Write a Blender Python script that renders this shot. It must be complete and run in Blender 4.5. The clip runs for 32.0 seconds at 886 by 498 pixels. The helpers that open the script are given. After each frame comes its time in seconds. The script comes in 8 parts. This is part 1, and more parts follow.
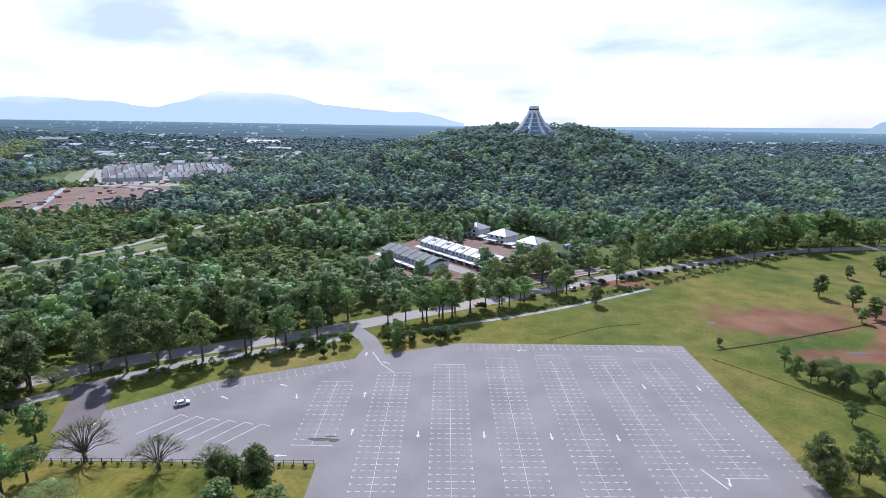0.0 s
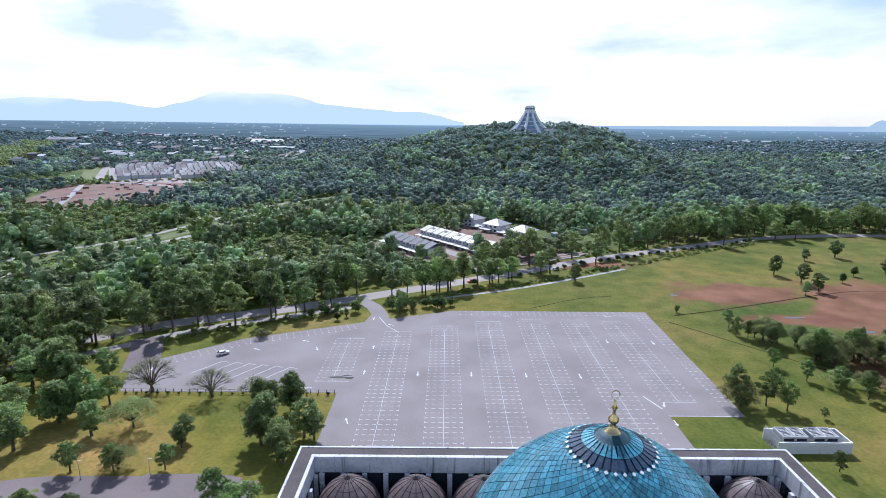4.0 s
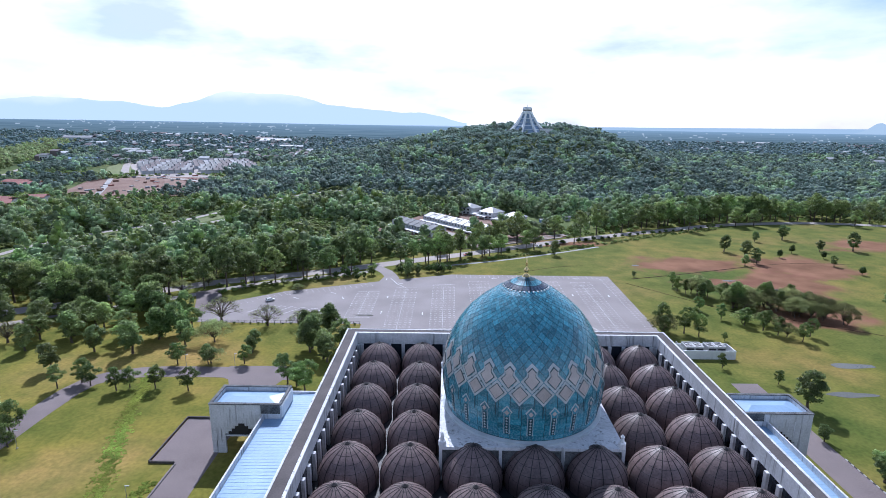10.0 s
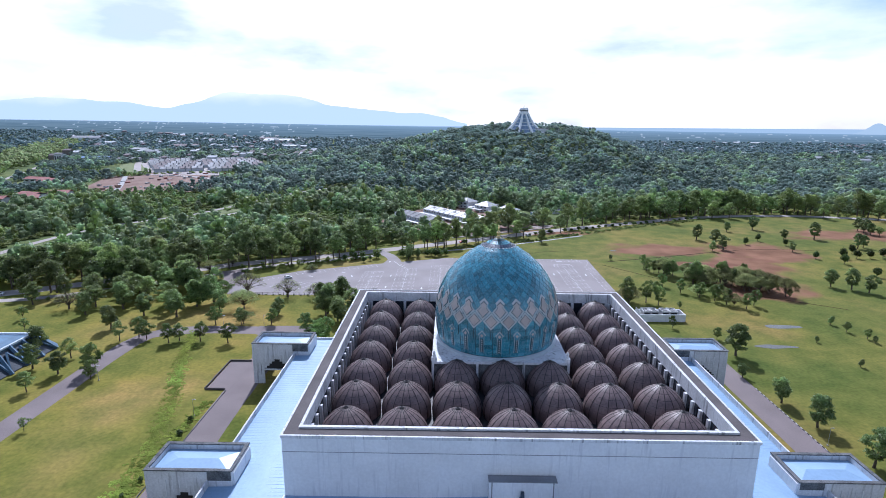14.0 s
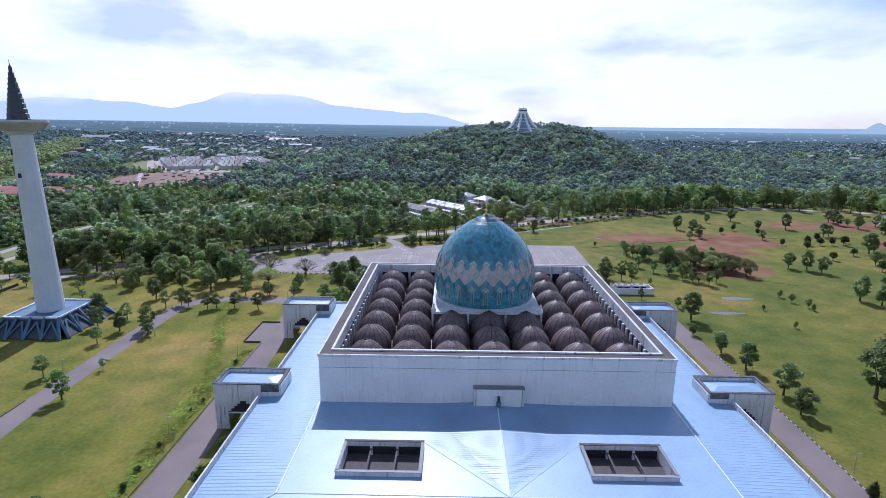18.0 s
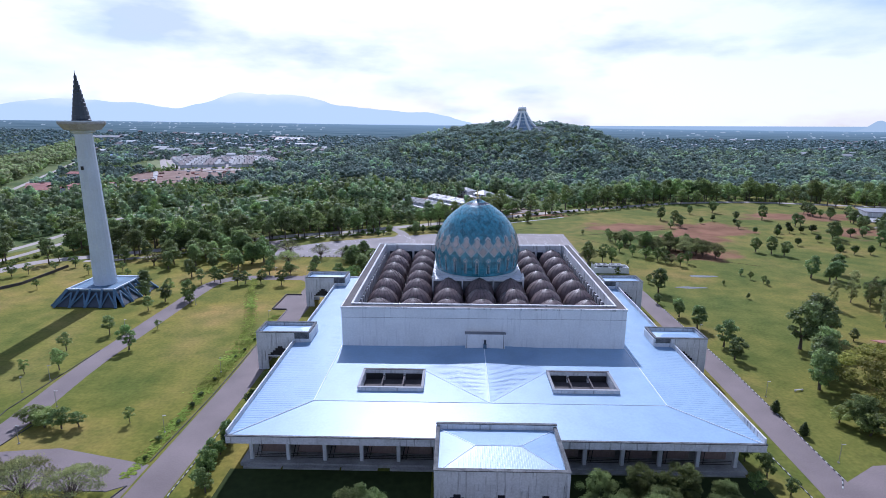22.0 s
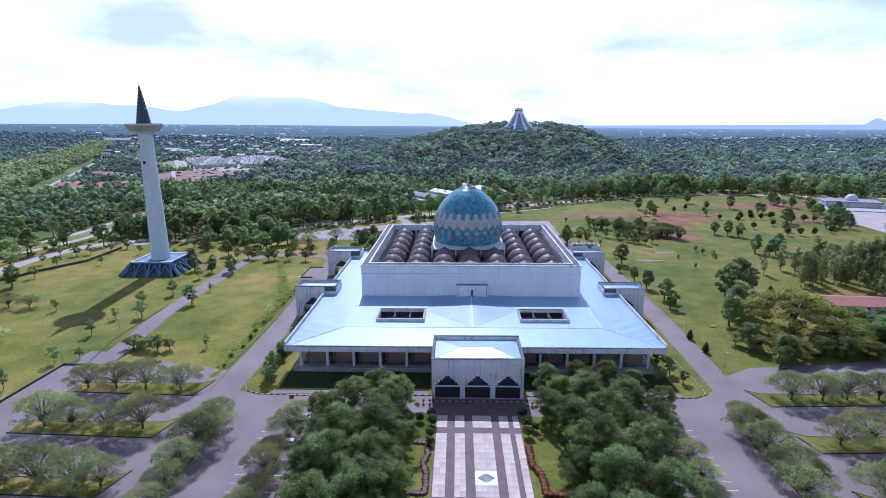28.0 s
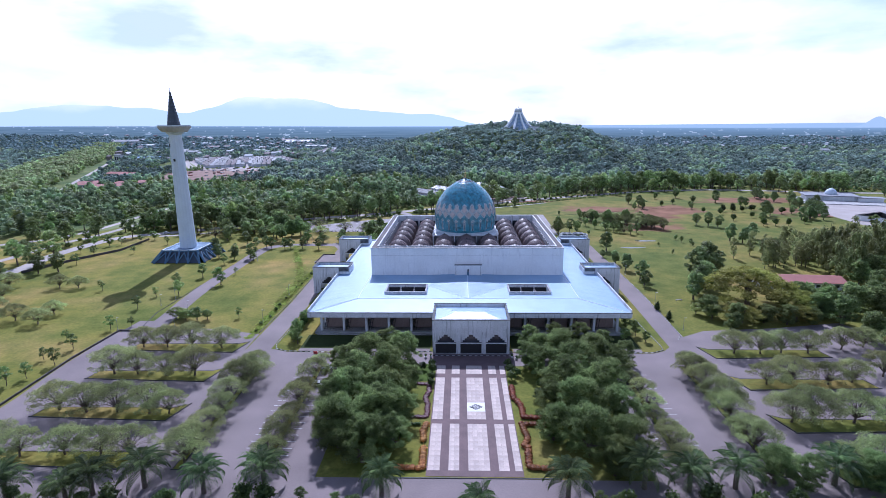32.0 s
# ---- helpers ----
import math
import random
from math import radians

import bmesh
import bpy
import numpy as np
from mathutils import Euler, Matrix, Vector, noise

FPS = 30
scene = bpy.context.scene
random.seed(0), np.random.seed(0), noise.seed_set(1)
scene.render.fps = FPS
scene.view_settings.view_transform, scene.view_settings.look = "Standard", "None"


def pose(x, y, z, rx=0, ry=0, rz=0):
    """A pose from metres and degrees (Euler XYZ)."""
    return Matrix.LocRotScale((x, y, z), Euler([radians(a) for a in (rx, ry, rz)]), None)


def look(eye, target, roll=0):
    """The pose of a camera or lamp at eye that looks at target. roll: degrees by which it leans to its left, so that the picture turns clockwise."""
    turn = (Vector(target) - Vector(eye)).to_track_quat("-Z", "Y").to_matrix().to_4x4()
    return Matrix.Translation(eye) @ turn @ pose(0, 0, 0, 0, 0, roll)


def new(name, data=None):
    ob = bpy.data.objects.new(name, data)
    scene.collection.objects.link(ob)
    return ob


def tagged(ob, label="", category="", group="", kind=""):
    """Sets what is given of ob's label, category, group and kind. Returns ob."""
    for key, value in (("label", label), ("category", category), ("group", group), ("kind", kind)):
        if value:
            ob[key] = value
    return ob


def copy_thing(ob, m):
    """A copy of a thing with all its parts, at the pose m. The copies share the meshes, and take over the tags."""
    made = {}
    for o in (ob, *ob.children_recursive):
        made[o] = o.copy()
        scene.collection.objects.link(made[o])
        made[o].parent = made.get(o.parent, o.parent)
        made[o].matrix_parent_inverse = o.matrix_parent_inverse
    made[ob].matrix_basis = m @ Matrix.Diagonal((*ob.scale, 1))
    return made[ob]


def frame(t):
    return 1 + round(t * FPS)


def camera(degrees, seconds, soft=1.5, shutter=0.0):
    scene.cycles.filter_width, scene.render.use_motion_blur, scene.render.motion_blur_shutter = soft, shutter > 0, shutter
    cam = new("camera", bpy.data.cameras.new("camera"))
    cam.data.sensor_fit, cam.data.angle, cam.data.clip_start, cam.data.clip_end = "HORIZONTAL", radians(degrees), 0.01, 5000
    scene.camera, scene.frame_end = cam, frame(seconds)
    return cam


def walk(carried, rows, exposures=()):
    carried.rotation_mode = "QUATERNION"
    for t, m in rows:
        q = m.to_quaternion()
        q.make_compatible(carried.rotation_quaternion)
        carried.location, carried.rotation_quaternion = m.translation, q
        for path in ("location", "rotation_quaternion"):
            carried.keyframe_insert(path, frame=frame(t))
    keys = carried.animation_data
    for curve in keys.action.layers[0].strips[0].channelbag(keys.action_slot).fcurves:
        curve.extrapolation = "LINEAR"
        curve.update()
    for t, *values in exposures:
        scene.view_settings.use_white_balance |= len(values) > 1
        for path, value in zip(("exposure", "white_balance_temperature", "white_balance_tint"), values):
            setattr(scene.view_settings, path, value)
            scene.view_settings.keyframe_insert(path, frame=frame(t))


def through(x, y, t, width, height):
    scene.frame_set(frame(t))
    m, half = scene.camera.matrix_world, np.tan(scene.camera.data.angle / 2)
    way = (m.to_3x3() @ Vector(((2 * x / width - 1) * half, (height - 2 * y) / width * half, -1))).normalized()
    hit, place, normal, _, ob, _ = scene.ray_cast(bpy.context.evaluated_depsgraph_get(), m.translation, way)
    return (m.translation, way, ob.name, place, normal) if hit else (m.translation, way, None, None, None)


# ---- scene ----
cam = camera(79.2, 32.0, soft=0.75)
# seconds, x, y, z, heading to the left, pitch, roll
PATH = [
    (0, -20.41, -8.75, 82.89, 0.277, -13.462, 0.339),
    (1, -20.02, -17.51, 82.63, 0.249, -13.443, 0.311),
    (2, -19.63, -26.15, 82.37, 0.261, -13.439, 0.287),
    (3, -18.79, -34.67, 82.58, 0.323, -13.516, 0.215),
    (3.5, -18.4, -38.98, 82.62, 0.363, -13.525, 0.191),
    (5.5, -17.48, -56.85, 82.09, 0.424, -13.429, 0.163),
    (6, -17.43, -61.49, 82.15, 0.419, -13.441, 0.164),
    (7, -17.28, -71.02, 82.14, 0.488, -13.438, 0.143),
    (8, -17.05, -80.83, 81.95, 0.617, -13.39, 0.163),
    (9, -16.65, -89.93, 81.58, 0.661, -13.381, 0.336),
    (10, -16.31, -98.67, 81.37, 0.646, -13.418, 0.436),
    (11, -15.58, -107.32, 81.09, 0.664, -13.388, 0.454),
    (12, -14.6, -116.62, 81.08, 0.724, -13.36, 0.438),
    (13, -13.99, -125.55, 81.03, 0.747, -13.366, 0.418),
    (14, -13.46, -134.81, 81.03, 0.761, -13.37, 0.409),
    (14.5, -13.23, -139.24, 80.92, 0.791, -13.359, 0.392),
    (16.5, -12.18, -156.89, 80.7, 0.975, -13.399, 0.372),
    (17, -11.95, -161.18, 80.69, 0.989, -13.402, 0.377),
    (18, -11.53, -169.68, 80.61, 0.998, -13.402, 0.411),
    (19, -10.95, -178.3, 80.49, 1.058, -13.411, 0.354),
    (20, -10.24, -187.13, 80.65, 1.197, -13.479, 0.277),
    (21, -9.57, -195.87, 80.55, 1.315, -13.476, 0.197),
    (22, -8.97, -204.8, 80.58, 1.362, -13.468, 0.183),
    (23, -8.43, -213.79, 80.84, 1.357, -13.496, 0.185),
    (24, -7.81, -222.59, 80.86, 1.392, -13.472, 0.129),
    (25, -7.21, -231.27, 80.8, 1.414, -13.443, 0.053),
    (25.5, -6.84, -235.62, 80.75, 1.417, -13.439, -0.012),
    (27.5, -5.58, -252.38, 80.52, 1.566, -13.38, -0.182),
    (28, -5.32, -256.62, 80.54, 1.602, -13.385, -0.214),
    (29, -4.89, -265.0, 80.6, 1.648, -13.383, -0.276),
    (30, -4.26, -273.06, 80.61, 1.734, -13.388, -0.326),
    (31, -3.55, -280.78, 80.52, 1.835, -13.368, -0.423),
    (32, -2.91, -288.49, 80.5, 1.927, -13.342, -0.537),
]


def aimed(x, y, z, yaw, pitch, roll):
    return pose(x, y, z, 0, 0, yaw) @ pose(0, 0, 0, 90 + pitch) @ pose(0, 0, 0, 0, 0, roll)


walk(cam, [(row[0], aimed(*row[1:])) for row in PATH], [(0.0, 0.03, 5520, 15.0), (9.0, 0.10, 5420, 15.5), (14.0, 0.10, 5390, 16.5), (17.0, -0.08, 5390, 18.5), (19.0, -0.10, 5390, 20.0), (22.0, -0.06, 5310, 20.5), (24.0, -0.01, 5260, 20.5), (28.0, 0.08, 5150, 22.5), (32.0, 0.11, 5110, 23.5)])

# ---- sky, sun, exposure ----
SUN = Vector((-0.062, 0.698, 0.713)).normalized()
world = bpy.data.worlds.new("sky")
scene.world = world
world.use_nodes = True
wn, wl = world.node_tree.nodes, world.node_tree.links
wn.clear()
w_out = wn.new("ShaderNodeOutputWorld")
w_bg = wn.new("ShaderNodeBackground")
w_sky = wn.new("ShaderNodeTexSky")
w_sky.sky_type = "NISHITA"
w_sky.sun_disc = False
w_sky.sun_elevation = math.asin(SUN.z)
w_sky.sun_rotation = math.atan2(SUN.x, SUN.y)
w_sky.dust_density = 0.6
w_sky.air_density = 1.2
w_co = wn.new("ShaderNodeTexCoord")
w_map = wn.new("ShaderNodeMapping")
w_map.inputs["Scale"].default_value = (1.0, 1.0, 3.2)
w_noise = wn.new("ShaderNodeTexNoise")
w_noise.inputs["Scale"].default_value = 2.3
w_noise.inputs["Detail"].default_value = 7
w_noise.inputs["Roughness"].default_value = 0.55
w_ramp = wn.new("ShaderNodeValToRGB")
w_ramp.color_ramp.elements[0].position, w_ramp.color_ramp.elements[1].position = 0.30, 0.50
w_mix = wn.new("ShaderNodeMix")
w_mix.data_type = "RGBA"
w_shade = wn.new("ShaderNodeTexNoise")
w_shade.inputs["Scale"].default_value = 3.4
w_shade.inputs["Detail"].default_value = 6
w_grey = wn.new("ShaderNodeValToRGB")
w_grey.color_ramp.elements[0].position, w_grey.color_ramp.elements[0].color = 0.37, (0.62, 0.69, 0.76, 1)
w_grey.color_ramp.elements[1].position, w_grey.color_ramp.elements[1].color = 0.50, (1.0, 1.0, 1.0, 1)
w_gain = wn.new("ShaderNodeVectorMath")
w_gain.operation = "SCALE"
w_gain.inputs["Scale"].default_value = 11.6
wl.new(w_map.outputs["Vector"], w_shade.inputs["Vector"])
wl.new(w_shade.outputs["Fac"], w_grey.inputs["Fac"])
wl.new(w_grey.outputs["Color"], w_gain.inputs["Vector"])
wl.new(w_gain.outputs["Vector"], w_mix.inputs["B"])
wl.new(w_co.outputs["Generated"], w_map.inputs["Vector"])
wl.new(w_map.outputs["Vector"], w_noise.inputs["Vector"])
wl.new(w_noise.outputs["Fac"], w_ramp.inputs["Fac"])
# cloud thick towards the sun, broken and bluer overhead and behind
w_sep = wn.new("ShaderNodeSeparateXYZ")
wl.new(w_co.outputs["Generated"], w_sep.inputs["Vector"])
w_side = wn.new("ShaderNodeMapRange")
w_side.interpolation_type = "SMOOTHSTEP"
w_side.inputs["From Min"].default_value, w_side.inputs["From Max"].default_value = 0.0, 0.75
w_side.inputs["To Min"].default_value, w_side.inputs["To Max"].default_value = 0.5, 1.0
wl.new(w_sep.outputs["Y"], w_side.inputs["Value"])
w_thick = wn.new("ShaderNodeMath")
w_thick.operation = "MULTIPLY"
wl.new(w_ramp.outputs["Color"], w_thick.inputs[0])
wl.new(w_side.outputs["Result"], w_thick.inputs[1])
# and thinning out overhead to blue
w_up = wn.new("ShaderNodeMapRange")
w_up.interpolation_type = "SMOOTHSTEP"
w_up.inputs["From Min"].default_value, w_up.inputs["From Max"].default_value = 0.22, 0.75
w_up.inputs["To Min"].default_value, w_up.inputs["To Max"].default_value = 1.0, 0.22
wl.new(w_sep.outputs["Z"], w_up.inputs["Value"])
w_thin = wn.new("ShaderNodeMath")
w_thin.operation = "MULTIPLY"
wl.new(w_thick.outputs["Value"], w_thin.inputs[0])
wl.new(w_up.outputs["Result"], w_thin.inputs[1])
w_east = wn.new("ShaderNodeMapRange")
w_east.interpolation_type = "SMOOTHSTEP"
w_east.inputs["From Min"].default_value, w_east.inputs["From Max"].default_value = 0.15, 0.6
w_east.inputs["To Min"].default_value, w_east.inputs["To Max"].default_value = 1.0, 0.78
wl.new(w_sep.outputs["X"], w_east.inputs["Value"])
w_veil = wn.new("ShaderNodeMath")
w_veil.operation = "MULTIPLY"
wl.new(w_thin.outputs["Value"], w_veil.inputs[0])
wl.new(w_east.outputs["Result"], w_veil.inputs[1])
wl.new(w_veil.outputs["Value"], w_mix.inputs["Factor"])
wl.new(w_sky.outputs["Color"], w_mix.inputs["A"])
wl.new(w_mix.outputs["Result"], w_bg.inputs["Color"])
w_bg.inputs["Strength"].default_value = 0.1
wl.new(w_bg.outputs["Background"], w_out.inputs["Surface"])

sun = new("sun", bpy.data.lights.new("sun", "SUN"))
sun.data.energy, sun.data.angle, sun.data.color = 4.9, radians(0.55), (1.0, 0.96, 0.91)
sun.matrix_world = look(SUN * 300, (0, 0, 0))

# ---- materials ----
def material(name, base, rough=0.8, metal=0.0, dark=0.75, scale=1.0, fine=14.0, bump=0.15, spec=0.5, tint=None, island=0.0, per=0.0, coord="Object", streak=None):
    """A surface with blotches at two scales, fine relief and, if asked, variation from piece to piece."""
    m = bpy.data.materials.new(name)
    m.use_nodes = True
    n, l = m.node_tree.nodes, m.node_tree.links
    b = n["Principled BSDF"]
    b.inputs["Metallic"].default_value, b.inputs["Specular IOR Level"].default_value = metal, spec
    co = n.new("ShaderNodeTexCoord")
    big, small = n.new("ShaderNodeTexNoise"), n.new("ShaderNodeTexNoise")
    big.inputs["Scale"].default_value, small.inputs["Scale"].default_value = scale * 0.12, scale * fine * 0.12
    big.inputs["Detail"].default_value, small.inputs["Detail"].default_value = 5, 4
    for t in (big, small):
        l.new(co.outputs[coord], t.inputs["Vector"])
    ramp = n.new("ShaderNodeValToRGB")
    other = tint or tuple(c * dark for c in base)
    ramp.color_ramp.elements[0].color, ramp.color_ramp.elements[1].color = (*other, 1), (*base, 1)
    ramp.color_ramp.elements[0].position, ramp.color_ramp.elements[1].position = 0.36, 0.62
    add = n.new("ShaderNodeMix")
    add.inputs["Factor"].default_value = 0.45
    l.new(big.outputs["Fac"], add.inputs["A"])
    l.new(small.outputs["Fac"], add.inputs["B"])
    l.new(add.outputs["Result"], ramp.inputs["Fac"])
    colour = ramp.outputs["Color"]
    if streak:
        squeeze, runs, drip = n.new("ShaderNodeMapping"), n.new("ShaderNodeTexNoise"), n.new("ShaderNodeValToRGB")
        squeeze.inputs["Scale"].default_value = (1.3, 1.3, 0.11)
        runs.inputs["Scale"].default_value, runs.inputs["Detail"].default_value = 1.0, 6
        l.new(co.outputs[coord], squeeze.inputs["Vector"])
        l.new(squeeze.outputs["Vector"], runs.inputs["Vector"])
        drip.color_ramp.elements[0].position, drip.color_ramp.elements[1].position = 0.56, 0.74
        l.new(runs.outputs["Fac"], drip.inputs["Fac"])
        mould = n.new("ShaderNodeMix")
        mould.data_type = "RGBA"
        mould.inputs["B"].default_value = (*streak, 1)
        l.new(drip.outputs["Color"], mould.inputs["Factor"])
        l.new(colour, mould.inputs["A"])
        colour = mould.outputs["Result"]
    if island or per:
        hsv = n.new("ShaderNodeHueSaturation")
        span = n.new("ShaderNodeMapRange")
        amount = island or per
        span.inputs["To Min"].default_value, span.inputs["To Max"].default_value = 1 - amount, 1 + amount
        source = n.new("ShaderNodeNewGeometry").outputs["Random Per Island"] if island else n.new("ShaderNodeObjectInfo").outputs["Random"]
        l.new(source, span.inputs["Value"])
        l.new(span.outputs["Result"], hsv.inputs["Value"])
        l.new(colour, hsv.inputs["Color"])
        colour = hsv.outputs["Color"]
    l.new(colour, b.inputs["Base Color"])
    rr = n.new("ShaderNodeMapRange")
    rr.inputs["To Min"].default_value, rr.inputs["To Max"].default_value = max(rough - 0.12, 0.03), min(rough + 0.12, 1)
    l.new(small.outputs["Fac"], rr.inputs["Value"])
    l.new(rr.outputs["Result"], b.inputs["Roughness"])
    if bump:
        bp = n.new("ShaderNodeBump")
        bp.inputs["Strength"].default_value, bp.inputs["Distance"].default_value = bump, 0.05
        l.new(small.outputs["Fac"], bp.inputs["Height"])
        l.new(bp.outputs["Normal"], b.inputs["Normal"])
    return m


def leafy(name, base, light, through=0.45, gloss=0.32, rough=0.5, vary=(0.75, 1.3)):
    """Foliage: leaves differ one by one, and let some light through."""
    m = bpy.data.materials.new(name)
    m.use_nodes = True
    n, l = m.node_tree.nodes, m.node_tree.links
    b = n["Principled BSDF"]
    geo, info = n.new("ShaderNodeNewGeometry"), n.new("ShaderNodeObjectInfo")
    ramp = n.new("ShaderNodeValToRGB")
    ramp.color_ramp.elements[0].color, ramp.color_ramp.elements[1].color = (*base, 1), (*light, 1)
    l.new(geo.outputs["Random Per Island"], ramp.inputs["Fac"])
    hsv = n.new("ShaderNodeHueSaturation")
    v, u = n.new("ShaderNodeMapRange"), n.new("ShaderNodeMapRange")
    v.inputs["To Min"].default_value, v.inputs["To Max"].default_value = vary
    u.inputs["From Min"].default_value, u.inputs["From Max"].default_value = 0.33, 0.67
    u.inputs["To Min"].default_value, u.inputs["To Max"].default_value = 0.475, 0.522
    l.new(info.outputs["Random"], v.inputs["Value"])
    noise_tex = n.new("ShaderNodeTexNoise")
    noise_tex.inputs["Scale"].default_value = 0.035
    noise_tex.inputs["Detail"].default_value = 4
    l.new(geo.outputs["Position"], noise_tex.inputs["Vector"])
    l.new(noise_tex.outputs["Fac"], u.inputs["Value"])
    patch = n.new("ShaderNodeMapRange")
    patch.inputs["From Min"].default_value, patch.inputs["From Max"].default_value = 0.3, 0.7
    patch.inputs["To Min"].default_value, patch.inputs["To Max"].default_value = 0.68, 1.36
    l.new(noise_tex.outputs["Fac"], patch.inputs["Value"])
    near_tex = n.new("ShaderNodeTexNoise")
    near_tex.inputs["Scale"].default_value = 0.16
    near_tex.inputs["Detail"].default_value = 2
    l.new(geo.outputs["Position"], near_tex.inputs["Vector"])
    tree = n.new("ShaderNodeMapRange")
    tree.inputs["From Min"].default_value, tree.inputs["From Max"].default_value = 0.32, 0.68
    tree.inputs["To Min"].default_value, tree.inputs["To Max"].default_value = 0.6, 1.45
    l.new(near_tex.outputs["Fac"], tree.inputs["Value"])
    both = n.new("ShaderNodeMath")
    both.operation = "MULTIPLY"
    l.new(tree.outputs["Result"], both.inputs[0])
    l.new(patch.outputs["Result"], both.inputs[1])
    mul = n.new("ShaderNodeMath")
    mul.operation = "MULTIPLY"
    l.new(v.outputs["Result"], mul.inputs[0])
    l.new(both.outputs["Value"], mul.inputs[1])
    l.new(mul.outputs["Value"], hsv.inputs["Value"])
    l.new(u.outputs["Result"], hsv.inputs["Hue"])
    l.new(ramp.outputs["Color"], hsv.inputs["Color"])
    l.new(hsv.outputs["Color"], b.inputs["Base Color"])
    b.inputs["Roughness"].default_value = rough
    b.inputs["Specular IOR Level"].default_value = gloss
    tr, mix = n.new("ShaderNodeBsdfTranslucent"), n.new("ShaderNodeMixShader")
    l.new(hsv.outputs["Color"], tr.inputs["Color"])
    mix.inputs["Fac"].default_value = through
    l.new(b.outputs["BSDF"], mix.inputs[1])
    l.new(tr.outputs["BSDF"], mix.inputs[2])
    l.new(mix.outputs["Shader"], n["Material Output"].inputs["Surface"])
    return m


def glow(name, colour, strength):
    m = bpy.data.materials.new(name)
    m.use_nodes = True
    n, l = m.node_tree.nodes, m.node_tree.links
    n.remove(n["Principled BSDF"])
    e = n.new("ShaderNodeEmission")
    e.inputs["Color"].default_value, e.inputs["Strength"].default_value = (*colour, 1), strength
    l.new(e.outputs["Emission"], n["Material Output"].inputs["Surface"])
    return m


def ground_material():
    """Lawn with dry and lush patches and bare red soil in a few places."""
    m = bpy.data.materials.new("lawn and soil")
    m.use_nodes = True
    n, l = m.node_tree.nodes, m.node_tree.links
    b = n["Principled BSDF"]
    pos = n.new("ShaderNodeNewGeometry").outputs["Position"]

    def tex(scale, detail=5):
        t = n.new("ShaderNodeTexNoise")
        t.inputs["Scale"].default_value, t.inputs["Detail"].default_value = scale, detail
        l.new(pos, t.inputs["Vector"])
        return t.outputs["Fac"]

    def ramp(fac, stops):
        r = n.new("ShaderNodeValToRGB")
        for k, (p, c) in enumerate(stops):
            e = r.color_ramp.elements[k] if k < 2 else r.color_ramp.elements.new(p)
            e.position, e.color = p, (*c, 1)
        l.new(fac, r.inputs["Fac"])
        return r.outputs["Color"]

    def mixed(fac, a, c):
        x = n.new("ShaderNodeMix")
        x.data_type = "RGBA"
        l.new(fac, x.inputs["Factor"])
        l.new(a, x.inputs["A"])
        l.new(c, x.inputs["B"])
        return x.outputs["Result"]

    grass = ramp(tex(0.022, 9), [(0.34, (0.110, 0.132, 0.023)), (0.5, (0.190, 0.180, 0.036)), (0.66, (0.280, 0.212, 0.070))])
    fresh = ramp(tex(0.02, 9), [(0.36, (0.100, 0.126, 0.024)), (0.52, (0.155, 0.158, 0.034)), (0.68, (0.225, 0.178, 0.055))])
    sep0 = n.new("ShaderNodeSeparateXYZ")
    l.new(pos, sep0.inputs["Vector"])
    east = n.new("ShaderNodeMapRange")
    east.inputs["From Min"].default_value, east.inputs["From Max"].default_value = -40, 60
    l.new(sep0.outputs["X"], east.inputs["Value"])
    grass = mixed(east.outputs["Result"], grass, fresh)
    blades = ramp(tex(0.9, 6), [(0.3, (0.78, 0.80, 0.78)), (0.7, (1.16, 1.14, 1.12))])
    mult = n.new("ShaderNodeMix")
    mult.data_type, mult.blend_type = "RGBA", "MULTIPLY"
    mult.inputs["Factor"].default_value = 1.0
    l.new(grass, mult.inputs["A"])
    l.new(blades, mult.inputs["B"])
    colour = mult.outputs["Result"]
    for scale, detail, stops in ((0.009, 7, [(0.36, (0.78, 0.86, 0.80)), (0.64, (1.12, 1.02, 0.98))]), (0.11, 8, [(0.34, (0.70, 0.80, 0.68)), (0.64, (1.14, 1.08, 1.10))])):
        more = n.new("ShaderNodeMix")
        more.data_type, more.blend_type = "RGBA", "MULTIPLY"
        more.inputs["Factor"].default_value = 1.0
        l.new(colour, more.inputs["A"])
        l.new(ramp(tex(scale, detail), stops), more.inputs["B"])
        colour = more.outputs["Result"]
    soil = ramp(tex(0.06, 8), [(0.35, (0.155, 0.070, 0.042)), (0.65, (0.26, 0.125, 0.078))])
    warp = tex(0.05, 6)
    for x, y, rx, ry in SOIL:
        d = n.new("ShaderNodeVectorMath")
        d.operation = "SUBTRACT"
        d.inputs[1].default_value = (x, y, 0)
        l.new(pos, d.inputs[0])
        s = n.new("ShaderNodeVectorMath")
        s.operation = "MULTIPLY"
        s.inputs[1].default_value = (1 / rx, 1 / ry, 0)
        l.new(d.outputs["Vector"], s.inputs[0])
        length = n.new("ShaderNodeVectorMath")
        length.operation = "LENGTH"
        l.new(s.outputs["Vector"], length.inputs[0])
        add = n.new("ShaderNodeMath")
        add.operation = "MULTIPLY_ADD"
        add.inputs[1].default_value = 2.2
        l.new(warp, add.inputs[0])
        l.new(length.outputs["Value"], add.inputs[2])
        edge = n.new("ShaderNodeMapRange")
        edge.inputs["From Min"].default_value, edge.inputs["From Max"].default_value = 1.80, 2.20
        edge.inputs["To Min"].default_value, edge.inputs["To Max"].default_value = 0.9, 0.0
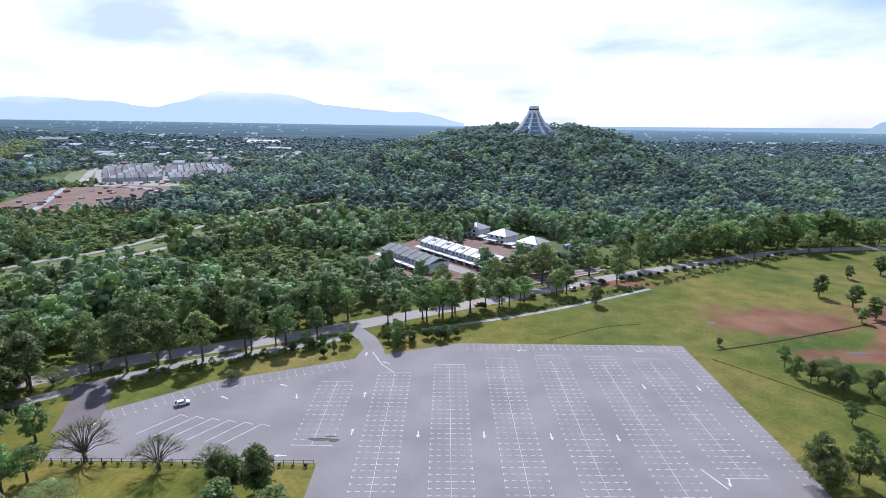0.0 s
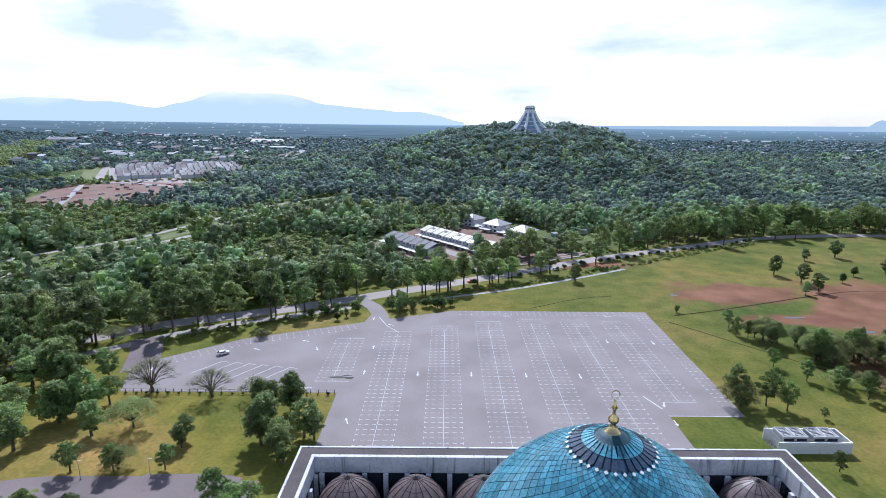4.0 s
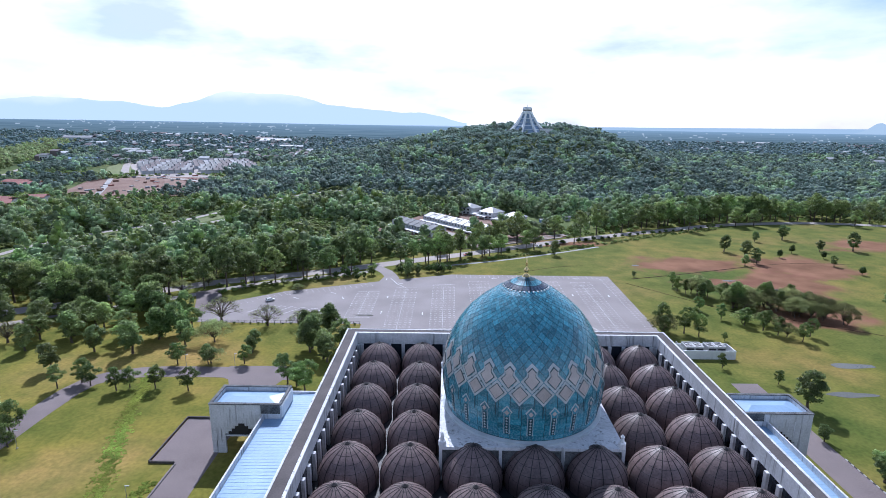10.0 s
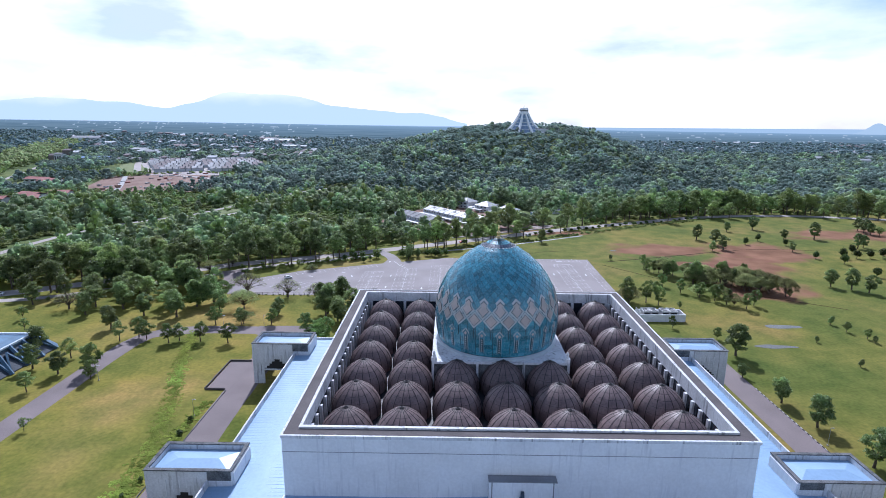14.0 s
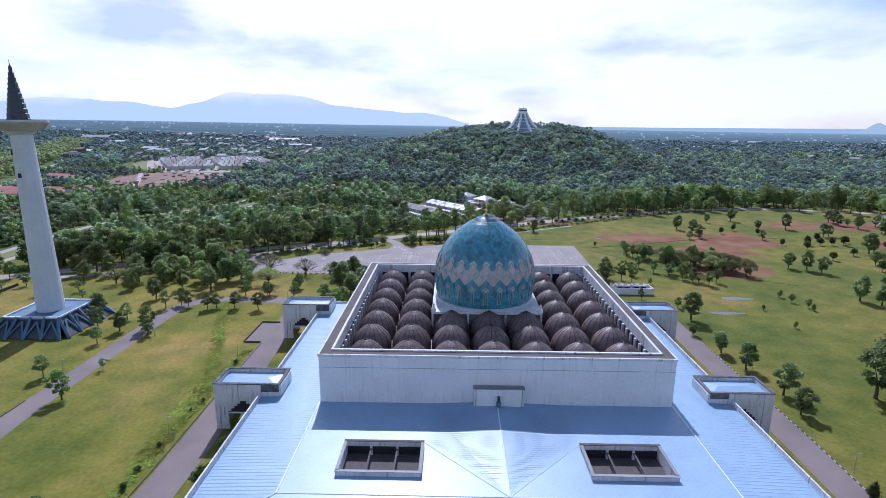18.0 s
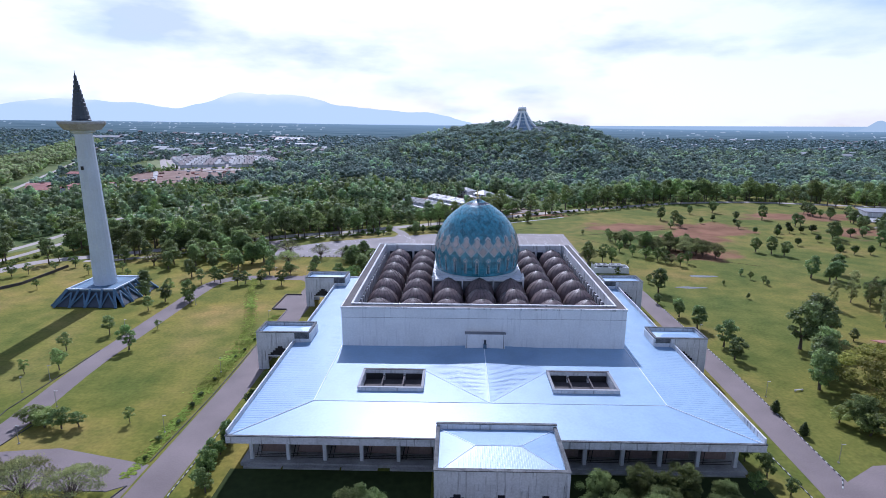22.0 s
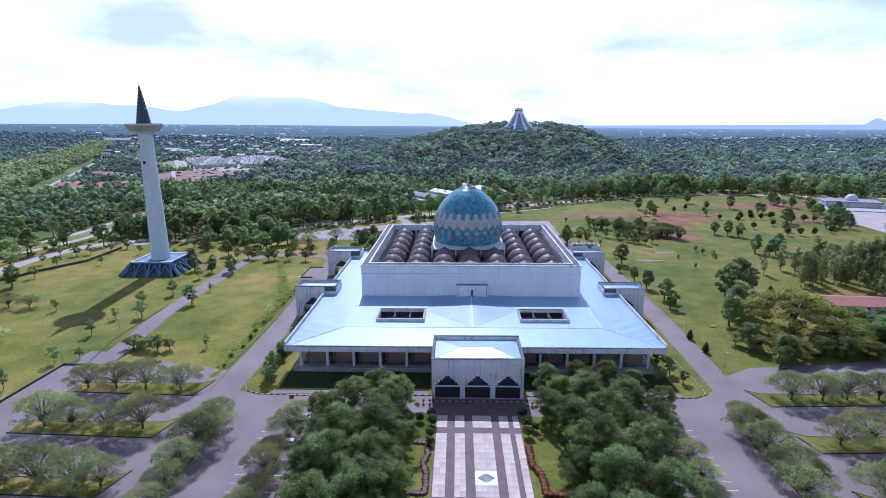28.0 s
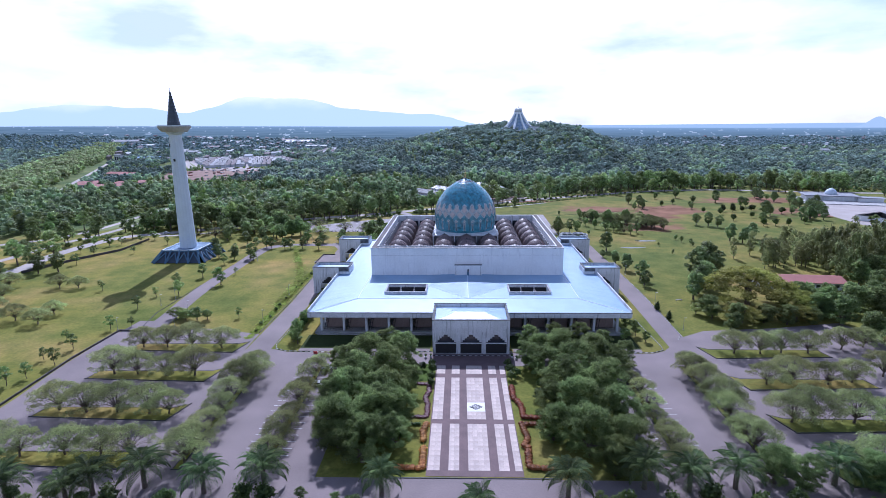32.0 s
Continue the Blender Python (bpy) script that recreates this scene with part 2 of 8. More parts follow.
        l.new(add.outputs["Value"], edge.inputs["Value"])
        colour = mixed(edge.outputs["Result"], colour, soil)
    # woodland floor beyond the road and out on the plain
    sep = n.new("ShaderNodeSeparateXYZ")
    l.new(pos, sep.inputs["Vector"])
    slope = n.new("ShaderNodeMath")
    slope.operation = "MULTIPLY_ADD"
    slope.inputs[1].default_value = -0.5
    l.new(sep.outputs["X"], slope.inputs[0])
    l.new(sep.outputs["Y"], slope.inputs[2])
    wood_edge = n.new("ShaderNodeMapRange")
    wood_edge.inputs["From Min"].default_value, wood_edge.inputs["From Max"].default_value = 245, 285
    l.new(slope.outputs["Value"], wood_edge.inputs["Value"])
    floor_col = ramp(tex(0.012, 9), [(0.38, (0.065, 0.10, 0.030)), (0.62, (0.15, 0.175, 0.060))])
    colour = mixed(wood_edge.outputs["Result"], colour, floor_col)
    l.new(colour, b.inputs["Base Color"])
    b.inputs["Roughness"].default_value = 0.95
    b.inputs["Specular IOR Level"].default_value = 0.15
    bp = n.new("ShaderNodeBump")
    bp.inputs["Strength"].default_value, bp.inputs["Distance"].default_value = 0.5, 0.15
    l.new(tex(0.7, 8), bp.inputs["Height"])
    l.new(bp.outputs["Normal"], b.inputs["Normal"])
    return m


# bare soil: centre and half-widths
SOIL = [(124, 207, 36, 20), (186, 206, 31, 29), (162, 176, 24, 27), (143, 122, 23, 15), (127, 173, 27, 7), (300, 262, 60, 22), (330, 190, 60, 30), (392, 555, 60, 26),
        (-86, 24, 5, 4), (60, 262, 30, 10)]
GRASS = ground_material()
ASPHALT = material("car park asphalt", (0.276, 0.245, 0.240), 0.9, scale=0.5, fine=40, dark=0.72, bump=0.1)
ROAD = material("worn asphalt", (0.212, 0.172, 0.168), 0.9, scale=0.6, fine=40, dark=0.66, bump=0.1)
DUSTY = material("dusty road", (0.38, 0.335, 0.31), 0.95, scale=0.5, fine=30, dark=0.75)
CONCRETE = material("weathered concrete", (0.42, 0.41, 0.40), 0.9, scale=2, fine=10, dark=0.6)
KERB_W = material("white kerb paint", (0.52, 0.52, 0.52), 0.7, scale=3, dark=0.7)
KERB_B = material("black kerb paint", (0.04, 0.04, 0.045), 0.7, scale=3, dark=0.7)
LINE = material("white road paint", (0.66, 0.66, 0.66), 0.7, scale=3, fine=20, dark=0.78)
WALL = material("white painted wall", (0.74, 0.75, 0.77), 0.75, scale=1.2, fine=12, dark=0.86, bump=0.05, streak=(0.56, 0.57, 0.60))
STAINED = material("stained white wall", (0.68, 0.685, 0.71), 0.8, scale=2.0, fine=9, tint=(0.48, 0.485, 0.50), bump=0.08, streak=(0.13, 0.135, 0.14))
MOULD = material("black moulded coping", (0.16, 0.165, 0.17), 0.9, scale=5, fine=6, tint=(0.035, 0.037, 0.04), bump=0.1)
COPING = material("mouldy dark coping", (0.10, 0.085, 0.085), 0.85, scale=2, fine=12, dark=0.55)
SHEET = material("pale blue metal sheet", (0.275, 0.405, 0.565), 0.40, metal=0.0, scale=1.5, fine=8, dark=0.86, bump=0.02, spec=0.48)
RIDGE = material("pale ridge capping", (0.74, 0.80, 0.88), 0.5, scale=2, dark=0.9)
TEAL = material("teal glazed tile", (0.06, 0.255, 0.345), 0.27, scale=4, fine=6, dark=0.72, bump=0.05, per=0.36, spec=0.95)
TEAL_J = material("teal glazed tile rows", (0.06, 0.255, 0.345), 0.27, scale=4, fine=6, dark=0.72, bump=0.05, island=0.36, spec=0.95)
NAVY = material("dark navy glazed tile", (0.03, 0.055, 0.10), 0.25, scale=4, fine=6, dark=0.7, bump=0.05, per=0.2, spec=0.9)
GROUT = material("dark tile joint", (0.02, 0.075, 0.10), 0.6, scale=3, dark=0.6)
LOZENGE = material("cream mosaic", (0.52, 0.465, 0.45), 0.45, scale=4, fine=10, dark=0.72, per=0.1)
LOZ_EDGE = material("white mosaic edge", (0.50, 0.55, 0.58), 0.4, scale=4, dark=0.8)
GOLD = material("gilt metal", (0.80, 0.62, 0.30), 0.25, metal=1.0, scale=4, dark=0.8)
BRONZE = material("bronze coloured cladding", (0.200, 0.142, 0.136), 0.46, scale=3.5, fine=7, dark=0.5, bump=0.12, per=0.14, spec=0.5)
BRONZE_RIB = material("dark standing seam", (0.022, 0.018, 0.018), 0.5, scale=3, dark=0.7)
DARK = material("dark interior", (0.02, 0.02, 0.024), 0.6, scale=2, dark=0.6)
GLASS = material("dark tinted glazing", (0.025, 0.032, 0.045), 0.12, scale=2, dark=0.7, bump=0.0, spec=0.7)
BLUE = material("faded blue painted concrete", (0.11, 0.20, 0.30), 0.7, scale=2, fine=10, dark=0.6)
SPIRE = material("dark slate blue cladding", (0.045, 0.06, 0.085), 0.5, scale=3, fine=8, dark=0.7)
SHAFT = material("pale blue grey concrete", (0.56, 0.62, 0.70), 0.75, scale=1.2, fine=10, dark=0.86)
PAVER = material("cream paving slab", (0.50, 0.412, 0.365), 0.8, scale=2.5, fine=10, dark=0.72, per=0.12)
PAVE_D = material("maroon paving", (0.150, 0.098, 0.098), 0.85, scale=2, fine=14, dark=0.65)
BROWN = material("brown timber screen", (0.31, 0.225, 0.20), 0.7, scale=2, fine=10, dark=0.6)
REDROOF = material("red roof sheet", (0.33, 0.125, 0.10), 0.65, scale=1.5, fine=10, dark=0.75)
GREYTILE = material("grey roof tile", (0.15, 0.155, 0.165), 0.7, scale=1.5, fine=16, dark=0.75, per=0.1)
PALETILE = material("pale grey roof tile", (0.26, 0.265, 0.285), 0.7, scale=1.5, fine=16, dark=0.8, per=0.1)
BARK = material("grey brown bark", (0.13, 0.10, 0.08), 0.9, scale=6, fine=8, dark=0.55)
TREE_DARK = leafy("dark broad leaves", (0.100, 0.148, 0.052), (0.262, 0.328, 0.118))
TREE_MID = leafy("green broad leaves", (0.081, 0.134, 0.038), (0.214, 0.283, 0.085))
TREE_LIME = leafy("yellow green leaves", (0.154, 0.203, 0.056), (0.333, 0.369, 0.113))
TREE_GREY = leafy("grey green feathery leaves", (0.160, 0.192, 0.076), (0.352, 0.380, 0.160), 0.6, 0.15)
# next four: distance haze mixed into the leaf colours as paler, bluer tones
TREE_FAR_HAZE = leafy("wild wood leaves", (0.142, 0.200, 0.110), (0.345, 0.422, 0.212), 0.5, 0.22, 0.62)
TREE_HILL_HAZE = leafy("hill wood leaves", (0.208, 0.278, 0.238), (0.328, 0.415, 0.352), 0.5, 0.22, 0.62)
TREE_PLAIN_HAZE = leafy("far woods tinted with blue haze", (0.155, 0.215, 0.225), (0.235, 0.305, 0.310), 0.5, 0.22, 0.62)
TREE_SLOPE_HAZE = leafy("paler hazed hill leaves", (0.230, 0.300, 0.198), (0.362, 0.445, 0.285), 0.5, 0.22, 0.62)
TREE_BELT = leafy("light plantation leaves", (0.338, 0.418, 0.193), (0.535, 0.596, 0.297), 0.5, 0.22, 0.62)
TREE_ROAD = leafy("light roadside leaves", (0.148, 0.215, 0.071), (0.366, 0.444, 0.156), 0.5)
SCRUB = leafy("fresh scrub leaves", (0.118, 0.172, 0.048), (0.285, 0.350, 0.105), 0.5, 0.22, 0.62)
TREE_BIG = leafy("fine dull green leaves", (0.094, 0.134, 0.048), (0.255, 0.308, 0.116), 0.65, 0.16, vary=(0.9, 1.12))
PALM_L = leafy("palm fronds", (0.050, 0.084, 0.034), (0.150, 0.195, 0.080), 0.45, 0.2)
RED_LEAF = leafy("russet hedge leaves", (0.17, 0.060, 0.022), (0.40, 0.175, 0.06), 0.45, 0.12)
TREE_OLIVE = leafy("olive umbrella leaves", (0.135, 0.150, 0.030), (0.330, 0.330, 0.085), 0.5, 0.14)
# the building's shade is painted into this turf colour
TURF_SHADED = material("turf darkened for shade", (0.042, 0.058, 0.018), 0.95, scale=0.5, fine=9, dark=0.6, spec=0.1)
LAWN = material("watered green lawn", (0.085, 0.130, 0.024), 0.95, scale=0.5, fine=9, dark=0.7, spec=0.1)
MAROON_LEAF = leafy("maroon ground cover", (0.06, 0.016, 0.024), (0.13, 0.035, 0.04))
LUSH = leafy("tall lush grass", (0.125, 0.170, 0.026), (0.240, 0.285, 0.055), 0.4, 0.05, 0.8)
HEDGE = leafy("clipped green leaves", (0.036, 0.064, 0.015), (0.107, 0.150, 0.038))
CARPAINT = material("white car paint", (0.78, 0.78, 0.78), 0.25, scale=2, dark=0.95, bump=0)
DARKPAINT = material("dark grey car paint", (0.10, 0.11, 0.13), 0.25, scale=2, dark=0.9, bump=0)
REDPAINT = material("red plastic", (0.5, 0.04, 0.03), 0.5, scale=3, dark=0.8)
TYRE = material("black rubber", (0.02, 0.02, 0.02), 0.85, scale=4, dark=0.8)
METAL = material("galvanised metal", (0.45, 0.46, 0.47), 0.45, metal=0.8, scale=4, dark=0.8)
WATER = material("muddy standing water", (0.10, 0.095, 0.07), 0.08, scale=1, dark=0.7, bump=0.02)
EARTH = material("red building earth", (0.225, 0.145, 0.11), 0.95, scale=0.35, fine=9, tint=(0.15, 0.075, 0.05))
FARWALL = material("pale far building wall", (0.44, 0.45, 0.47), 0.8, scale=1, dark=0.8, island=0.3)
FARROOF = material("far house roofs", (0.17, 0.14, 0.145), 0.8, scale=1, dark=0.8, island=0.35)
FARBLUE = material("far blue roof", (0.20, 0.31, 0.50), 0.6, scale=1, dark=0.85)
FIELD = material("mown field", (0.16, 0.19, 0.06), 0.95, scale=0.4, fine=14, dark=0.7)
HALLWHITE = material("bright white hall paint", (0.84, 0.86, 0.88), 0.7, scale=0.6, dark=0.93, bump=0.02)
HALLGLASS = material("pale blue tinted hall glazing", (0.24, 0.33, 0.44), 0.15, scale=0.6, dark=0.8, bump=0.0, spec=0.8)
DITCH = material("dark ditch earth", (0.055, 0.034, 0.020), 0.95, scale=2, fine=8, dark=0.5, spec=0.05)
# pale roof tile made lighter: backlight glare is put into the colour
PALE_GLARE = material("pale roof lightened for glare", (0.42, 0.42, 0.43), 0.5, scale=1.5, fine=14, dark=0.78, per=0.1)
# ---- helpers for building ----
def mesh_of(name, bm, mat, smooth=False):
    me = bpy.data.meshes.new(name)
    bmesh.ops.recalc_face_normals(bm, faces=bm.faces)
    bm.to_mesh(me)
    bm.free()
    me.materials.append(mat)
    if smooth:
        me.polygons.foreach_set("use_smooth", [True] * len(me.polygons))
    return me


def part(name, bm, mat, parent=None, label="", smooth=False):
    """Links a bmesh (or a mesh that is already made) as one object."""
    me = bm if isinstance(bm, bpy.types.Mesh) else mesh_of(name, bm, mat, smooth)
    ob = new(name, me)
    if parent:
        ob.parent = parent
    if label:
        ob["label"] = label
    return ob


def thing(name, label, category, x=0, y=0, z=0, rz=0, group="", kind=""):
    ob = new(name)
    ob.matrix_basis = pose(x, y, z, 0, 0, rz)
    ob.empty_display_size = 0.5
    return tagged(ob, label, category, group, kind)


def box(x0, y0, z0, x1, y1, z1, bm=None, bevel=0.0):
    bm = bm or bmesh.new()
    m = Matrix.LocRotScale(((x0 + x1) / 2, (y0 + y1) / 2, (z0 + z1) / 2), None, (abs(x1 - x0), abs(y1 - y0), abs(z1 - z0)))
    made = bmesh.ops.create_cube(bm, size=1, matrix=m)["verts"]
    if bevel:
        edges = list({e for v in made for e in v.link_edges})
        bmesh.ops.bevel(bm, geom=edges, offset=bevel, segments=1, affect="EDGES")
    return bm


def prism(points, z0, z1, bm=None):
    """A flat polygon (x, y) given thickness."""
    bm = bm or bmesh.new()
    low = [bm.verts.new((x, y, z0)) for x, y in points]
    top = [bm.verts.new((x, y, z1)) for x, y in points]
    bm.faces.new(top)
    bm.faces.new(low[::-1])
    for a in range(len(points)):
        b = (a + 1) % len(points)
        bm.faces.new((low[a], low[b], top[b], top[a]))
    return bm


def solid(faces, thick=0.2, bm=None):
    """A sheet of faces, each a list of (x, y, z), with a thickness below it."""
    bm = bm or bmesh.new()
    for pts in faces:
        top = [bm.verts.new(p) for p in pts]
        low = [bm.verts.new((p[0], p[1], p[2] - thick)) for p in pts]
        bm.faces.new(top)
        bm.faces.new(low[::-1])
        for a in range(len(pts)):
            b = (a + 1) % len(pts)
            bm.faces.new((low[a], low[b], top[b], top[a]))
    return bm


def lathe(profile, seg=48, bm=None, cx=0.0, cy=0.0):
    """Turns a profile of (radius, z) about the upright axis."""
    bm = bm or bmesh.new()
    rings = []
    for r, z in profile:
        if r < 1e-4:
            rings.append([bm.verts.new((cx, cy, z))])
        else:
            rings.append([bm.verts.new((cx + r * math.cos(a), cy + r * math.sin(a), z)) for a in (2 * math.pi * k / seg for k in range(seg))])
    for lo, hi in zip(rings, rings[1:]):
        for k in range(seg):
            q = (k + 1) % seg
            face = [lo[k % len(lo)], lo[q % len(lo)], hi[q % len(hi)], hi[k % len(hi)]]
            face = [v for i, v in enumerate(face) if v not in face[:i]]
            if len(face) > 2:
                bm.faces.new(face)
    return bm


def tube(points, radii, seg=6, bm=None):
    """A tapered tube through points."""
    bm = bm or bmesh.new()
    rings = []
    for k, p in enumerate(points):
        d = (Vector(points[min(k + 1, len(points) - 1)]) - Vector(points[max(k - 1, 0)])).normalized()
        side = d.cross(Vector((0.31, 0.95, 0.05))).normalized()
        up = side.cross(d)
        rings.append([bm.verts.new(Vector(p) + radii[k] * (math.cos(a) * side + math.sin(a) * up)) for a in (2 * math.pi * j / seg for j in range(seg))])
    for lo, hi in zip(rings, rings[1:]):
        for j in range(seg):
            bm.faces.new((lo[j], lo[(j + 1) % seg], hi[(j + 1) % seg], hi[j]))
    bm.faces.new(rings[-1])
    bm.faces.new(rings[0][::-1])
    return bm


def faces_mesh(name, verts, size, mat, smooth=False):
    """A mesh of loose polygons of `size` corners each, from an array of corners."""
    verts = np.ascontiguousarray(verts, dtype=np.float32).reshape(-1, 3)
    count = len(verts) // size
    me = bpy.data.meshes.new(name)
    me.vertices.add(len(verts))
    me.vertices.foreach_set("co", verts.ravel())
    me.loops.add(len(verts))
    me.loops.foreach_set("vertex_index", np.arange(len(verts), dtype=np.int32))
    me.polygons.add(count)
    me.polygons.foreach_set("loop_start", np.arange(0, len(verts), size, dtype=np.int32))
    if smooth:
        me.polygons.foreach_set("use_smooth", [True] * count)
    me.update(calc_edges=True)
    me.materials.append(mat)
    return me


def smooth_line(points, step=6.0):
    """A line rounded through points (Catmull-Rom)."""
    pts = [Vector(p) for p in points]
    pts = [2 * pts[0] - pts[1]] + pts + [2 * pts[-1] - pts[-2]]
    out = []
    for a, b, c, d in zip(pts, pts[1:], pts[2:], pts[3:]):
        count = max(1, int((c - b).length / step))
        for k in range(count):
            t = k / count
            out.append(0.5 * ((2 * b) + (c - a) * t + (2 * a - 5 * b + 4 * c - d) * t * t + (3 * b - a - 3 * c + d) * t ** 3))
    return out + [pts[-2]]


def walk_line(points, gap):
    """Places and headings at even steps along a line of corners."""
    out, rest = [], 0.0
    for (xa, ya), (xb, yb) in zip(points, points[1:]):
        length, head = math.hypot(xb - xa, yb - ya), math.degrees(math.atan2(yb - ya, xb - xa))
        s = rest
        while s < length:
            out.append((xa + (xb - xa) * s / length, ya + (yb - ya) * s / length, head))
            s += gap
        rest = s - length
    return out


def ribbon(points, width, z, thick=0.05, bm=None):
    """A strip of road along a line, following the ground."""
    bm = bm or bmesh.new()
    line = smooth_line(points)
    rows = []
    for k, p in enumerate(line):
        d = (line[min(k + 1, len(line) - 1)] - line[max(k - 1, 0)]).normalized()
        side = Vector((-d.y, d.x)) * width / 2
        g = height(p.x, p.y) + z
        rows.append([bm.verts.new((p.x + s * side.x, p.y + s * side.y, g + dz)) for s, dz in ((1, -thick), (1, 0), (-1, 0), (-1, -thick))])
    for a, b in zip(rows, rows[1:]):
        for j in range(3):
            bm.faces.new((a[j], b[j], b[j + 1], a[j + 1]))
    return bm


def step(a, b, x):
    t = min(max((x - a) / (b - a), 0.0), 1.0)
    return t * t * (3 - 2 * t)


def height(x, y):
    """The lie of the land: flat round the mosque, a wooded hill behind, a plain that rises gently far off."""
    wide = 290.0 if x < 130 else 192.0
    z = 66 * math.exp(-abs((x - 130) / wide) ** (2.4 if x < 130 else 3.6) - ((y - 900) / 230) ** 2)
    r = math.hypot(x, y + 150)
    return z * step(300, 520, y) + step(1300, 4300, r) * (32 - 58 * x / max(r, 1.0))


# ---- ground ----
def axis(limit, inner, fine):
    vals = list(np.arange(-inner, inner + 1, fine))
    stepsize, v = fine, inner
    while v < limit:
        stepsize *= 1.22
        v += stepsize
        vals = [-v] + vals + [v]
    return vals


bm = bmesh.new()
xs, ys = axis(5200, 700, 28), [v + 350 for v in axis(4000, 800, 28)]
grid = [[bm.verts.new((x, y, height(x, y))) for x in xs] for y in ys]
for lo, hi in zip(grid, grid[1:]):
    for k in range(len(xs) - 1):
        bm.faces.new((lo[k], lo[k + 1], hi[k + 1], hi[k]))
tagged(part("ground", bm, GRASS, smooth=True), "lawn of lush and dry grass with bare red soil patches", "ground", kind="structure")


def paved(name, label, points, mat, z=0.03, category="road"):
    return tagged(part(name, prism(points, -0.25, z), mat), label, category, kind="structure")


def road(name, label, points, width, mat, z=0.03, category="road"):
    return tagged(part(name, ribbon(points, width, z, 0.25), mat), label, category, kind="structure")


# the big car park behind the mosque
paved("car_park", "wide empty grey asphalt car park with white bays", [(-52, 60), (-52, 108), (-120, 108), (-128, 132), (-119, 132), (-96, 150), (-52.5, 168), (-50, 181), (-45, 181), (-42, 172),
      (-15, 182.5), (70, 181.6), (68, 95.3), (46.3, 95.3), (46.8, 60)], ASPHALT, 0.03)
MAIN = [(-330, -230), (-285, -130), (-262, -50), (-257, 0), (-262, 30), (-260, 60), (-252, 88), (-233, 101), (-210, 114), (-156, 149), (-135, 163.5), (-93, 182), (-71, 193), (-33, 214), (12, 239), (52, 263), (95, 286), (140, 307), (199, 334), (250, 346), (305, 348), (380, 330), (470, 312), (700, 300), (1000, 300)]
road("main_road", "tree-lined asphalt road behind the car park", MAIN, 9.5, DUSTY, 0.035)
road("footpath", "pale concrete footpath on the verge", [(-30, 196), (14, 213.7), (49, 232.3), (84, 253)], 2.2, CONCRETE, 0.03, "path")
road("service_road", "second carriageway of the tree-lined road", [(-226, 93), (-200, 101), (-165, 124), (-138, 143), (-129, 151), (-109, 164), (-80, 177), (-60, 187)], 5, DUSTY, 0.03)
road("entry_road", "asphalt entry into the car park", [(-134, 150), (-128, 138), (-122, 122)], 11, ROAD, 0.04)
road("entry_lane", "asphalt lane into the car park", [(-60, 198), (-51, 187), (-46, 174)], 7, ASPHALT, 0.04)
# drives round the mosque
road("garden_drive", "grey asphalt drive across the lawns", [(-62, 62), (-92, 63.5), (-118, 62.5), (-130, 56), (-132.5, 40), (-132.6, 15), (-132, -40), (-128.5, -75), (-127.6, -95)], 7.6, ROAD, 0.03, "drive")
road("west_drive", "asphalt drive beside the mosque", [(-78, 40), (-78, 0), (-76.5, -50), (-77, -108)], 9.0, ROAD, 0.03, "drive")
road("east_drive", "asphalt drive beside the mosque", [(79, 60), (79, 20), (79, -40), (77, -112)], 8.4, ROAD, 0.03, "drive")
paved("west_court", "asphalt forecourt beside the side entrance", [(-88.5, 35), (-88.5, 15.3), (-81, 15.3), (-81, 35)], ROAD, 0.04)
paved("west_junction", "asphalt where the garden drive meets the side drive", [(-92, 61), (-87, 58.5), (-83, 50), (-83, 39), (-73, 39), (-72, 50), (-70, 57), (-66, 67), (-73, 68.5), (-90, 68)], ROAD, 0.036)
paved("front_road", "asphalt road before the mosque", [(-140, -92), (-108, -87.6), (-82, -93.6), (-82, -108), (-71.4, -108), (-66, -110.1), (-50, -110.8), (-14, -110.1), (15, -110.1), (50, -110.7), (66, -110.2), (70, -108), (82, -95), (92, -89), (120, -86), (150, -80), (153, -88), (153, -121), (-140, -121)], ROAD, 0.026)
paved("parking_west", "shady asphalt car park with planted islands", [(-138, -120), (-37, -120), (-37, -190), (-138, -190)], ROAD, 0.022)
paved("parking_east", "shady asphalt car park with planted islands", [(42, -120), (153, -120), (153, -190), (42, -190)], ROAD, 0.022)
road("boundary_lane", "asphalt lane along the garden wall", [(-134, -80), (-136, -120), (-132, -165), (-128, -230)], 8, ROAD, 0.034, "drive")
paved("street", "pale asphalt street before the plaza", [(-220, -180), (220, -180), (220, -196), (-220, -196)], ROAD, 0.03)
# ---- the mosque: hall, courtyard of small domes, great dome ----
CX, CY = 0.3, 2.0          # centre of the dome grid
PITCH = 11.75

hall = thing("prayer_hall", "white square prayer hall with a parapet round its domed roof", "building", kind="structure")
for name, x0, y0, x1, y1 in (("hall_wall", -45, -45, 45, -42.2), ("hall_wall", -45, 42.0, 45, 45), ("hall_wall", -45, -42.2, -42, 42), ("hall_wall", 42, -42.2, 45, 42)):
    part(name, box(x0, y0, 0, x1, y1, 22.9), WALL, hall)
for s in (-1, 1):
    part("string_course", box(-45.06, s * 45.06, 19.7, 45.06, s * 44.9, 19.8), PALETILE, hall, "grey string course")
    part("string_course", box(s * 45.06, -44.9, 19.7, s * 44.9, 44.9, 19.8), PALETILE, hall)
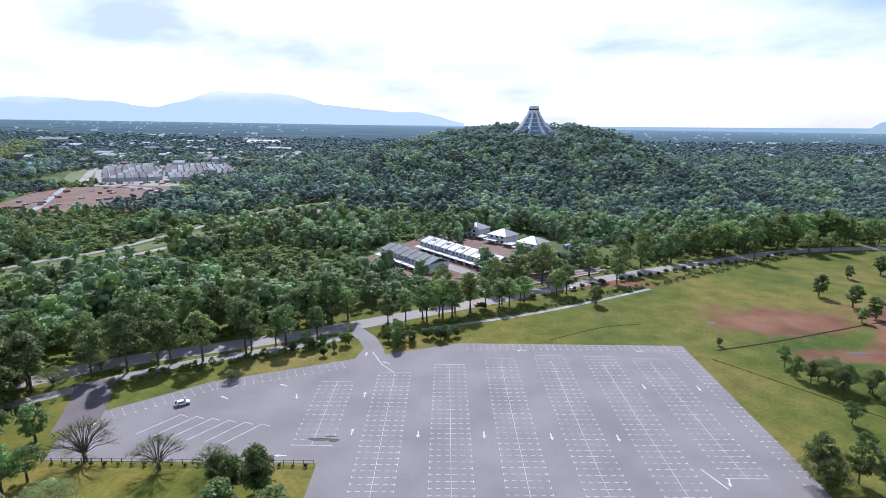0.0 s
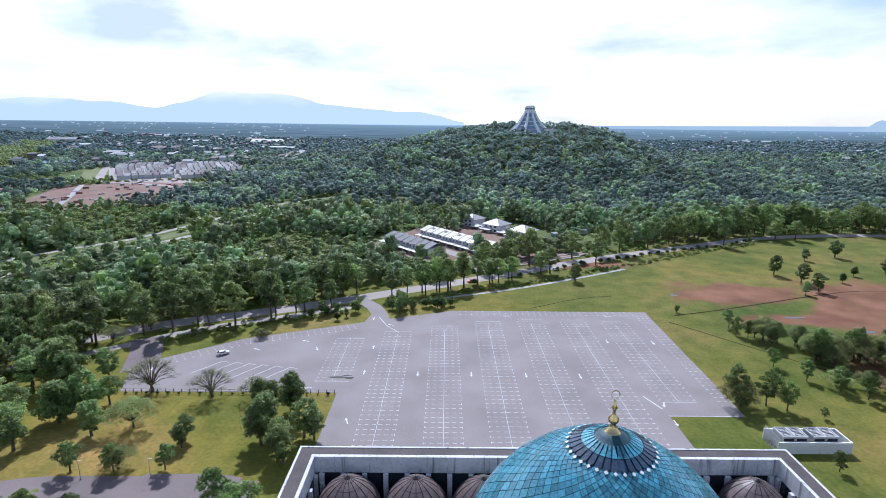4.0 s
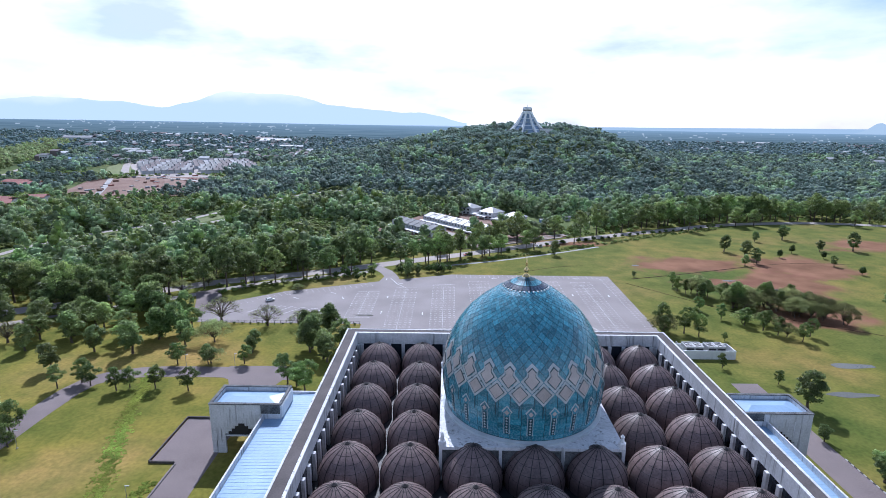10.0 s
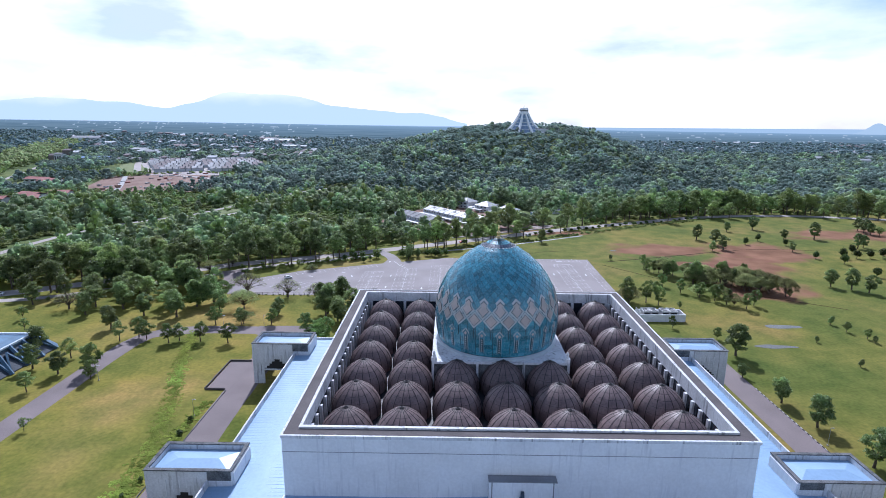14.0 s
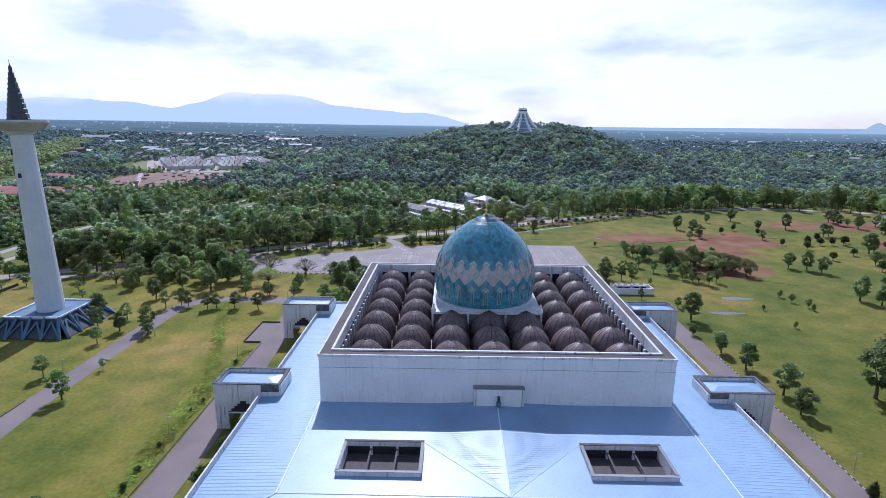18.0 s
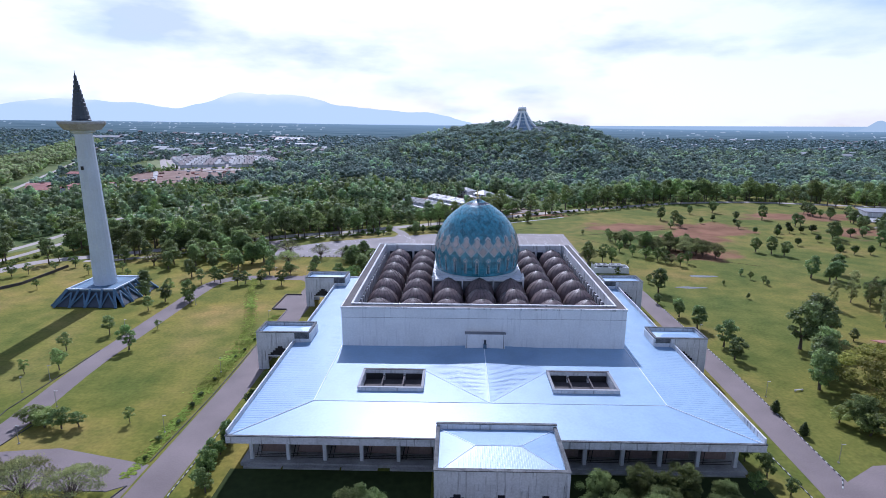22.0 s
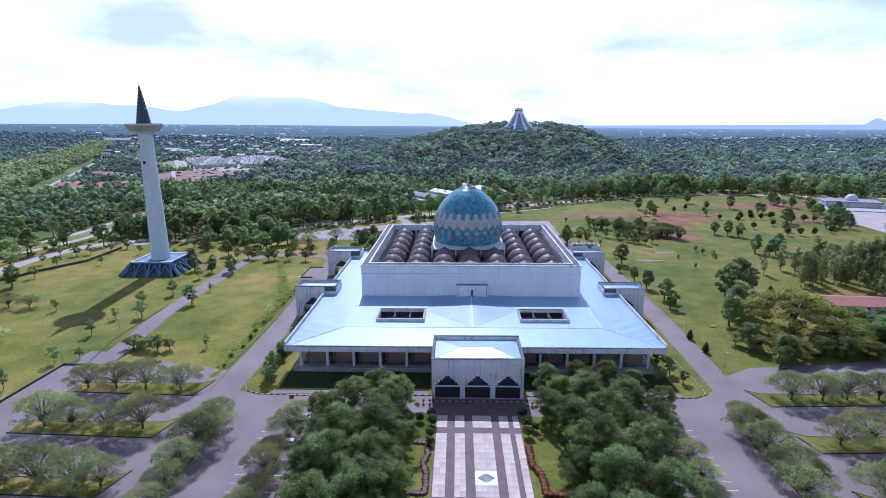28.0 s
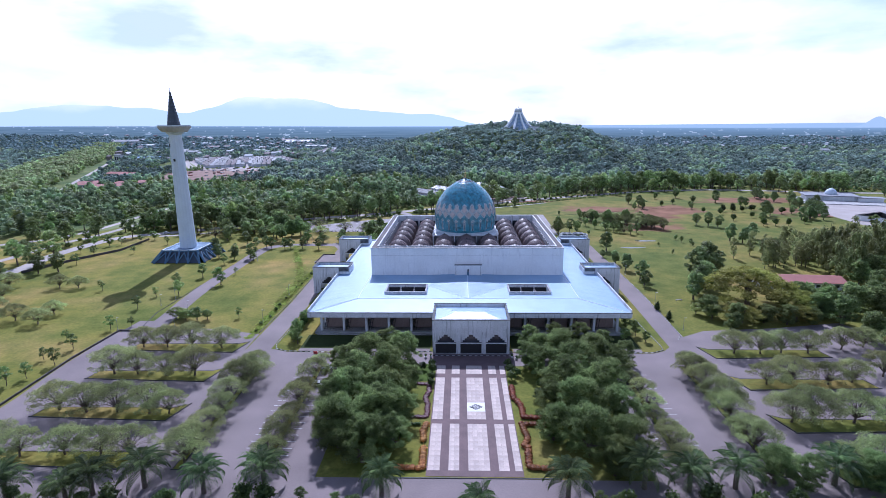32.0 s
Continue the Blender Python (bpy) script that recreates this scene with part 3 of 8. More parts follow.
# walkway on the wall head, outer kerb, inner parapet
for x0, y0, x1, y1 in ((-44.8, -44.8, 44.8, -42.6), (-44.8, 42.2, 44.8, 44.8), (-44.8, -42.6, -42.3, 42.2), (42.3, -42.6, 44.8, 42.2)):
    part("walkway", box(x0, y0, 22.9, x1, y1, 23.2), COPING, hall, "dark brown weathered walkway")
for s in (-1, 1):
    part("kerb", box(-45.2, s * 45.2, 22.7, 45.2, s * 44.8, 23.3), STAINED, hall)
    part("kerb", box(s * 45.2, -44.8, 22.7, s * 44.8, 44.8, 23.3), STAINED, hall)
for x0, y0, x1, y1 in ((-42.3, -42.6, 42.3, -41.9), (-42.3, 41.5, 42.3, 42.2), (-42.3, -41.9, -41.7, 41.5), (41.7, -41.9, 42.3, 41.5)):
    part("inner_parapet", box(x0, y0, 20.4, x1, y1, 23.6), STAINED, hall, "stained white inner parapet")
# piers and dark openings below the inner parapet
pier = mesh_of("pier", box(-0.45, -0.35, 14.6, 0.45, 0.35, 20.4), STAINED)
opening = mesh_of("opening", box(-1.9, -0.1, 14.8, 1.9, 0.1, 20.4), GLASS)
for k in range(22):
    u = -40.4 + k * 3.85
    for side in range(4):
        m = [pose(u, -41.5, 0), pose(u, 41.1, 0), pose(-41.4, u, 0, 0, 0, 90), pose(41.4, u, 0, 0, 0, 90)][side]
        ob = part("pier", pier, None, hall)
        ob.matrix_basis = m
        if k < 21:
            ob = part("opening", opening, None, hall)
            ob.matrix_basis = m @ pose(1.92, -0.35 if side in (0, 3) else 0.35, 0)
# flat roof between the domes takes the near-black of the interiors
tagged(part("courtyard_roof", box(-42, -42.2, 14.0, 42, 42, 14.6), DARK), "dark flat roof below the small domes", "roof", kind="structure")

# one small dome with its ribs, then its copies
R, SPRING = 5.78, 16.0
prof = [(R * 0.985, 14.6), (R, SPRING)]
for k in range(1, 13):
    a = math.pi / 2 * k / 12
    prof.append((R * math.cos(a) ** 1.18 if k < 12 else 0.0, SPRING + 6.2 * math.sin(a) + 0.45 * (k / 12) ** 4))


def small_dome():
    d = thing("small_dome", "bronze brown ribbed dome with a round cap on the hall roof", "dome", CX, CY, 0, group="small domes on the hall roof")
    part("shell", lathe(prof, 40), BRONZE, d, smooth=True)
    rib_bm = bmesh.new()
    pts = [(r + 0.05, 0, z + 0.02) for r, z in prof[:-1]]
    for (ra, _, za), (rb, _, zb) in zip(pts, pts[1:]):
        quad = [rib_bm.verts.new(v) for v in ((ra, -0.06, za), (ra, 0.06, za), (rb, 0.06, zb), (rb, -0.06, zb))]
        rib_bm.faces.new(quad)
        low = [rib_bm.verts.new((v.co.x - 0.09, v.co.y, v.co.z - 0.05)) for v in quad]
        for j in (0, 1, 2, 3):
            rib_bm.faces.new((quad[j], quad[(j + 1) % 4], low[(j + 1) % 4], low[j]))
    rib = mesh_of("rib", rib_bm, BRONZE_RIB)
    for k in range(16):
        ob = part("rib", rib, None, d)
        ob.matrix_basis = pose(0, 0, 0, 0, 0, 22.5 * k + 4)
    for k in (3, 5, 7, 9, 11):
        r, z = prof[k]
        part("hoop", lathe([(r + 0.005, z - 0.035), (r + 0.03, z), (r - 0.02, z + 0.035)], 40), BRONZE_RIB, d)
    part("cap", lathe([(0.55, 22.35), (0.5, 22.6), (0.28, 22.75), (0.1, 22.9), (0, 22.95)], 16), BRONZE_RIB, d, "dark round cap")
    return d


first = None
for i in range(-3, 4):
    for j in range(-3, 4):
        if abs(i) <= 1 and j in (0, 1):
            continue
        turn = random.choice((0, 7, 11, 15))
        if first is None:
            first = small_dome()
            first.matrix_basis = pose(CX + PITCH * i, CY + PITCH * j, 0, 0, 0, turn)
        else:
            copy_thing(first, pose(CX + PITCH * i, CY + PITCH * j, 0, 0, 0, turn))

# ---- great dome ----
DX, DY = -0.3, 7.7         # the great dome's centre lies a little further back
PROFILE = [(16.5, 22.6), (17.05, 25.4), (17.3, 28.4), (17.25, 31.0), (16.8, 34.0), (15.8, 37.1), (14.2, 40.2), (12.0, 43.0), (9.1, 45.6), (6.0, 47.7), (3.2, 49.1), (1.5, 49.9), (0.9, 50.4)]
P_R, P_Z = [0.978 * p[0] for p in PROFILE], [p[1] for p in PROFILE]
arc = [0.0]
for ra, za, rb, zb in zip(P_R, P_Z, P_R[1:], P_Z[1:]):
    arc.append(arc[-1] + math.hypot(rb - ra, zb - za))


def on_dome(theta, s, off=0.0):
    """The place on the dome at an angle and a length along its meridian, set off outward."""
    r, z = np.interp(s, arc, P_R), np.interp(s, arc, P_Z)
    r2, z2 = np.interp(s + 0.3, arc, P_R), np.interp(s + 0.3, arc, P_Z)
    r1, z1 = np.interp(s - 0.3, arc, P_R), np.interp(s - 0.3, arc, P_Z)
    dr, dz = r2 - r1, z2 - z1
    q = math.hypot(dr, dz) or 1.0
    r, z = r + off * dz / q, z - off * dr / q
    return (DX + r * math.cos(theta), DY + r * math.sin(theta), z)


dome = thing("great_dome", "large teal tiled dome with a cream lozenge band and gilt finial", "dome")
part("platform", prism([(DX - 17.5, -9.5), (DX + 17.5, -9.5), (DX + 17.5, 25.2), (DX - 17.5, 25.2)], 21.3, 21.9), STAINED, dome, "stained white square platform")
# base wall takes the black coping colour, far darker than the platform
part("base", prism([(DX - 17.1, -9.1), (DX + 17.1, -9.1), (DX + 17.1, 24.8), (DX - 17.1, 24.8)], 14.6, 21.3), MOULD, dome, "dark base wall")
for x in (-17.2, -5.9, 5.9, 17.2):
    part("pier", box(DX + x - 0.3, -9.45, 14.6, DX + x + 0.3, -9.1, 21.3), STAINED, dome)
for x, y in ((-16.9, -8.9), (16.9, -8.9), (-16.9, 24.6), (16.9, 24.6)):
    part("pinnacle", lathe([(0.75, 21.9), (0.75, 22.9), (0.45, 23.1), (0.3, 23.9), (0.42, 24.1), (0.1, 24.6), (0.0, 24.7)], 8, None, DX + x, y), WALL, dome, "small white corner pinnacle")
part("drum_ring", lathe([(16.0, 21.8), (16.9, 21.9), (16.9, 22.4), (16.2, 22.7)], 72), LOZ_EDGE, dome)
fine = [(np.interp(s, arc, P_R), np.interp(s, arc, P_Z)) for s in np.linspace(0, arc[-1], 60)]
part("shell", lathe(fine + [(0, 50.4)], 96, None, DX, DY), GROUT, dome, smooth=True)
[c for c in dome.children if c.name.startswith("drum_ring")][0].matrix_basis = pose(DX, DY, 0)


def piece(theta, s, outline, name, mat, off, thick, parent=None):
    """A flat-topped piece laid on the dome; its outline is in metres across and along."""
    r = np.interp(s, arc, P_R)
    bm = bmesh.new()
    top = [bm.verts.new(on_dome(theta + u / r, s + v, off + thick)) for u, v in outline]
    low = [bm.verts.new(on_dome(theta + u / r, s + v, off)) for u, v in outline]
    bm.faces.new(top)
    for a in range(len(top)):
        b = (a + 1) % len(top)
        bm.faces.new((low[a], low[b], top[b], top[a]))
    return part(name, bm, mat, parent or dome)


S_BAND = float(np.interp(32.3, P_Z, arc))
COUNT = 24
for k in range(COUNT):
    a = 2 * math.pi * k / COUNT - 0.03
    half = math.pi / COUNT
    # lower row of squares standing on their corners
    piece(a + half, S_BAND + 0.2, [(0, -2.2), (2.12, 0), (0, 2.2), (-2.12, 0)], "lozenge_edge", LOZ_EDGE, 0.10, 0.05)
    piece(a + half, S_BAND + 0.2, [(0, -1.62), (1.55, 0), (0, 1.62), (-1.55, 0)], "lozenge_inset", GROUT, 0.12, 0.06)
    piece(a + half, S_BAND + 0.2, [(0, -1.45), (1.38, 0), (0, 1.45), (-1.38, 0)], "lozenge", LOZENGE, 0.14, 0.08)
    # necked panels that stand between them
    flask = [(0, -2.2), (2.1, 0.0), (1.0, 1.2), (1.0, 1.9), (1.25, 2.3), (0, 3.5), (-1.25, 2.3), (-1.0, 1.9), (-1.0, 1.2), (-2.1, 0.0)]
    piece(a, S_BAND + 2.55, flask, "panel_edge", LOZ_EDGE, 0.10, 0.05)
    piece(a, S_BAND + 2.55, [(u * 0.72, v * 0.74 + 0.12) for u, v in flask], "panel_inset", GROUT, 0.12, 0.06)
    piece(a, S_BAND + 2.55, [(u * 0.62, v * 0.66 + 0.14) for u, v in flask], "panel", LOZENGE, 0.14, 0.08)
    for u in (-1, 1):
        piece(a + u * half / 2, S_BAND + 1.35, [(0, -0.2), (0.2, 0), (0, 0.2), (-0.2, 0)], "band_stud", GROUT, 0.16, 0.07)
    piece(a + half, S_BAND - 3.2, [(-0.09, -1.3), (0.09, -1.3), (0.09, 1.3), (-0.09, 1.3)], "drop_line", GROUT, 0.08, 0.05)
    # slender panels with a pointed head
    niche = [(-0.55, -2.6), (0.55, -2.6), (0.55, 1.6), (0.95, 2.1), (0, 3.2), (-0.95, 2.1), (-0.55, 1.6)]
    piece(a, S_BAND - 5.6, [(u * 1.1, v * 1.05) for u, v in niche], "niche_edge", LOZ_EDGE, 0.08, 0.04)
    piece(a, S_BAND - 5.6, [(u * 0.85, v * 0.97) for u, v in niche], "niche", TEAL, 0.10, 0.05)
    piece(a, S_BAND - 6.0, [(-0.36, -2.3), (0.36, -2.3), (0.36, 1.5), (-0.36, 1.5)], "niche_screen", GROUT, 0.12, 0.06)
    for q in range(6):
        piece(a, S_BAND - 7.9 + q * 0.62, [(0, -0.22), (0.22, 0), (0, 0.22), (-0.22, 0)], "screen_stud", LOZ_EDGE, 0.16, 0.05)
    piece(a, S_BAND - 3.6, [(0, -0.5), (0.45, 0), (0, 0.5), (-0.45, 0)], "niche_star", LOZENGE, 0.14, 0.08)
# finial and the collar of scales under it
FZ = -1.2
part("finial", lathe([(r, z + FZ) for r, z in ((1.45, 50.85), (1.35, 51.1), (0.75, 51.7), (0.45, 52.1), (0.25, 52.5), (0.55, 52.8), (0.55, 53.15), (0.2, 53.5), (0.15, 54.1), (0.35, 54.4), (0.14, 54.7), (0.09, 55.3), (0.0, 55.5))], 20, None, DX, DY), GOLD, dome, "gilt finial", smooth=True)
crescent = [(DX + 0.45 * math.cos(a), DY, 55.9 + FZ + 0.45 * math.sin(a)) for a in np.linspace(-1.2, 4.3, 14)]
part("crescent", tube(crescent, [0.02 + 0.045 * math.sin(math.pi * k / 13) for k in range(14)], 6), GOLD, dome, "gilt crescent")
for k in range(32):
    a = 2 * math.pi * k / 32
    piece(a, arc[-1] - 3.3, [(-0.3, -0.5), (0, -0.85), (0.3, -0.5), (0.26, 0.6), (-0.26, 0.6)], "scale", NAVY, 0.10, 0.06)
    piece(a, arc[-1] - 1.75, [(-0.2, -0.85), (0.2, -0.85), (0.1, 0.6), (-0.1, 0.6)], "collar_panel", TEAL, 0.10, 0.06)
    piece(a, arc[-1] - 4.25, [(0, -0.24), (0.22, 0), (0, 0.24), (-0.22, 0)], "scale_stud", WALL, 0.12, 0.08)

# ---- low roof round the hall ----
low = thing("gallery_roof", "pale blue ribbed metal roof with white ridges round the hall", "roof", kind="structure")
EX, EF, EB = 61.3, -95.6, 32.0
ZE, ZR, ZW = 9.62, 10.2, 10.1


def back(y):
    """The height of the slope that falls back towards the hall."""
    return ZR + (ZW - ZR) * (y + 80.2) / 35.2


roof_faces = {
    "front": [[(-EX, EF, ZE), (EX, EF, ZE), (45.2, -80.2, ZR), (-45.2, -80.2, ZR)]],
    "west": [[(-EX, EF, ZE), (-45.2, -80.2, ZR), (-45.2, -45, ZW), (-45.2, EB, ZW), (-EX, EB, ZE)]],
    "east": [[(EX, EF, ZE), (EX, EB, ZE), (45.2, EB, ZW), (45.2, -45, ZW), (45.2, -80.2, ZR)]],
    "gable": [[(0.2, -80.2, ZR), (0.4, -45, ZW + 0.7), (-17.6, -45, ZW), (-17.6, -62.2, back(-62.2))], [(0.2, -80.2, ZR), (17.6, -62.2, back(-62.2)), (17.6, -45, ZW), (0.4, -45, ZW + 0.7)]],
}
roof_faces["rear"] = []
for s in (-1, 1):
    for xa, ya, xb, yb in ((45.2, -80.2, 17.6, -74.5), (45.2, -74.5, 34.8, -63.4), (45.2, -63.4, 17.6, -45)):
        f = [(s * xa, ya, back(ya)), (s * xb, ya, back(ya)), (s * xb, yb, back(yb)), (s * xa, yb, back(yb))]
        roof_faces["rear"].append(f)
    roof_faces["rear"].append([(s * 17.6, -80.2, ZR), (0.2, -80.2, ZR), (s * 17.6, -62.2, back(-62.2))])
for group_name, faces in roof_faces.items():
    for f in faces:
        part("roof_slope", solid([f], 0.25), SHEET, low)


def ridge_bar(a, b, r=0.16):
    part("ridge_cap", tube([a, b], [r, r], 6), RIDGE, low, "white ridge capping")


for s in (-1, 1):
    ridge_bar((s * EX, EF, ZE + 0.05), (s * 45.2, -80.2, ZR + 0.05))
    ridge_bar((s * 45.2, -80.2, ZR + 0.05), (s * 45.2, -45, ZW + 0.05))
    ridge_bar((s * 17.6, -62.2, back(-62.2) + 0.04), (0.2, -80.2, ZR + 0.04), 0.05)
ridge_bar((-45.2, -80.2, ZR + 0.03), (45.2, -80.2, ZR + 0.03), 0.09)
ridge_bar((0.2, -80.2, ZR + 0.05), (0.4, -45.1, ZW + 0.78), 0.15)
# raised ribs of the sheets, running down each slope
def sheet_ribs(face, along, pitch=0.76, half=0.08, high=0.007):
    """Rib flanks over one roof slope; `along` is 0 where they run in x, 1 where they run in y."""
    across, out = 1 - along, []
    lo, hi = min(p[across] for p in face), max(p[across] for p in face)
    c = math.ceil((lo + 0.3) / pitch) * pitch
    while c < hi - 0.3:
        hits = []
        for p, q in zip(face, face[1:] + face[:1]):
            if (p[across] - c) * (q[across] - c) < 0:
                k = (c - p[across]) / (q[across] - p[across])
                hits.append([p[i] + k * (q[i] - p[i]) for i in range(3)])
        if len(hits) == 2 and abs(hits[0][along] - hits[1][along]) > 0.6:
            hits.sort(key=lambda h: h[along])
            side = [0.0, 0.0, 0.0]
            side[across] = half
            for sg in (-1, 1):
                out.append([[h[i] + sg * side[i] + (0.004 if i == 2 else 0) for i in range(3)] for h in hits] + [[h[0], h[1], h[2] + high] for h in hits[::-1]])
        c += pitch
    return out


ribs_ = []
for group_name, faces in roof_faces.items():
    for f in faces:
        ribs_ += sheet_ribs(f, 0, 1.1, 0.16, 0.055) if group_name in ("west", "east") else sheet_ribs(f, 0 if group_name == "gable" else 1)
part("sheet_ribs", faces_mesh("sheet_ribs", np.array(ribs_), 4, SHEET), None, low)["kind"] = "stuff"
# eaves fascia and parapet
part("fascia", box(-EX - 0.4, EF - 0.5, 7.9, EX + 0.4, EF, 9.7), STAINED, low, "stained white fascia")
part("coping", box(-EX - 0.5, EF - 0.6, 9.7, EX + 0.5, EF - 0.02, 9.9), MOULD, low)
for s in (-1, 1):
    part("fascia", box(s * EX, EF, 7.9, s * (EX + 0.4), EB, 9.9), STAINED, low)
    part("parapet", box(s * (EX + 0.02), EF, 9.9, s * (EX + 0.38), EB, 11.0), STAINED, low, "mould-stained parapet")
part("soffit", box(-EX, EF, 7.7, EX, -45.1, 7.9), WALL, low)
for s in (-1, 1):
    part("soffit", box(s * 45.1, -45, 7.7, s * EX, EB, 7.9), WALL, low)
part("fascia", box(-EX, EB, 7.9, -45.1, EB + 0.4, 10.4), STAINED, low)
part("fascia", box(45.1, EB, 7.9, EX, EB + 0.4, 10.4), STAINED, low)

# roof wells with a walled rim
for s in (-1, 1):
    well = thing("roof_well", "stained concrete rim round a dark opening in the blue roof", "roof opening", s * 26.1, -69.0, 0, group="roof wells")
    for x0, y0, x1, y1 in ((-8.8, -5.6, 8.8, -5.1), (-8.8, 5.1, 8.8, 5.6), (-8.8, -5.1, -8.3, 5.1), (8.3, -5.1, 8.8, 5.1)):
        part("rim", box(x0, y0, 8.0, x1, y1, 11.15), STAINED, well)
        part("rim_coping", box(x0 - 0.1, y0 - 0.1, 11.15, x1 + 0.1, y1 + 0.1, 11.28), COPING if y0 > 0 else PALETILE, well)
    part("well_floor", box(-8.3, -5.1, 8.0, 8.3, 5.1, 8.2), COPING, well)
    # near-black panel paints the shade on the well's rear wall
    part("shade_panel", box(-8.2, 4.9, 8.2, 8.2, 5.08, 10.0), DARK, well)
    for x in (-2.9, 2.9):
        part("post", box(x - 0.25, 4.4, 8.2, x + 0.25, 4.85, 10.6), STAINED, well)
        part("beam", box(x - 0.2, -5.1, 9.5, x + 0.2, 4.4, 9.9), COPING, well)
    part("sill", box(-8.3, -5.1, 9.0, 8.3, -4.6, 9.3), STAINED, well)
# porch on the hall's front wall, and a vent before it
lobby = thing("roof_lobby", "white box on the hall wall above the metal roof", "lobby")
part("lobby_wall", box(-5.6, -47.0, 10.4, 7.0, -45.1, 15.3), WALL, lobby)
part("lobby_coping", box(-5.75, -47.15, 15.3, 7.15, -45.13, 15.45), PALETILE, lobby)
for u in (-5.2, 6.4):
    part("lobby_edge", box(u, -47.05, 10.5, u + 0.2, -47.0, 15.3), PALETILE, lobby)
vent = thing("roof_vent", "dark stepped roof vent before the white wall", "vent", 0.6, -47.6)
part("stem", box(-0.5, -0.45, 10.6, 0.5, 0.45, 12.2), BLUE, vent)
part("cowl", box(-0.32, -0.3, 12.2, 0.32, 0.3, 13.6), SPIRE, vent)

# ---- ground floor: gallery columns, screens, plinth ----
gallery = thing("gallery", "shaded gallery of white columns before brown screens", "gallery", kind="structure")
part("plinth", box(-60, -93.2, 0, 60, -45.1, 0.9), CONCRETE, gallery)
part("inner_wall", box(-58, -80, 0.9, 58, -79.4, 7.7), BROWN, gallery)
for s in (-1, 1):
    part("plinth", box(s * 45.1, -45.1, 0, s * 60, 31.8, 0.9), CONCRETE, gallery)
    part("side_wall", box(s * 55, -79.4, 0.9, s * 55.6, 31.5, 7.7), STAINED, gallery)
column = mesh_of("column", box(-0.45, -0.45, 0.9, 0.45, 0.45, 7.7, bevel=0.08), WALL)
for k in range(14):
    x = -57.6 + k * 8.86
    if -13 < x < 14:
        continue
    ob = part("column", column, None, gallery)
    ob.matrix_basis = pose(x, -91.6, 0)
for s in (-1, 1):
    for k in range(1, 14):
        ob = part("column", column, None, gallery)
        ob.matrix_basis = pose(s * 58.2, -91.6 + k * 8.86, 0)
panel_ = mesh_of("screen_panel", box(-3.1, -0.06, 1.3, 3.5, 0.06, 6.9), BROWN)
bar_ = mesh_of("rail_bar", box(-3.9, -0.05, 0, 3.9, 0.05, 0.09), DARK)
for k in range(13):
    x = -53.2 + k * 8.86
    if -15 < x < 15:
        continue
    ob = part("screen_panel", panel_, None, gallery, "brown timber screen")
    ob.matrix_basis = pose(x, -89.2, 0)
    for z in (1.3, 1.75, 2.2):
        ob = part("rail_bar", bar_, None, gallery)
        ob.matrix_basis = pose(x, -91.4, z)
    for u in (-3.6, -2.7):
        part("frame_bar", tube([(x + u + 1.3, -89.4, 7.4), (x + u, -91.0, 1.0)], [0.1, 0.1], 4), DARK, gallery)
    for q in range(4):
        part("frame_rung", tube([(x - 3.4 + q * 0.3, -90.8 + q * 0.4, 2.2 + q * 1.5), (x - 2.5 + q * 0.3, -90.8 + q * 0.4, 2.2 + q * 1.5)], [0.06, 0.06], 4), DARK, gallery)
for x0, x1 in ((-59, -50), (-49.5, -36), (-35.5, -27), (-24, -13.4), (14.6, 26), (28, 40), (41, 59)):
    part("step", box(x0, -94.3, 0, x1, -93.2, 0.45), CONCRETE, gallery)

# ---- stepped arch walls ----
def arch_wall(width, height_, openings, thick, base, apex):
    """A wall (x along, z up, y = 0 its face) with stepped arch openings that go through it."""
    line_ = [(0.0, 0.0)]
    steps = 5
    for a, b in openings:
        half, mid, rise = (b - a) / 2, (a + b) / 2, (apex - base) / steps
        left = [(a, 0.0), (a, base + rise * 0.5)]
        for k in range(1, steps):
            u = mid - half * (1 - k / steps)
            left += [(u, base + rise * (k - 0.5)), (u, base + rise * (k + 0.5))]
        line_ += left + [(2 * mid - u, z) for u, z in left[::-1]]
    line_ += [(width, 0.0), (width, height_), (0.0, height_)]
    bm = bmesh.new()
    front = [bm.verts.new((u, 0, z)) for u, z in line_]
    back = [bm.verts.new((u, thick, z)) for u, z in line_]
    bm.faces.new(front)
    bm.faces.new(back[::-1])
    for k in range(len(line_)):
        q = (k + 1) % len(line_)
        bm.faces.new((front[k], back[k], back[q], front[q]))
    return bm


# ---- entrance porch ----
porch = thing("entrance_porch", "white entrance porch with three stepped arches and blue roof", "porch")
X0, X1, Y0, Y1, TOP = -12.9, 14.4, -111.2, -95.0, 12.6
wall_bm = arch_wall(X1 - X0, TOP, [(1.0, 8.4), (9.9, 17.4), (18.9, 26.3)], 0.7, 4.2, 7.6)
ob = part("front_wall", wall_bm, STAINED, porch, "stained white wall with three stepped arches")
ob.matrix_basis = pose(X0, Y0, 0)
for x in (X0, X1 - 0.7):
    part("side_wall", box(x, Y0 + 0.7, 4.5, x + 0.7, Y1, TOP), STAINED, porch)
    for y in (Y0 + 0.7, -103.4, Y1 - 1.0):
        part("side_pier", box(x, y, 0, x + 0.7, y + 1.0, 4.5), STAINED, porch)
part("back_parapet", box(X0, Y1, 9.9, X1, Y1 + 0.6, TOP + 0.5), STAINED, porch)
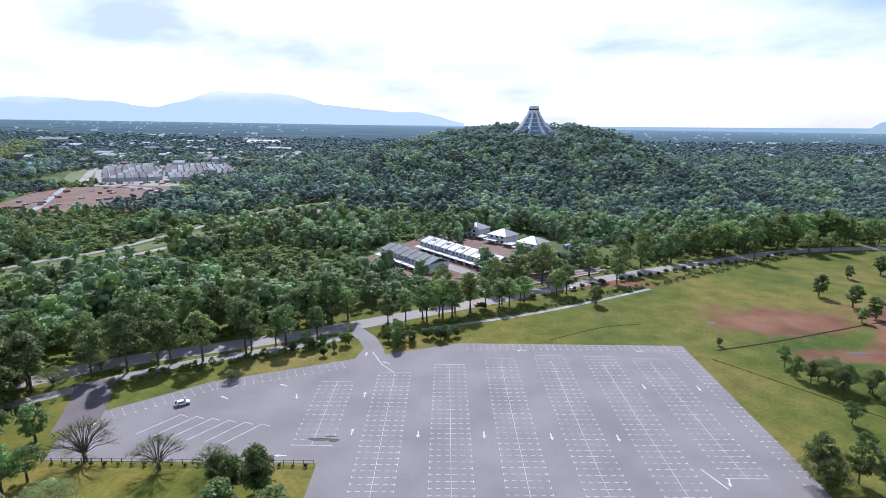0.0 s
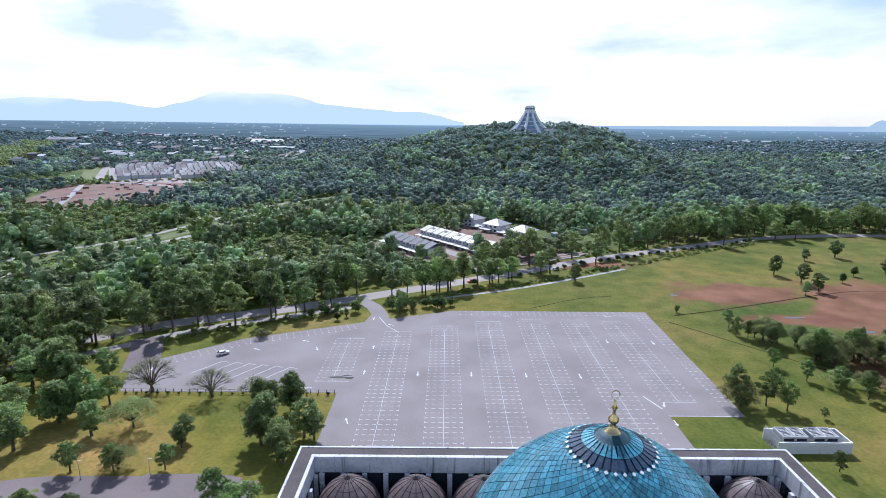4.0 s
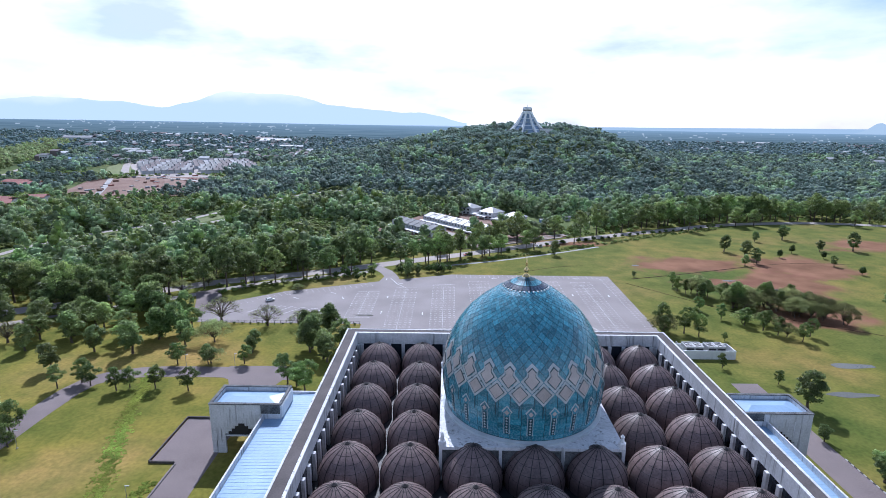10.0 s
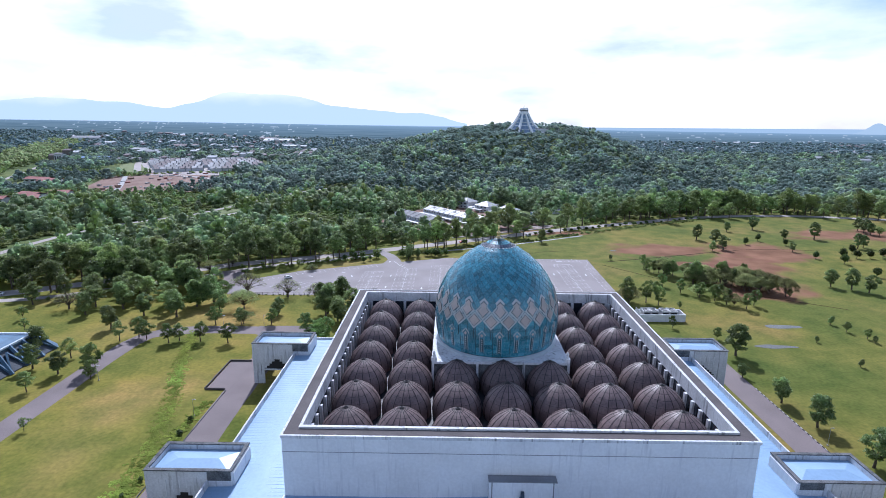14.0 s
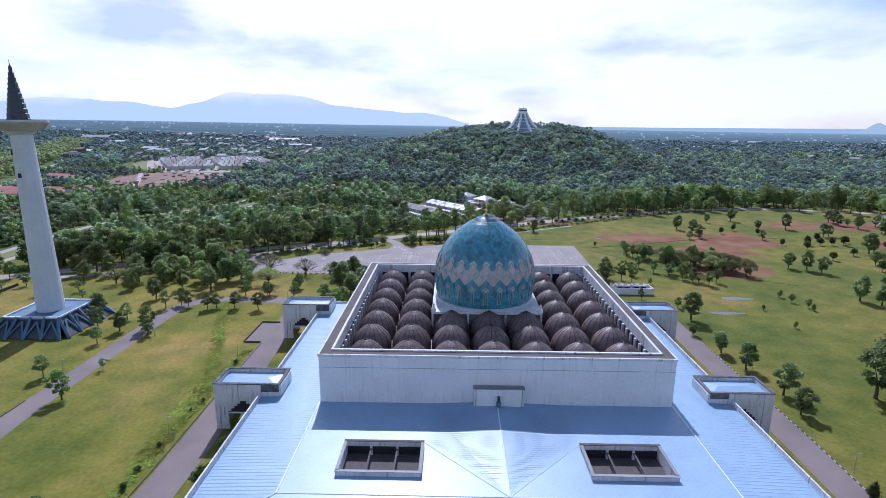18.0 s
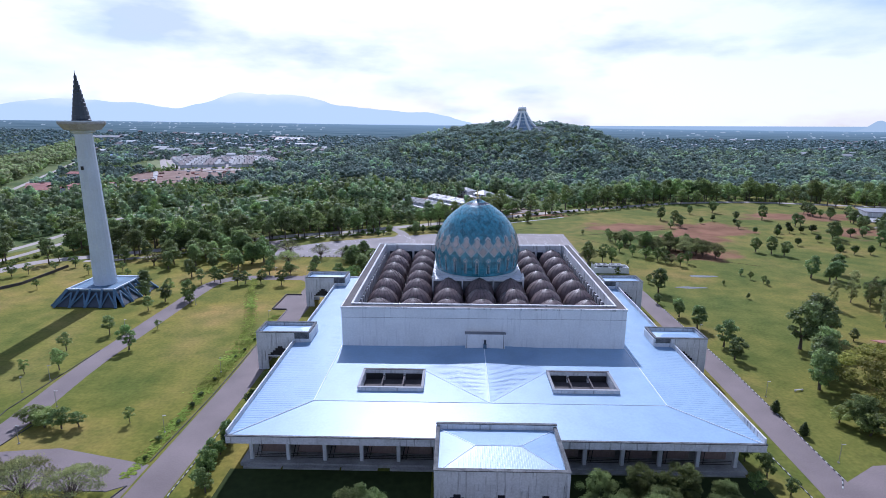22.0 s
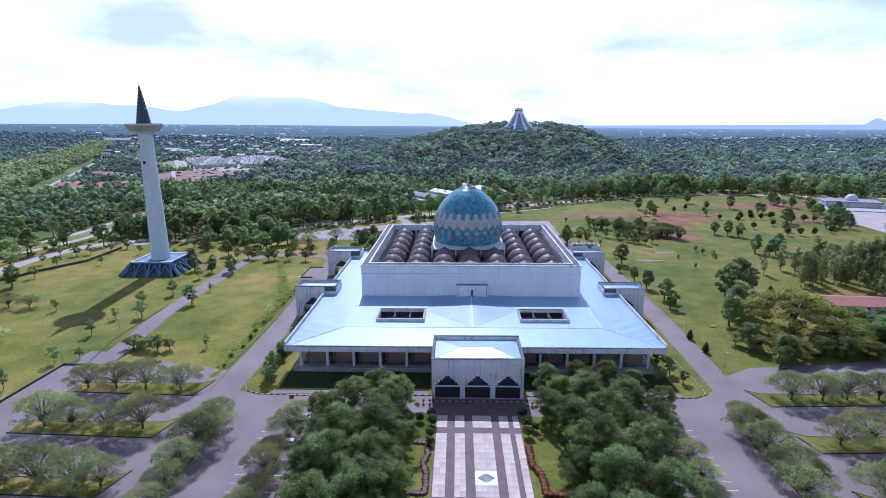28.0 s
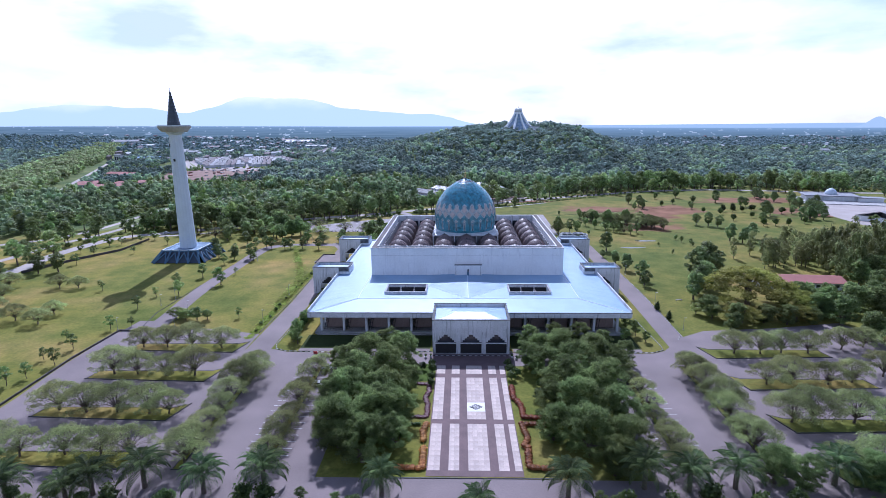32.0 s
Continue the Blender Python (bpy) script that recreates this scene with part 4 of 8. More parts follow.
for a in ((X0 - 0.1, Y1 - 0.05, X1 + 0.1, Y1 + 0.7, TOP + 0.5), (X0 - 0.1, Y0 + 0.8, X0 + 0.75, Y1 - 0.05, TOP), (X1 - 0.75, Y0 + 0.8, X1 + 0.1, Y1 - 0.05, TOP), (X0 - 0.1, Y0 - 0.08, X1 + 0.1, Y0 + 0.8, TOP)):
    part("coping", box(a[0], a[1], a[4], a[2], a[3], a[4] + 0.18), MOULD, porch, "mouldy dark coping")
for u in (8.4, 17.4, 0.1, 26.4):
    part("pilaster", box(X0 + u, Y0 - 0.12, 0, X0 + u + 1.5 if 1 < u < 20 else X0 + u + 0.85, Y0 - 0.02, 8.2 if 1 < u < 20 else TOP - 0.5), STAINED, porch)
for a, b in ((1.0, 8.4), (9.9, 17.4), (18.9, 26.3)):
    part("transom", box(X0 + a, Y0 + 0.15, 3.75, X0 + b, Y0 + 0.4, 4.1), WALL, porch, "white transom bar")
    part("gate", box(X0 + a, Y0 + 0.5, 0.1, X0 + b, Y0 + 0.62, 3.75), DARK, porch, "dark closed gate")
    part("fanlight", box(X0 + a, Y0 + 0.5, 4.1, X0 + b, Y0 + 0.62, 7.6), GLASS, porch)
    for k in range(6):
        u = X0 + (a + b) / 2 + (k - 2.5) * 1.25 + (0.4 if k > 2 else -0.4)
        part("relief_rib", box(u - 0.09, Y0 - 0.12, 6.2 + 1.3 * (2.6 - abs(k - 2.5)) * 0.7, u + 0.09, Y0 - 0.02, 9.6), STAINED, porch)
part("porch_floor", box(X0, Y0, 0, X1, Y1, 0.1), CONCRETE, porch)
rx0, rx1, ry0, ry1, rm, rz0, rz1 = X0 + 0.75, X1 - 0.75, Y0 + 0.8, Y1 - 0.1, -102.9, 11.9, 13.0
a, b = (-4.4, rm, rz1), (5.4, rm, rz1)
for f in ([(rx0, ry0, rz0), (rx1, ry0, rz0), b, a], [(rx1, ry0, rz0), (rx1, ry1, rz0), b], [(rx1, ry1, rz0), (rx0, ry1, rz0), a, b], [(rx0, ry1, rz0), (rx0, ry0, rz0), a]):
    part("roof_slope", solid([f], 0.15), SHEET, porch)
    part("sheet_ribs", faces_mesh("sheet_ribs", np.array(sheet_ribs(f, 1 if len(f) == 4 else 0, 0.5, 0.09, 0.012)), 4, SHEET), None, porch)["kind"] = "stuff"
for p, q in ((a, b), (a, (rx0, ry0, rz0)), (a, (rx0, ry1, rz0)), (b, (rx1, ry0, rz0)), (b, (rx1, ry1, rz0))):
    part("ridge_cap", tube([p, q], [0.1, 0.1], 5), RIDGE, porch)


# ---- side porches ----
def side_porch(sx, y0, xo, xi, y1, top):
    """One of the four tall side porches; sx is the side it stands on."""
    t = thing("side_porch", "white side porch with stepped arch and stained parapet", "porch", group="side porches")
    lo, hi = min(xo, xi), max(xo, xi)
    w = hi - lo
    mid = 7.6 if sx < 0 else w - 7.6
    for y, n in ((y0, "front_wall"), (y1 - 0.6, "rear_wall")):
        o = part(n, arch_wall(w, top - 0.25, [(mid - 4.2, mid + 4.2)], 0.6, 5.0, 8.6), STAINED, t)
        o.matrix_basis = pose(lo, y, 0)
        part("band", box(lo + mid - 4.2, y + 0.05, 4.6, lo + mid + 4.2, y + 0.5, 5.0), WALL, t)
        part("fanlight", box(lo + mid - 4.2, y + 0.22, 5.0, lo + mid + 4.2, y + 0.36, 8.6), DARK, t)
        for k in range(6):
            u = lo + mid + (k - 2.5) * 1.4
            part("relief_rib", box(u - 0.1, y - 0.1, 7.2 + (2.6 - abs(k - 2.5)) * 1.0, u + 0.1, y - 0.01, 11.0), WALL, t)
    part("outer_wall", box(xo, y0 + 0.6, 6.0, xo - sx * 0.6, y1 - 0.6, top - 0.25), STAINED, t)
    for y in (y0 + 0.6, y1 - 1.5):
        part("pier", box(xo, y, 0, xo - sx * 0.6, y + 0.9, 6.0), STAINED, t)
    part("inner_parapet", box(xi, y0 + 0.6, 9.8, xi + sx * 0.5, y1 - 0.6, top - 0.25), STAINED, t)
    for b_ in ((lo - 0.12, y0 - 0.12, hi + 0.12, y0 + 0.68), (lo - 0.12, y1 - 0.68, hi + 0.12, y1 + 0.12), (lo - 0.12, y0 + 0.68, lo + 0.68, y1 - 0.68), (hi - 0.62, y0 + 0.68, hi + 0.12, y1 - 0.68)):
        part("coping", box(b_[0], b_[1], top - 0.25, b_[2], b_[3], top), MOULD, t, "mouldy dark coping")
    ym, z0, z1 = (y0 + y1) / 2, top - 1.3, top - 0.55
    p, q = (lo + 4.5, ym, z1), (hi - 4.5, ym, z1)
    c = [(lo + 0.7, y0 + 0.7, z0), (hi - 0.6, y0 + 0.7, z0), (hi - 0.6, y1 - 0.7, z0), (lo + 0.7, y1 - 0.7, z0)]
    for f in ([c[0], c[1], q, p], [c[1], c[2], q], [c[2], c[3], p, q], [c[3], c[0], p]):
        part("roof_slope", solid([f], 0.12), SHEET, t)
    # blackened end of the front wall where the roof water runs off
    e0, e1 = xi + sx * 0.2, xi + sx * 5.0
    part("mould_patch", box(e0, y0 - 0.02, 11.0, e1, y0 - 0.006, top - 0.3), MOULD, t, "black mould below the coping")
    part("end_wall", box(xi - sx * 0.01, y0 + 0.3, 9.9, xi - sx * 0.3, y1 - 0.3, top - 0.6), WALL, t)


for sx, y0, xo, xi, y1, top in ((-1, -42.2, -74.0, -56.4, -32.6, 13.3), (-1, 19.6, -74.9, -57.2, 29.2, 13.6), (1, -42.2, 72.4, 55.6, -32.4, 12.8), (1, 19.2, 72.4, 55.6, 29.0, 13.2)):
    side_porch(sx, y0, xo, xi, y1, top)

# ---- minaret ----
MX, MY = -171.6, 30.2
minaret = thing("minaret", "tall pale minaret with a dark spire on a blue stepped base", "minaret", MX, MY)
part("shaft", lathe([(4.85, 6.5), (4.6, 20), (4.1, 45), (3.65, 68), (3.5, 74.6)], 16), SHAFT, minaret)
part("gallery_neck", lathe([(3.5, 74.6), (4.4, 75.2), (4.8, 75.3), (4.8, 76.1), (4.2, 76.2)], 16), SHAFT, minaret)
part("gallery_bowl", lathe([(4.2, 76.1), (6.9, 76.2), (9.2, 78.9), (9.2, 79.5), (8.7, 79.5), (8.5, 79.0), (3.2, 78.8)], 16), CONCRETE, minaret, "grey round gallery")
part("gallery_rail", lathe([(9.05, 79.5), (9.1, 80.1), (8.9, 80.1), (8.9, 79.5)], 32), SHAFT, minaret)
spire = []
for k in range(11):
    r = 3.55 * (1 - k / 11) ** 0.95 + 0.25
    z = 79 + 19.6 * k / 11
    spire += [(r, z), (r * 0.97, z + 1.55), (r * 0.90, z + 1.72)]
part("spire", lathe(spire + [(0.15, 99.4), (0.05, 101.2)], 12), SPIRE, minaret, "dark stepped spire")
part("slit_window", box(-0.6, -4.2, 59.2, 0.4, -3.3, 60.8), DARK, minaret)
part("slit_window", box(-2.6, -3.2, 67.5, -2.2, -2.4, 69.5), DARK, minaret)
part("base_deck", box(-10.5, -10.5, 5.2, 10.5, 10.5, 6.6), BLUE, minaret)
part("base_core", box(-9, -9, 0, 9, 9, 5.2), GLASS, minaret)
part("deck_kerb", box(-10.9, -10.9, 6.6, 10.9, -10.2, 7.2), SHAFT, minaret)
part("deck_kerb", box(-10.9, 10.2, 6.6, 10.9, 10.9, 7.2), SHAFT, minaret)
part("deck_kerb", box(-10.9, -10.2, 6.6, -10.2, 10.2, 7.2), SHAFT, minaret)
part("deck_kerb", box(10.2, -10.2, 6.6, 10.9, 10.2, 7.2), SHAFT, minaret)
for side in range(4):
    turn = pose(0, 0, 0, 0, 0, 90 * side)
    for k in range(5):
        x = -12 + 6 * k
        b_ = tube([(x * 1.16, -16.2, 0), (x * 0.88, -10.6, 6.9)], [0.75, 0.6], 4)
        ob = part("buttress", b_, BLUE, minaret)
        ob.matrix_basis = turn
        if k < 4:
            for p, q in (((x * 1.16, -16.0, 0.2), (x * 0.93 + 2.9, -11.6, 5.6)), (((x + 6) * 1.16, -16.0, 0.2), (x * 0.93 + 2.9, -11.6, 5.6))):
                ob = part("brace", tube([p, q], [0.4, 0.4], 4), BLUE, minaret)
                ob.matrix_basis = turn
    ob = part("skirt", solid([[(-13.5, -15.6, 0.3), (13.5, -15.6, 0.3), (10.4, -10.4, 6.0), (-10.4, -10.4, 6.0)]], 0.2), SPIRE, minaret)
    ob.matrix_basis = turn

# ---- plaza before the entrance ----
plaza = thing("plaza", "entrance plaza of cream slabs between maroon bands", "plaza", kind="structure")
part("paving_bed", box(-11.2, -179.2, -0.2, 11.9, -112.0, 0.05), PAVE_D, plaza, "maroon paving bands")
slabs = {}
for x0, x1 in ((-10.9, -8.0), (-5.9, -3.3), (-1.1, 4.1), (6.2, 8.7), (10.0, 11.7)):
    for y0, y1, tile in ((-126.8, -120.8, 2.0), (-154.5, -129.6, 2.07), (-177.0, -156.8, 2.02)):
        nx, ny = max(1, round((x1 - x0) / 1.3)), round((y1 - y0) / tile)
        w, d = (x1 - x0) / nx, (y1 - y0) / ny
        key = (round(w, 2), round(d, 2))
        if key not in slabs:
            slabs[key] = mesh_of("slab", box(-w / 2 + 0.008, -d / 2 + 0.008, 0.04, w / 2 - 0.008, d / 2 - 0.008, 0.08), PAVER)
        for a_ in range(nx):
            for b_ in range(ny):
                if x0 == -1.1 and -150.4 < y0 + (b_ + 0.5) * d < -145.4:
                    continue
                ob = part("slab", slabs[key], None, plaza)
                ob.matrix_basis = pose(x0 + (a_ + 0.5) * w, y0 + (b_ + 0.5) * d, 0)
part("emblem_panel", box(-1.1, -150.4, 0.04, 4.1, -145.4, 0.09), LINE, plaza, "white square panel with a dark star emblem")
emblem = bmesh.new()
for r, n in ((1.7, 4), (1.2, 4), (0.6, 4)):
    for k in range(n):
        a_ = math.pi / 2 * k
        c_, s_ = math.cos(a_), math.sin(a_)
        prism([(1.5 + c_ * (r - 0.35) * 1.2 - s_ * 0.1, -147.9 + s_ * (r - 0.35) - c_ * 0.1), (1.5 + c_ * r * 1.2, -147.9 + s_ * r), (1.5 - s_ * r * 1.2, -147.9 + c_ * r), (1.5 - s_ * (r - 0.35) * 1.2, -147.9 + c_ * (r - 0.35))], 0.09, 0.11, emblem)
part("emblem", emblem, KERB_B, plaza, "dark star emblem")
tagged(part("porch_apron", box(-13.5, -118.6, -0.2, 15, -112.0, 0.06), PAVE_D), "maroon paved apron before the porch", "paving", kind="structure")
for x0, x1 in ((-62, -14), (16, 62)):
    tagged(part("front_walk", box(x0, -109.3, -0.2, x1, -107.0, 0.08), ROAD), "grey paved walk before the gallery lawn", "path", kind="structure")
# ---- trees ----
def leaf_quads(rng, blobs, count, size, loose=0.8):
    """Small leaf sprays on and in a set of blobs (centre, radii): an array of rhombs."""
    vol = np.array([b[1][0] * b[1][1] for b in blobs])
    which = rng.choice(len(blobs), count, p=vol / vol.sum())
    centre, radii = np.array([b[0] for b in blobs])[which], np.array([b[1] for b in blobs])[which]
    d = rng.normal(size=(count, 3))
    d /= np.linalg.norm(d, axis=1, keepdims=True)
    d[:, 2] = np.where(d[:, 2] < -0.35, -d[:, 2], d[:, 2])
    at = centre + d * radii * (rng.uniform(0.2, 1.0, (count, 1)) ** 0.35) * rng.uniform(0.75, 1.32, (count, 1))
    n = d + rng.normal(size=(count, 3)) * loose + (0, 0, 0.35)
    n /= np.linalg.norm(n, axis=1, keepdims=True)
    u = np.cross(n, rng.normal(size=(count, 3)))
    u /= np.linalg.norm(u, axis=1, keepdims=True)
    v = np.cross(n, u)
    s = size * rng.uniform(0.6, 1.35, (count, 1))
    u, v = u * s, v * s * 0.62
    sag = np.array([0, 0, 1.0]) * s * 0.18
    return np.stack([at - u - sag, at - v, at + u - sag, at + v], 1)


def blob_core(blobs, shrink=0.78, seg=7):
    """Rough inner masses that close the crown, as quads."""
    out = []
    for (cx, cy, cz), (rx, ry, rz) in blobs:
        rings = []
        for i in range(5):
            p = math.pi * i / 4
            rings.append([(cx + shrink * rx * math.sin(p) * math.cos(2 * math.pi * j / seg), cy + shrink * ry * math.sin(p) * math.sin(2 * math.pi * j / seg), cz + shrink * rz * math.cos(p)) for j in range(seg)])
        for lo, hi in zip(rings, rings[1:]):
            for j in range(seg):
                out.append([lo[j], hi[j], hi[(j + 1) % seg], lo[(j + 1) % seg]])
    return np.array(out)


def crown_blobs(rng, n, spread, low, high, r0, r1, flat=0.75):
    """Clumps that fill a crown: spreading ones for flat crowns, stacked ones for full crowns."""
    blobs = []
    lean = rng.uniform(-0.12, 0.12, 2) * (high - low)
    for k in range(n):
        r = rng.uniform(r0, r1)
        a = 2.4 * k + rng.uniform(0, 0.9)
        if flat < 0.7:
            q = math.sqrt((k + 0.5) / n)
            x, y = spread * q * math.cos(a), spread * q * math.sin(a)
            z = high - (high - low) * (q ** 1.7) * rng.uniform(0.6, 1.0)
        else:
            h = (k + rng.uniform(0.2, 0.8)) / n
            q = spread * math.sin(math.pi * (0.16 + 0.76 * h)) ** 0.9 * rng.uniform(0.35, 1.08)
            x, y, z = q * math.cos(a) + lean[0] * h, q * math.sin(a) + lean[1] * h, low + r * flat * 0.6 + (high - low) * h
        blobs.append(((x, y, z), (r, r, r * flat)))
    return blobs


def limbs(rng, trunk_r, fork, blobs, lean=0.2, twigs=0):
    bm = bmesh.new()
    top = Vector((rng.uniform(-lean, lean), rng.uniform(-lean, lean), fork))
    tube([(0, 0, -0.1), tuple(top * 0.5 + Vector((0.05, 0, 0))), tuple(top)], [trunk_r * 1.25, trunk_r, trunk_r * 0.8], 7, bm)
    for (x, y, z), (r, _, _) in blobs[:12 if not twigs else None]:
        end = Vector((x * 0.85, y * 0.85, z))
        mid = top.lerp(end, 0.5) + Vector((0, 0, 0.12 * (end - top).length))
        tube([tuple(top), tuple(mid), tuple(end)], [trunk_r * (0.3 if twigs else 0.5), trunk_r * (0.18 if twigs else 0.3), trunk_r * 0.1], 5 if not twigs else 4, bm)
        for _ in range(twigs):
            d = Vector(rng.normal(size=3)) + Vector((x, y, 0)) * 0.25 + Vector((0, 0, 0.8))
            tube([tuple(mid.lerp(end, rng.uniform(0.3, 1.0))), tuple(end + d.normalized() * r * rng.uniform(0.8, 1.5))], [trunk_r * 0.09, trunk_r * 0.035], 3, bm)
    return bm


KINDS = {}


def make_kind(kind, variants, mat, name, label, category, n, spread, low, high, r0, r1, fork, trunk_r, leaves, size, core=0.7, flat=0.75, twigs=0, loose=0.8):
    rng = np.random.default_rng(sum(map(ord, kind)))
    made = []
    for _ in range(variants):
        blobs = crown_blobs(rng, n, spread, low, high, r0, r1, flat)
        quads = leaf_quads(rng, blobs, leaves, size, loose)
        if core:
            quads = np.concatenate([blob_core(blobs, core), quads])
        made.append((mesh_of("trunk", limbs(rng, trunk_r, fork, blobs, 0.2, twigs), BARK), faces_mesh("crown", quads, 4, mat)))
    KINDS[kind] = (made, name, label, category)


make_kind("round", 5, TREE_DARK, "shade_tree", "dark green leafy tree with a dense rounded crown", "tree", 27, 2.7, 1.5, 7.4, 0.55, 1.3, 2.0, 0.26, 3300, 0.22, core=0.5)
make_kind("mid", 5, TREE_MID, "garden_tree", "green leafy garden tree with an uneven crown", "tree", 22, 2.5, 1.7, 6.8, 0.5, 1.15, 1.9, 0.2, 2200, 0.21, core=0.35)
make_kind("young", 4, TREE_MID, "young_tree", "young thin tree with a sparse green crown", "tree", 9, 1.4, 1.4, 3.8, 0.4, 0.8, 1.2, 0.08, 420, 0.2, core=0.0)
make_kind("lime", 3, TREE_LIME, "yellow_tree", "bright yellow green tree with a rounded crown", "tree", 24, 2.9, 1.4, 5.8, 0.6, 1.2, 1.4, 0.2, 2600, 0.22, core=0.4)
make_kind("rain", 6, TREE_GREY, "parking_tree", "feathery grey green spreading tree in the car park", "tree", 44, 4.6, 2.1, 5.9, 0.6, 1.4, 1.1, 0.22, 6800, 0.115, core=0.0, flat=0.68, twigs=3, loose=1.5)
make_kind("bare", 3, TREE_GREY, "bare_tree", "almost leafless spreading tree beside the car park", "tree", 34, 5.6, 2.6, 7.4, 1.0, 1.6, 1.6, 0.38, 1500, 0.12, core=0.0, flat=0.6, twigs=9)
make_kind("tall", 5, TREE_DARK, "roadside_tree", "tall roadside tree with a bare trunk and dark crown", "tree", 24, 3.7, 4.6, 12.6, 0.9, 1.8, 4.2, 0.32, 2700, 0.31, core=0.45)
make_kind("avenue", 5, TREE_ROAD, "avenue_tree", "tall light green roadside tree with a bare trunk", "tree", 26, 4.3, 3.8, 12.2, 0.9, 1.8, 4.0, 0.32, 2800, 0.30, core=0.35)
make_kind("big", 4, TREE_BIG, "great_shade_tree", "large dark green tree with a heavy crown", "tree", 84, 6.4, 0.8, 12.4, 0.6, 1.8, 2.2, 0.5, 21000, 0.165, core=0.36, loose=1.6)
make_kind("wild", 5, TREE_BIG, "wild_tree", "dense dark tree at the edge of the woods", "tree", 24, 4.0, 0.9, 9.0, 0.9, 1.9, 1.6, 0.3, 2600, 0.36, core=0.5)
make_kind("umbrella", 3, TREE_OLIVE, "umbrella_tree", "wide olive green umbrella-shaped shade tree", "tree", 90, 10.0, 3.2, 9.4, 1.2, 2.2, 3.0, 0.6, 17000, 0.21, core=0.55, flat=0.45, loose=1.1)
make_kind("pine", 4, TREE_GREY, "casuarina", "slender grey green feathery tree in a grove", "tree", 22, 1.9, 1.2, 11.5, 0.5, 1.1, 2.0, 0.16, 1700, 0.2, core=0.3, flat=1.2)
make_kind("shrub", 3, HEDGE, "shrub", "leafy green shrub on the lawn", "shrub", 7, 0.9, 0.5, 1.5, 0.45, 0.8, 0.4, 0.08, 520, 0.16, core=0.7)


def plant(kind, x, y, scale=1.0, tall=1.0):
    made, name, label, category = KINDS[kind]
    trunk, crown = made[random.randrange(len(made))]
    t = thing(name, label, category, x, y, height(x, y), group=name.replace("_", " ") + "s")
    t.matrix_basis = pose(x, y, height(x, y), 0, 0, random.uniform(0, 360)) @ Matrix.Diagonal((scale, scale, scale * tall, 1))
    part("trunk", trunk, None, t)
    part("crown", crown, None, t)
    return t


# great trees beside the plaza
for x, y, s in ((-39, -128, 0.8), (-40, -140, 0.8), (-39, -152, 0.8), (-38, -162, 0.78), (-20, -140, 0.7), (-20, -156, 0.78), (-20, -168, 0.72), (22, -150, 0.72), (21, -164, 0.75), (41, -135, 0.7), (33, -178, 0.7), (-27, -115, 0.85), (-22, -124, 0.9), (-32, -126, 1.0), (-25, -137, 1.02), (-34, -140, 1.0), (-24, -150, 1.0), (-33, -154, 1.08), (-25, -163, 1.05), (-34, -168, 1.05), (-27, -174, 0.9),
                (30, -118, 0.85), (40, -122, 0.9), (25, -130, 0.85), (34, -134, 1.05), (27, -144, 1.0), (38, -147, 1.05), (29, -157, 1.05), (39, -161, 1.0), (29, -170, 1.0), (38, -173, 0.9), (22, -106, 0.62), (31, -103, 0.62), (40, -103, 0.66), (49, -105, 0.5), (24, -114, 0.68), (33, -113, 0.72), (43, -114, 0.68), (20, -123, 0.7), (52, -119, 0.6), (47, -129, 0.75), (-44, -122, 0.55)):
    plant("big", x, y, s)
# feathery trees on the islands and medians of the car parks
for sx in (-1, 1):
    for y, xs_ in ((-106.5, (120, 111, 101, 92)), (-129, (119, 110, 100, 91)), (-152, (120, 111, 102, 93, 86)), (-173, (120, 112, 103, 94, 87))):
        for x in xs_:
            plant("rain", sx * (x + random.uniform(-1.5, 1.5)), y - (3.2 if sx > 0 else 0) + random.uniform(-1, 1), random.uniform(1.2, 1.6), random.uniform(0.88, 1.05))
    for x in (71, 50.5):
        for y in (-124, -131.5, -139, -146.5, -154, -161.5, -169, -176):
            plant("rain", sx * (x + random.uniform(-0.8, 0.8)), y + random.uniform(-2, 2), random.uniform(0.95, 1.45) * (0.75 if x < 60 else 1), random.uniform(0.9, 1.1))
for x, y, s in ((133, -106, 1.3), (142, -104, 1.2), (132, -127, 1.35), (141, -130, 1.3), (150, -128, 1.2), (132, -152, 1.3), (142, -155, 1.3), (133, -174, 1.3), (150, -106, 1.2)):
    plant("rain", x, y, s)
# lawns west of the mosque
for x, y, s in ((-126, -28.6, 1.05), (-142, -14.7, 0.9), (-139.5, -45, 0.9), (-131.6, 26, 1.1), (-128, 20.7, 0.8), (-142, 12, 0.8), (-137, 51, 0.95), (-132, 55, 0.9), (-128, 53, 0.85), (-118, 50, 0.9), (-115, 52, 0.8), (-107, 52, 0.85), (-96, 50.5, 0.9),
                (-108.5, 69, 0.9), (-98, 69, 0.85), (-60, 50.5, 1.2), (-67, 56, 1.15), (-284, 39, 1.1), (-300, 70, 1.1), (-315, 101, 1.2), (-309, 76, 1.1), (-268, 76, 1.0), (-252, 60, 0.9), (-240, 92, 1.0), (-145, 36, 0.9), (-148, -30, 0.8), (-86, 70, 0.8)):
    plant("mid" if x > -135 or y > 60 else "avenue", x, y, s * (1.15 if x > -135 or y > 60 else 0.62))
